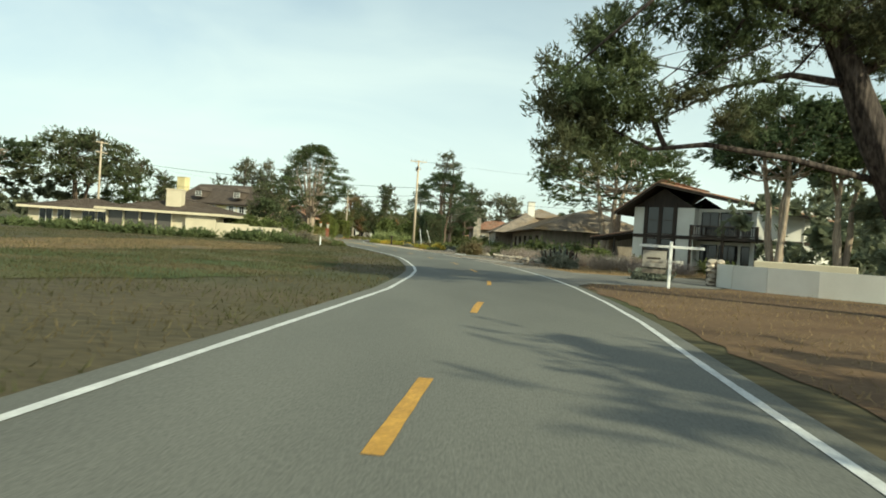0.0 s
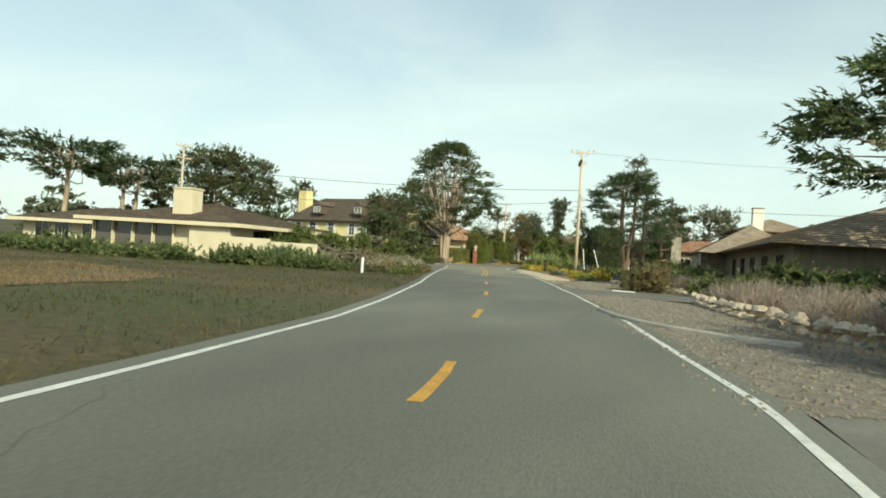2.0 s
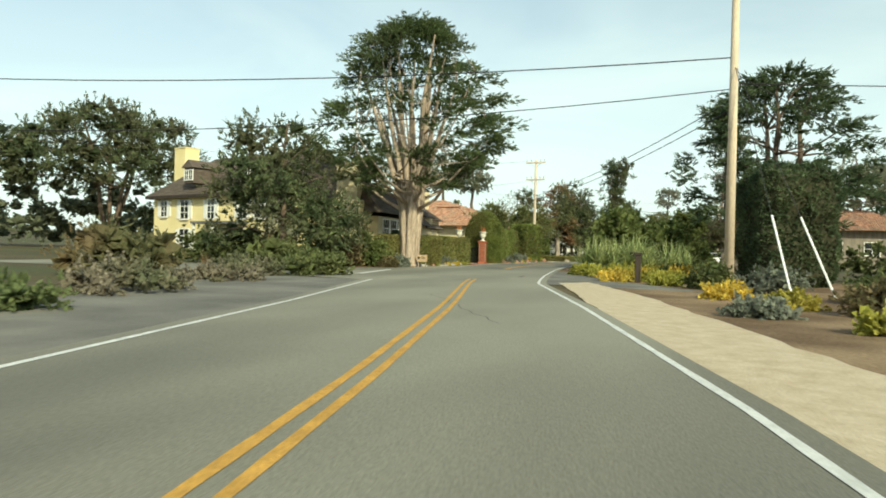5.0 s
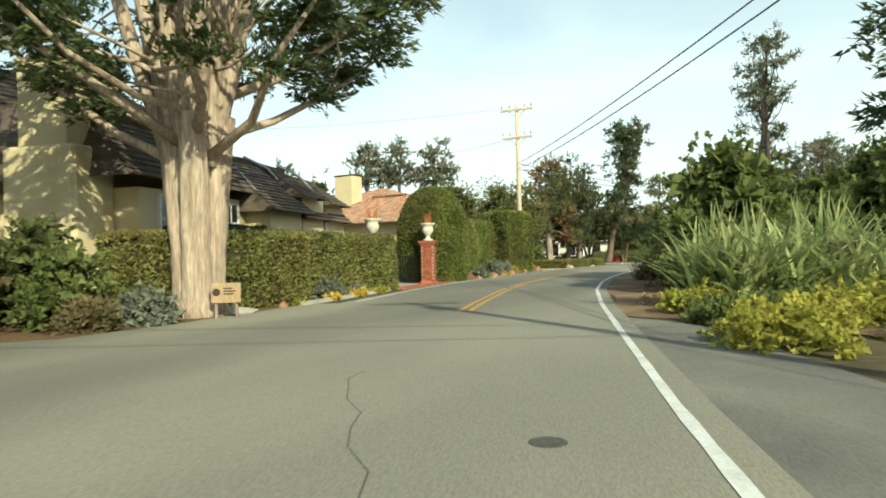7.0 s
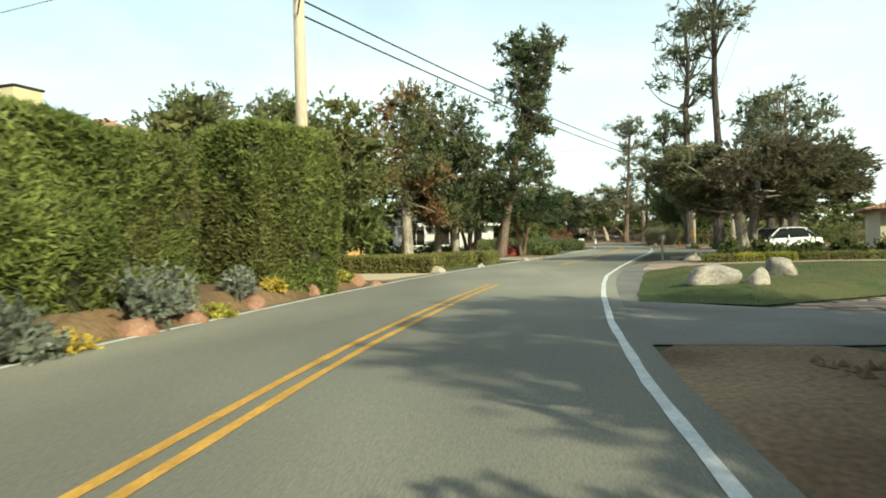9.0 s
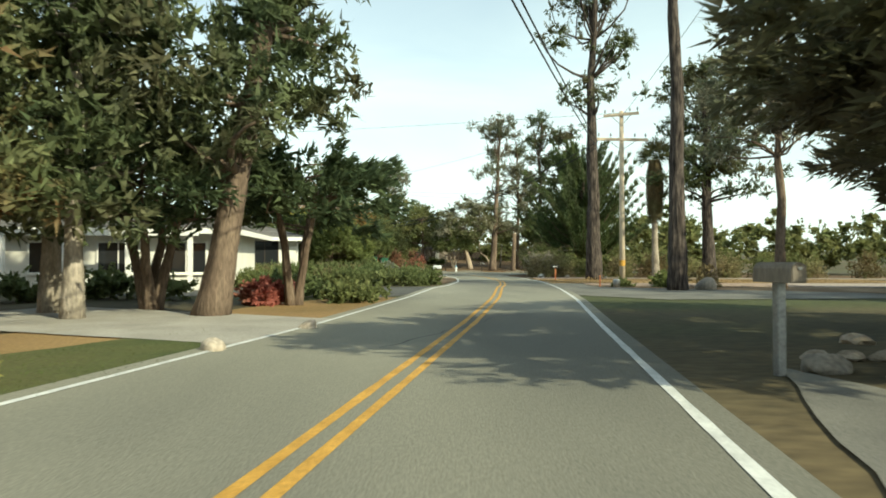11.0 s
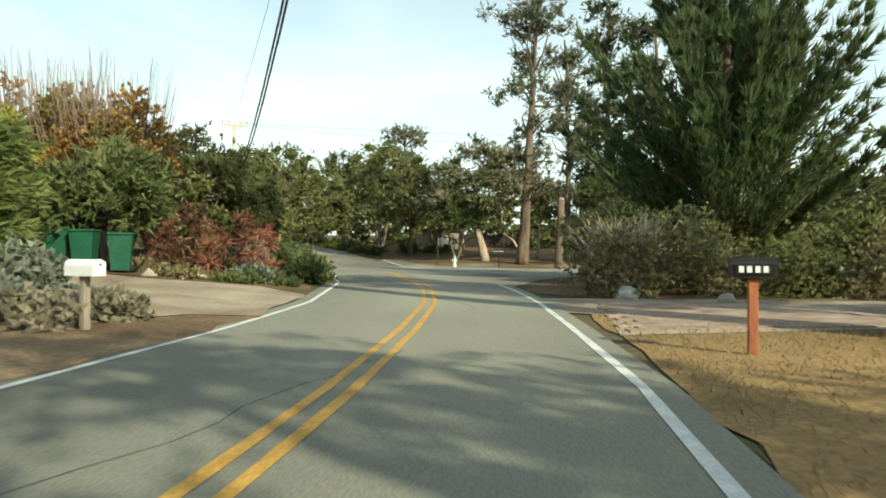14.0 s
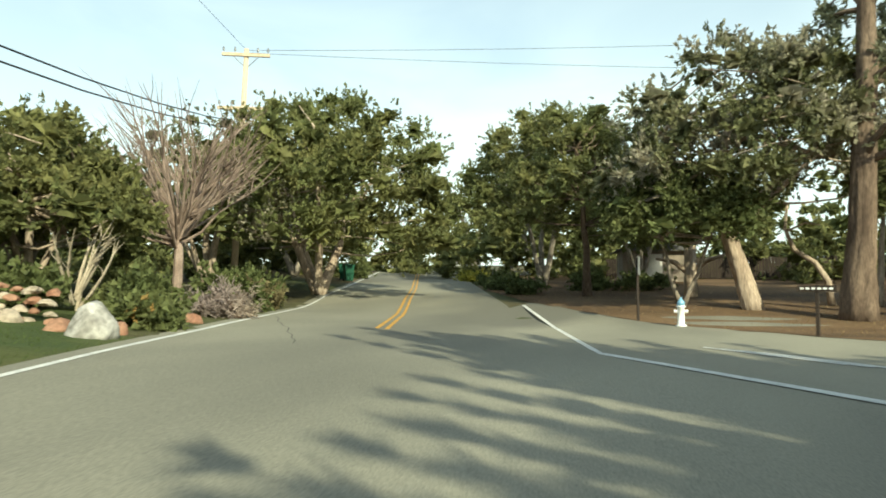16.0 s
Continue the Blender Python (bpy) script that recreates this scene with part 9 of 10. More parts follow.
def bare_tree(x, y, h, spread, seed, label, material, n=60, low=0.15):
    t = thing("bare_tree", x, y, label, "tree")
    rg = np.random.default_rng(seed)
    bm = bmesh.new()
    fine = bmesh.new()
    if low > 0.3:
        tube(bm, [(0, 0, -0.1), (0.05, 0, h * low * 0.5), (0, 0.05, h * low)], [0.16, 0.13, 0.1], 8)
    for k in range(n):
        a = rg.uniform(0, 6.3)
        d = spread * rg.uniform(0.35, 1.0)
        top = h * rg.uniform(0.6, 1.0) * (1 - 0.25 * (d / spread) ** 2)
        p = limb_path((0.08 * math.cos(a), 0.08 * math.sin(a), h * low * rg.uniform(0.6 if low > 0.3 else 0, 1)), (d * math.cos(a), d * math.sin(a), top), rg, 0.06, 4)
        tube(bm, p, [0.045, 0.036, 0.026, 0.016, 0.006], 5)
        for q in range(5):
            s = np.array(p[2 + q % 2])
            e = s + np.array([math.cos(a + rg.normal() * 0.8), math.sin(a + rg.normal() * 0.8), 1.1]) * rg.uniform(0.3, 0.9) * h * 0.2
            tube(fine, [tuple(s), tuple((s + e) / 2 + rg.normal(size=3) * 0.03), tuple(e)], [0.014, 0.01, 0.003], 4)
    part("branchwork", bm, material, t)
    part("twigwork", fine, material, t)
    return t


bare_tree(-17.6, 240.4, 6.3, 3.4, 621, "leafless red-twigged tree with fanned pale branches", TWIG, 90, 0.4)
bare_tree(-15.4, 234.6, 2.3, 1.1, 622, "bare white forked stems below an oak", PALE_TWIG, 8)
utility_pole(-21.6, 249.0, 10.2, "leaning wooden utility pole with two crossarms above the oaks", [(9.9, 1.0, 25), (7.6, 1.05, 25)], 0.15, lean=(0.5, 0.0))
utility_pole(-28.7, 300.0, 6.5, "distant utility pole beside the rising road", [], 0.14)
for off in (0.0, 0.3):
    cable((-2.2, 190.8, 7.5 - off), (-21.4, 249.0, 8.2 - off), 2.9, "black overhead cable along the road", 0.022)
for a, b in (((-0.7, 190.5, 9.0), (-60, 240, 16)), ((-1.2, 190.8, 9.0), (-21.2, 249, 11.4)), ((-21.2, 249, 11.3), (30, 262, 12.5)), ((-21.2, 249, 11.2), (30, 266, 11.2)), ((-0.9, 190.6, 8.9), (-7.5, 150, 12))):
    cable(a, b, 0.6, "thin overhead wire above the road", 0.009)

# ---- third stretch, right ----
rng = np.random.default_rng(12)
tall_pine(1.85, 204.3, 24, 630, [(0.55, 2.5, 4), (0.7, 3.2, 8), (0.85, 3.2, 9), (0.97, 2.2, 8)], "thick straight pine trunk with furrowed bark beside the verge", PINE, DARK_BARK, 0.5, (-0.3, 0), 240, 1.2)
blades(1.3, 203.7, 60, 0.4, 0.3, 631, STRAW_GRASS, "straw tuft at the foot of the pine", 0.012, "grass_tuft", base_r=0.5)
t = thing("palm_tree", 6.05, 203.5, "tall palm with a shaggy skirt of dead brown fronds", "palm")
part("trunk", rod([(0, 0, -0.1), (0.02, 0, 0.6), (-0.02, 0, 2.4), (-0.06, 0.0, 4.8), (0.1, 0, 8.4)], [0.36, 0.28, 0.22, 0.2, 0.2], 14), GREY_BARK, t, smooth=True)
b_, t_, s_ = [], [], []
for k in range(2600):
    a, z = rng.uniform(0, 6.3), rng.uniform(4.6, 8.6)
    r = 0.42 + 0.2 * math.sin((z - 4.6) / 4.0 * 3.1)
    o = np.array([math.cos(a) * r * 0.8, math.sin(a) * r * 0.8, z])
    b_.append(o)
    t_.append(o + np.array([math.cos(a) * 0.2, math.sin(a) * 0.2, -rng.uniform(0.4, 0.8)]))
    s_.append(np.array([-math.sin(a), math.cos(a), 0]) * 0.035)
quads("dead_frond_skirt", np.array(b_), np.array(t_), np.array(s_), RUSSET, t, "brown hanging dead fronds")
b_, t_, s_ = [], [], []
for k in range(60):
    a, e = rng.uniform(0, 6.3), rng.uniform(-0.2, 1.2)
    d = np.array([math.cos(a) * math.cos(e), math.sin(a) * math.cos(e), math.sin(e)])
    o = np.array([0.1, 0, 8.7])
    for q in range(16):
        b_.append(o + d * 0.7)
        fan = unit((d + 0.5 * rng.normal(size=3))[None])[0]
        t_.append(o + d * 0.7 + fan * 0.9)
        s_.append(unit(np.cross(fan, rng.normal(size=3))[None])[0] * 0.03)
quads("frond_crown", np.array(b_), np.array(t_), np.array(s_), PINE, t, "green fan fronds")
tall_pine(9.2, 201.8, 15, 632, [(0.42, 3.2, 6), (0.5, 3.6, 8), (0.6, 3.8, 10), (0.72, 3.6, 10), (0.85, 3.0, 9), (0.96, 2.0, 7)], "broad pine with hanging dark needle clumps", PINE, DARK_BARK, 0.42, (-0.2, 0), 300, 0.95)
post_box(-1.4, 202.8, 75, "black letterbox with red flag on a redwood post", IRON, RED_WOOD, 1.05, RED_LAMP, None, True, 0.48)
shrub(0.6, 188.9, 0.8, 0.7, 0.9, 633, BRIGHT, "small green shrub in the dry bed", n=18)
shrub(2.4, 188.6, 0.9, 0.8, 1.1, 634, RUSSET, "small russet shrub in the dry bed", n=18, per=120, core=0)
shrub(-1.4, 189.9, 0.6, 0.5, 0.35, 635, SHRUB, "low green clump by the pole", n=14)
t = thing("utility_pedestal", -1.75, 189.3, "round grey metal utility pedestal by the pole", "utility box")
part("barrel", lathe([(0.17, 0), (0.17, 0.34), (0.15, 0.39), (0.05, 0.41)], 16), GREY_METAL, t, smooth=True)
part("lid_band", lathe([(0.178, 0.3), (0.178, 0.34)], 16), GREY_METAL, t)
t = thing("marker_stake", -2.3, 190.2, "short rusty iron stake by the pole", "stake")
part("stake", rod([(0, 0, 0), (0, 0, 0.5)], 0.04, 8), RED_WOOD, t)
part("cap", lathe([(0.05, 0.5), (0.055, 0.54), (0.02, 0.58)], 10), RED_WOOD, t)
t = thing("stone_block", 1.2, 185.9, "rough grey stone block at the drive", "stone block")
part("block", rock(0.5, 0.4, 0.4, 3.3, 0.2), GREY_STONE, t, smooth=True)
line = [(-0.2, 212.9), (1.8, 213.2), (4.0, 212.6), (6.4, 211.4), (8.8, 210.4), (11.4, 209.6), (14.0, 208.8), (17, 208.0), (20, 207.2), (24, 206)]
for i, (x, y) in enumerate(line):
    shrub(x, y, 1.6, 1.2, 2.0 + 0.3 * math.sin(i * 2.2), 640 + i, (THICKET, THICKET, OAK, THICKET, RUSSET)[i % 5], "untrimmed leafy hedge shrub behind the drive", core=0.25, n=44, per=420, length=0.11, width=0.026, group="hedge shrubs behind the drive")
for i, (x, y) in enumerate(((2.6, 216.4), (6.6, 214.6), (10.4, 213.4), (15, 212), (20, 211))):
    shrub(x, y, 2.2, 1.8, 2.6, 655 + i, OAK, "taller leafy shrub behind the hedge", n=44, per=230, core=0.3)
bare_tree(0.6, 215.6, 2.6, 1.9, 660, "pale leafless twiggy shrub at the drive corner", PALE_TWIG, 90)
shrub(0.6, 215.8, 1.7, 1.4, 2.3, 661, RUSSET, "thin olive leaves among the bare twigs", n=30, per=80, core=0)
for i, (x, y, rx, ry, h) in enumerate(((1.3, 219.4, 1.7, 1.7, 3.0), (2.0, 222.9, 2.0, 1.9, 3.5), (4.4, 220.6, 2.0, 2.0, 3.2), (4.8, 225.6, 2.2, 2, 3.3))):
    c, r = dome_blobs(np.random.default_rng(665 + i), 56, rx, ry, h * 0.35, h * 0.9, 0.5, 0.85, 0.2)
    stems = [([(0.4 * math.cos(k), 0.4 * math.sin(k), 0), (0.7 * math.cos(k * 1.1), 0.7 * math.sin(k * 1.1), h * 0.4), (rx * 0.7 * math.cos(k * 1.2), ry * 0.7 * math.sin(k * 1.2), h * 0.75)], [0.05, 0.04, 0.02]) for k in range(9)]
    plant("tall_shrub", x, y, "tall leafy shrub with many bare tan stems", "shrub", stems, c, r, (OAK, THICKET)[i % 2], 300, 0.11, 0.03, PALE_BARK, 20, 0.03, 665 + i, group="tall shrubs at the junction")
boulder(-0.35, 211.9, 0.34, 0.28, 0.42, 71, PALE_ROCK, "white painted boulder at the drive corner", 10)
boulder(1.6, 210.6, 0.3, 0.24, 0.25, 72, STONE, "small pale boulder on the drive edge", 60)
boulder(4.2, 208.9, 0.25, 0.2, 0.2, 73, STONE, "small pale boulder on the drive edge", 60)
t = thing("timber_post", 0.3, 213.2, "weathered wooden post in the shrubs", "post")
part("post", boxes((-0.06, 0.06, -0.06, 0.06, 0, 0.95), bevel=0.01), GREY_WOOD, t)
part("post_cap", boxes((-0.07, 0.07, -0.07, 0.07, 0.95, 0.98)), GREY_WOOD, t)


def spiky_cypress(x, y, h, spread, seed):
    """A broad cypress whose boughs all sweep up and end in long points."""
    rg = np.random.default_rng(seed)
    c, r, way = [], [], []
    boughs = bmesh.new()
    for k in range(150):
        a = rg.uniform(0, 6.3)
        s = rg.random()
        z0 = h * (0.05 + 0.6 * s)
        reach = spread * (0.45 + 0.55 * rg.random()) * (1 - 0.72 * s ** 1.5)
        tipz = z0 + reach * 0.45 + h * (0.1 + 0.3 * s) * rg.uniform(0.5, 1)
        p0, p1 = np.array([0.1 * math.cos(a), 0.1 * math.sin(a), z0]), np.array([reach * math.cos(a), reach * math.sin(a), min(tipz, h)])
        pts = [p0, p0 * 0.5 + p1 * 0.5 - np.array([0, 0, 0.12 * reach]), p1]
        tube(boughs, [tuple(q) for q in pts], [0.06, 0.04, 0.01], 4)
        for q in range(9):
            u = 0.3 + 0.7 * q / 8
            m = (1 - u) ** 2 * pts[0] + 2 * u * (1 - u) * pts[1] + u * u * pts[2]
            w = 0.5 * (1.08 - u) + 0.04
            c.append(tuple(m))
            r.append((w, w, w * 0.75))
            way.append(tuple(unit(((1 - u) * (pts[1] - pts[0]) + u * (pts[2] - pts[1]))[None])[0]))
    t = thing("cypress_tree", x, y, "broad dark cypress with boughs sweeping up to points", "tree")
    part("trunk", rod([(0, 0, 0), (0, 0, h * 0.4), (0, 0, h * 0.8)], [0.45, 0.3, 0.08], 10), BARK, t, smooth=True)
    part("branchwork", boughs, BARK, t)
    per = 46
    cc, rr, dd = (np.repeat(np.array(q), per, 0) for q in (c, r, way))
    base = cc + rg.normal(size=cc.shape) * rr * 0.55
    run = unit(dd + rg.normal(size=cc.shape) * 0.38 + np.array([0, 0, 0.25]))
    tip = base + run * rg.uniform(0.25, 0.75, (len(cc), 1))
    quads("crown", base, tip, unit(np.cross(run, rg.normal(size=cc.shape))) * rg.uniform(0.025, 0.055, (len(cc), 1)), CYPRESS, t)
    inner_leaves("inner_crown", rg, c, r, 0.45, CYPRESS, t)
    return t


spiky_cypress(6.4, 222.0, 12.8, 7.6, 670)
tall_pine(1.4, 248.0, 20.5, 671, [(0.3, 2.0, 3), (0.44, 2.6, 4), (0.56, 2.8, 4), (0.66, 3.0, 6), (0.78, 2.0, 4), (0.9, 3.0, 8), (0.97, 2.6, 8)], "tall ragged pine with bare side limbs at the junction", GREY_PINE, BARK, 0.42, (1.4, 1.0), 260, 1.0)
tall_pine(5.4, 250.5, 18.5, 672, [(0.3, 2.2, 5), (0.45, 2.4, 7), (0.6, 2.4, 8), (0.75, 2.2, 8), (0.9, 1.6, 7)], "grey-green pine behind the broken trunk", GREY_PINE, BARK, 0.26, (0, 0), 260, 0.95)
tall_pine(8.8, 252.5, 22.0, 684, [(0.22, 2.4, 6), (0.34, 2.8, 9), (0.46, 3.0, 10), (0.58, 3.0, 10), (0.7, 2.8, 10), (0.84, 2.4, 9), (0.95, 1.6, 7)], "tall shaggy pine beyond the side road", PINE, BARK, 0.34, (0.4, 0), 260, 1.15)
tall_pine(12.6, 250.0, 20.0, 685, [(0.2, 2.6, 7), (0.34, 3.0, 10), (0.48, 3.0, 10), (0.62, 2.8, 10), (0.78, 2.4, 9), (0.93, 1.6, 7)], "tall shaggy pine beyond the side road", PINE, BARK, 0.34, (-0.3, 0), 260, 1.15)
t = thing("broken_trunk", 4.2, 247.8, "tall broken-off pine trunk with a flat top", "tree stump")
part("trunk", rod([(0, 0, -0.1), (0, 0, 0.4), (0.1, 0, 2.5), (0.2, 0, 5.0)], [0.42, 0.32, 0.28, 0.26], 12), BARK, t, smooth=True)
part("broken_top", lathe([(0.25, 0.0), (0.21, 0.12), (0.05, 0.18)], 12), PALE_BARK, t).matrix_local = pose(0.2, 0, 5.0)
t = thing("cut_trunk", -3.0, 257.0, "sawn-off trunk with two stub limbs", "tree stump")
bm = rod([(0, 0, -0.1), (0, 0, 0.9), (0.02, 0, 2.3)], [0.34, 0.28, 0.26], 12)
tube(bm, [(0.1, 0, 1.2), (0.7, 0, 1.65), (1.5, 0, 1.9)], [0.15, 0.12, 0.06], 8)
tube(bm, [(-0.1, 0, 1.1), (-0.7, 0, 1.6), (-1.5, 0, 1.75)], [0.14, 0.11, 0.05], 8)
part("trunk", bm, PALE_BARK, t, smooth=True)
part("sawn_face", lathe([(0.25, 0), (0.25, 0.02)], 12), YELLOW_STUCCO, t).matrix_local = pose(0.02, 0, 2.3)
rg = np.random.default_rng(675)
c, r = dome_blobs(rg, 130, 5.4, 4.2, 4.6, 10.0, 0.9, 0.7, 0.4)
stems = [([(0, 0, -0.1), (-0.4, 0.1, 1.4), (-0.9, 0.1, 3.0), (-1.0, 0.2, 5.2), (-0.4, 0.5, 8)], [0.36, 0.28, 0.25, 0.18, 0.07]), ([(-0.8, 0.1, 2.6), (0.4, 0.2, 3.8), (2.2, 0.2, 5.5)], [0.16, 0.12, 0.05]), ([(-0.9, 0, 3.0), (-2.4, 0, 4.6), (-3.6, 0.3, 6.4)], [0.15, 0.11, 0.05])]
plant("oak_tree", -1.2, 250.6, "leaning lichened oak with a pale bare trunk", "tree", stems, c, r, OAK_LICHEN, 330, 0.18, 0.05, PALE_BARK, 40, 0.07, 675, core=0.6)
t = thing("bent_trunk", 1.3, 252.5, "thin pale snaking bare trunk under the oaks", "tree")
part("trunk", rod([(0.4, 0, 0), (0.3, 0, 0.9), (-0.1, 0.1, 1.6), (-0.8, 0.1, 2.1), (-1.1, 0.1, 2.9), (-1.0, 0, 3.9)], [0.15, 0.12, 0.1, 0.09, 0.07, 0.04], 8), PALE_BARK, t, smooth=True)
part("limb", rod([(-1.05, 0.1, 2.8), (-0.4, 0.1, 3.1), (0.1, 0, 3.0)], [0.05, 0.04, 0.02], 6), PALE_BARK, t)
oak(-3.6, 250.8, 5.6, 3.1, 676, SHRUB, GREY_BARK, 0.5, 80, "dark green spreading oak above the signs", 2, per=250, r0=0.12, size=0.7)
oak(-7.6, 257.0, 9.6, 4.2, 677, OAK, BARK, 0.38, 100, "dark upright oak by the bend", 1, per=240, r0=0.22, size=0.8)
oak(-11.2, 266.5, 12.4, 5.4, 678, OAK, GREY_BARK, 0.4, 120, "rounded oak on the far side of the bend", 3, per=230, r0=0.2, size=0.9)
oak(-5.5, 268, 8.5, 4.2, 679, OAK, GREY_BARK, 0.3, 80, "dense oak behind the junction", 3, per=220, r0=0.2)
oak(-26, 262, 8.0, 4.6, 680, OAK, GREY_BARK, 0.2, 90, "dense oak beside the rising road", 3, per=138, r0=0.2, ls=1.5)
oak(-33, 276, 8.5, 5.2, 681, OAK, GREY_BARK, 0.15, 80, "dense oak beside the rising road", 3, per=120, r0=0.2, ls=1.5)
oak(-14.5, 284, 11.5, 5.4, 686, OAK, GREY_BARK, 0.3, 90, "tall spreading oak arching over the rising road", 3, per=114, r0=0.25, size=1.1, ls=1.5)
oak(-24.5, 300, 11.0, 5.6, 687, OAK, GREY_BARK, 0.3, 80, "tall spreading oak arching over the rising road", 3, per=108, r0=0.25, size=1.2, ls=1.5)
oak(-18.5, 292, 7.5, 4.5, 682, OAK, GREY_BARK, 0.15, 70, "dense oak where the road bends away", 3, per=120, r0=0.2, ls=1.5)
for i, (x, y, rx, ry, h, leaf) in enumerate(((-10.8, 258.5, 1.3, 1.6, 0.9, JUNIPER), (-12.5, 262.5, 1.6, 1.8, 0.9, JUNIPER), (-14.6, 268.5, 1.8, 2.2, 1.1, SHRUB), (-17.5, 273.5, 1.5, 1.6, 0.9, YELLOWGREEN), (-8.0, 262.0, 1.6, 1.6, 1.2, SHRUB), (-25.0, 268, 1.8, 2.4, 1.2, SHRUB), (-5.0, 262, 2, 2, 1.3, SHRUB), (6.5, 246.2, 0.9, 0.7, 0.5, BRIGHT))):
    shrub(x, y, rx, ry, h, 690 + i, leaf, "low dark shrub under the oaks", n=26, per=220)
for i, (x, y, l) in enumerate(((6.8, 248.6, 0.3), (7.6, 247.2, 0.5), (8.8, 249.5, -0.3), (10.5, 247.6, 0.6), (3.2, 252.4, 0.2))):
    tall_pine(x, y, 6.5, 700 + i, [(0.6, 1.4, 5), (0.8, 1.6, 7), (0.95, 1.2, 6)], "slim leaning oak stem in the shade", SHRUB, GREY_BARK, 0.13, (l * 3, 0.4), 240, 0.75)
t = thing("fire_hydrant", -3.85, 245.3, "white and blue fire hydrant at the verge", "fire hydrant")
part("barrel", lathe([(0.16, 0), (0.16, 0.05), (0.1, 0.07), (0.1, 0.55), (0.13, 0.57), (0.13, 0.62)], 14), WHITE_METAL, t, smooth=True)
part("bonnet", lathe([(0.12, 0.62), (0.11, 0.72), (0.05, 0.8), (0.03, 0.86)], 14), paint_mat("hydrant_blue", (0.2, 0.4, 0.55), 0.0), t, "pale blue cap", True)
for rz in (0, 90, 180):
    bm = rod([(0.09, 0, 0.45), (0.2, 0, 0.45)], 0.05, 10)
    bm.transform(pose(0, 0, 0, 0, 0, rz))
    part("nozzle", bm, WHITE_METAL, t)
for x, y, turn, h, lab in ((-5.1, 247.0, 10, 2.1, "thin dark sign post with its panel edge-on"), (-0.85, 242.4, -20, 1.25, "low street name sign on a dark post")):
    t = thing("street_sign", x, y, lab, "sign", rz=turn)
    part("post", boxes((-0.04, 0.04, -0.04, 0.04, 0, h), bevel=0.008), DARK_WOOD, t)
    if h < 2:
        p = part("name_board", boxes((-0.42, 0.42, -0.06, -0.04, h - 0.17, h - 0.02)), DARK_WOOD, t)
        for k in range(6):
            part("bar", boxes((-0.36 + k * 0.125, -0.28 + k * 0.125, -0.066, -0.06, h - 0.12, h - 0.07)), WHITE_METAL, p)
    else:
        bm = boxes((-0.3, 0.3, -0.06, -0.045, h - 0.62, h - 0.02), bevel=0.004)
        bm.transform(pose(0, 0, 0, 0, 0, 75))
        part("panel", bm, GREY_METAL, t, "grey back of the sign panel")
t = thing("garden_shed", -4.8, 272.0, "small green-roofed shed deep under the oaks", "shed", rz=10)
part("wall", boxes((-2, 2, -1.5, 1.5, 0, 2.0)), GREY_WOOD, t)
hip_roof(t, -2.4, 2.4, -1.9, 1.9, 2.0, 0.9, GREY_ROOF)
part("door", boxes((-0.5, 0.5, -1.55, -1.5, 0, 1.8)), WHITE_TRIM, t)
t = thing("board_fence", -8, 276.5, "dark board fence deep under the oaks", "fence", rz=-6)
for k in range(90):
    part("board", boxes((k * 0.2, k * 0.2 + 0.18, -0.012, 0.012, 0.05, 1.5)), DARK_WOOD, t)
part("rail", boxes((0, 18, 0.012, 0.06, 0.3, 0.4), (0, 18, 0.012, 0.06, 1.2, 1.3)), GREY_WOOD, t)
t = thing("house", -35, 334, "distant white gabled house up the road", "house", rz=15)
part("wall", boxes((-3, 3, 0, 6, 0, 4.5)), WHITE_STUCCO, t)
hip_roof(t, -3.6, 3.6, -0.6, 6.6, 4.5, 2.0, GREY_ROOF)
win(t, 0, -0.02, 2.6, 1.4, 1.4, "front", 2, 2)
pine(-12.2, 312, 21.0, 4.2, 710, GREY_PINE, BARK, 0.66, 24, "distant lone pine above the oaks", size=1.5, per=180, ls=1.8, r0=0.35, lean=(1.2, 0), core=0.5)
pine(-23, 318, 15.5, 3, 711, PINE, BARK, 0.72, 16, "distant pine top above the oaks", size=1.2, per=160, ls=1.8)
pine(-56, 302, 19, 4.6, 712, PINE, BARK, 0.68, 22, "distant pine crowns beyond the bungalow", size=1.5, per=160, ls=1.8)
pine(-39, 290, 16, 3.4, 713, PINE, BARK, 0.68, 18, "distant pine crowns beyond the bungalow", size=1.2, per=160, ls=1.8)
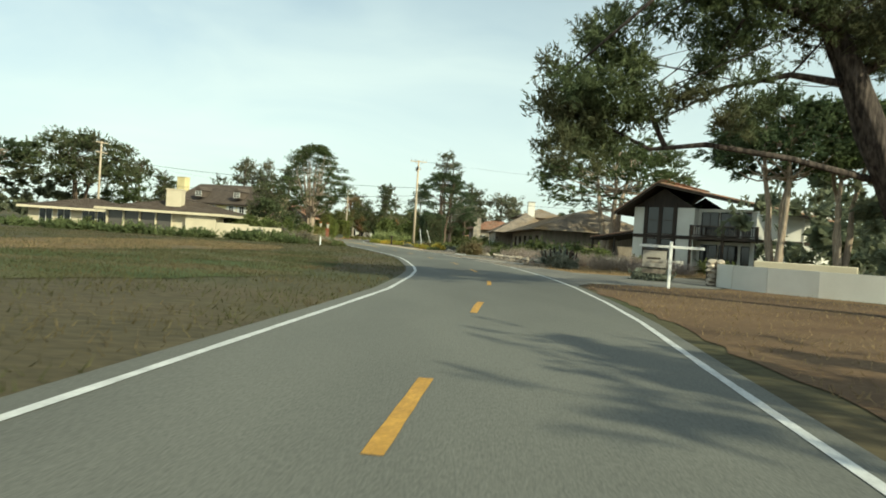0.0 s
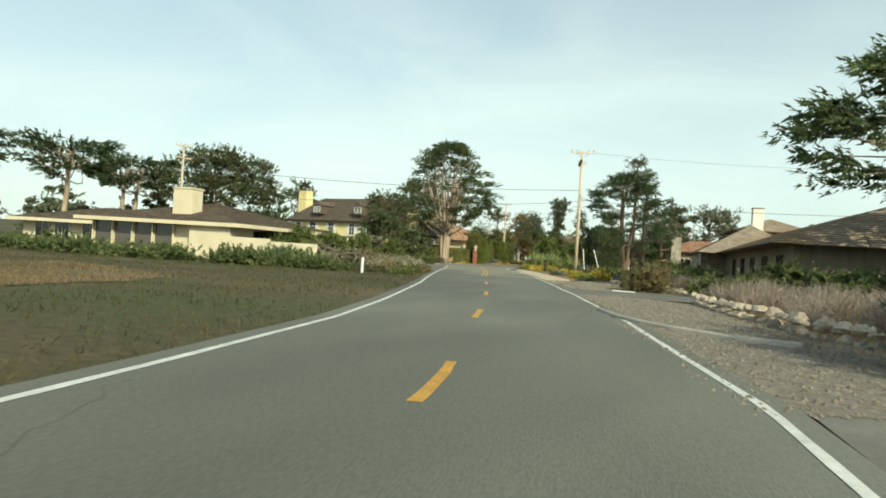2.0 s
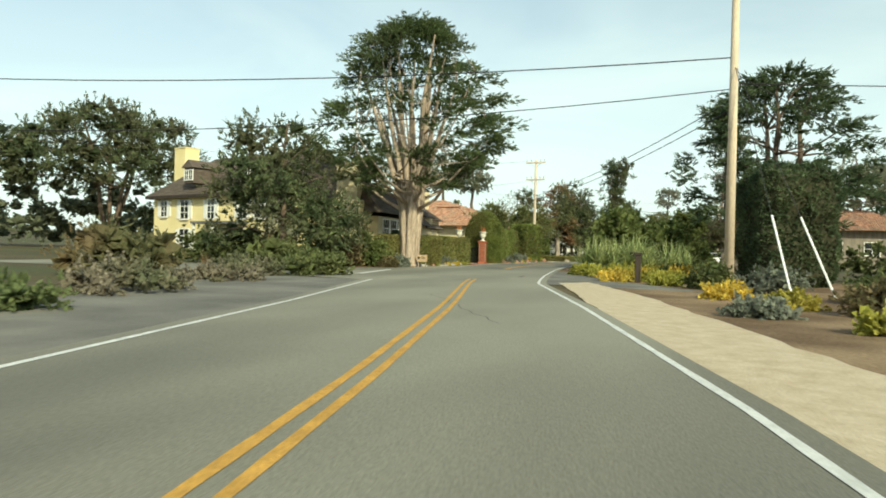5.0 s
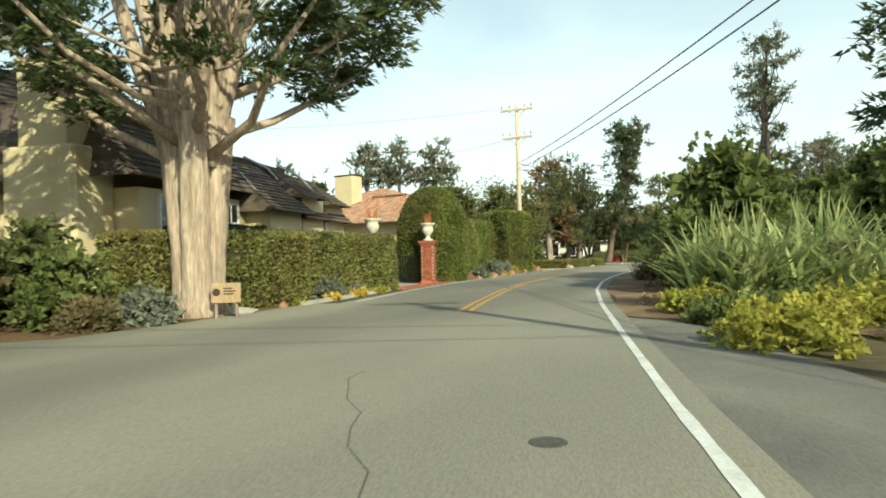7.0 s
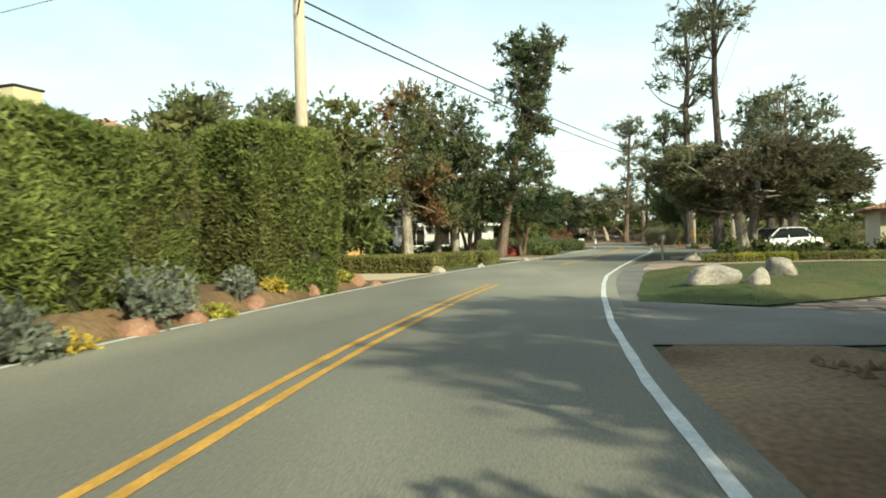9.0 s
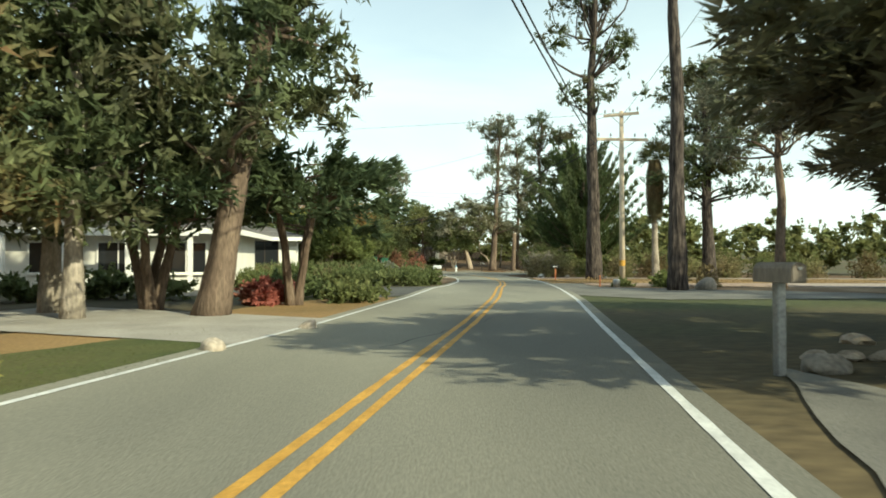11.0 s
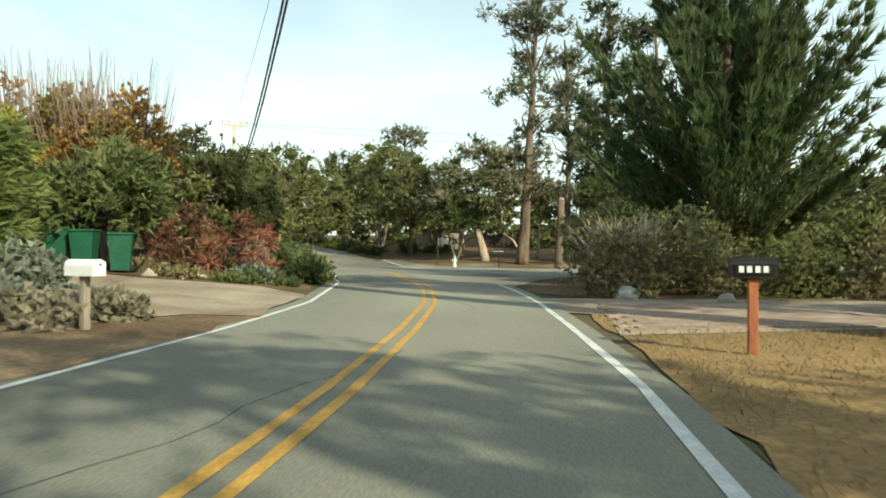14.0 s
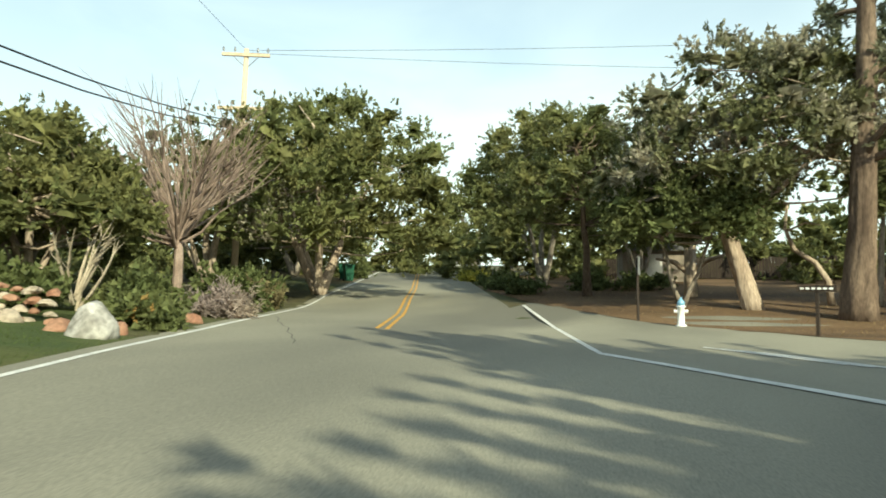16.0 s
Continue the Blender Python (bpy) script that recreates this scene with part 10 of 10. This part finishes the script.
spots = [(-34 + 5 * i + 2 * math.sin(i * 2), 282 + 7 * math.sin(i * 1.4) + 0.6 * i, 5.5, 2, 8.5 + 1.5 * math.sin(i * 1.8)) for i in range(9)]
spots += [(12 + 6 * i, 262 + 6 * math.sin(i * 1.9), 6, 1, 9 + 2 * math.sin(i * 2.3)) for i in range(6)]
spots += [(14 + 6 * i, 232 - 3 * i + 4 * math.sin(i * 2.1), 5.5, 1, 6.5 + 1.5 * math.sin(i * 1.6)) for i in range(7)]
spots += [(-60 + 7 * i, 262 + 10 * math.sin(i * 1.6), 6, 1, 8 + 2 * math.sin(i * 2.9)) for i in range(5)]
spots += [(-52 + 5 * i, 232 + 5 * math.sin(i * 1.2), 4.5, 1, 6 + 1.2 * math.sin(i * 2.9)) for i in range(6)]
spots += [(-9 + 4.5 * i, 279 + 3 * math.sin(i * 1.7), 3.6, 0, 4.5 + 1.0 * math.sin(i * 2.2)) for i in range(9)]
spots += [(-44 + 4.2 * i, 262 + 2.5 * math.sin(i * 1.9), 3.2, 0, 4.2 + 1.0 * math.sin(i * 2.6)) for i in range(5)]
spots += [(-30, 254, 2.8, 0, 4.4), (-26.6, 255.5, 2.8, 0, 4.4), (-24.2, 251.5, 2.2, 0, 3.4), (-23.6, 243.5, 2.4, 0, 3.6), (-27, 247, 3, 0, 4.6)]
spots += [(5 + 5 * i, 273 + 2 * math.sin(i * 1.5), 4.4, 0, 8 + 1.5 * math.sin(i * 2.4)) for i in range(6)]
woods("oak_woods", spots, 714, OAK, "dense oak wood closing the view", per=30, size=0.8)
spots = [(24 + 9 * i, 175 - 14 * i + 8 * math.sin(i * 1.7), 7, 1, 9 + 2.5 * math.sin(i * 2.1)) for i in range(6)] + [(34 + 6 * i, 60 + 14 * i, 7, 1, 9 + 2 * math.sin(i * 1.4)) for i in range(5)] + [(30 + 5 * math.sin(i), -20 + 13 * i, 6, 1, 8 + 2 * math.sin(i * 1.9)) for i in range(6)]
woods("side_woods", spots, 715, HILL, "dark wood behind the houses", size=1.2)
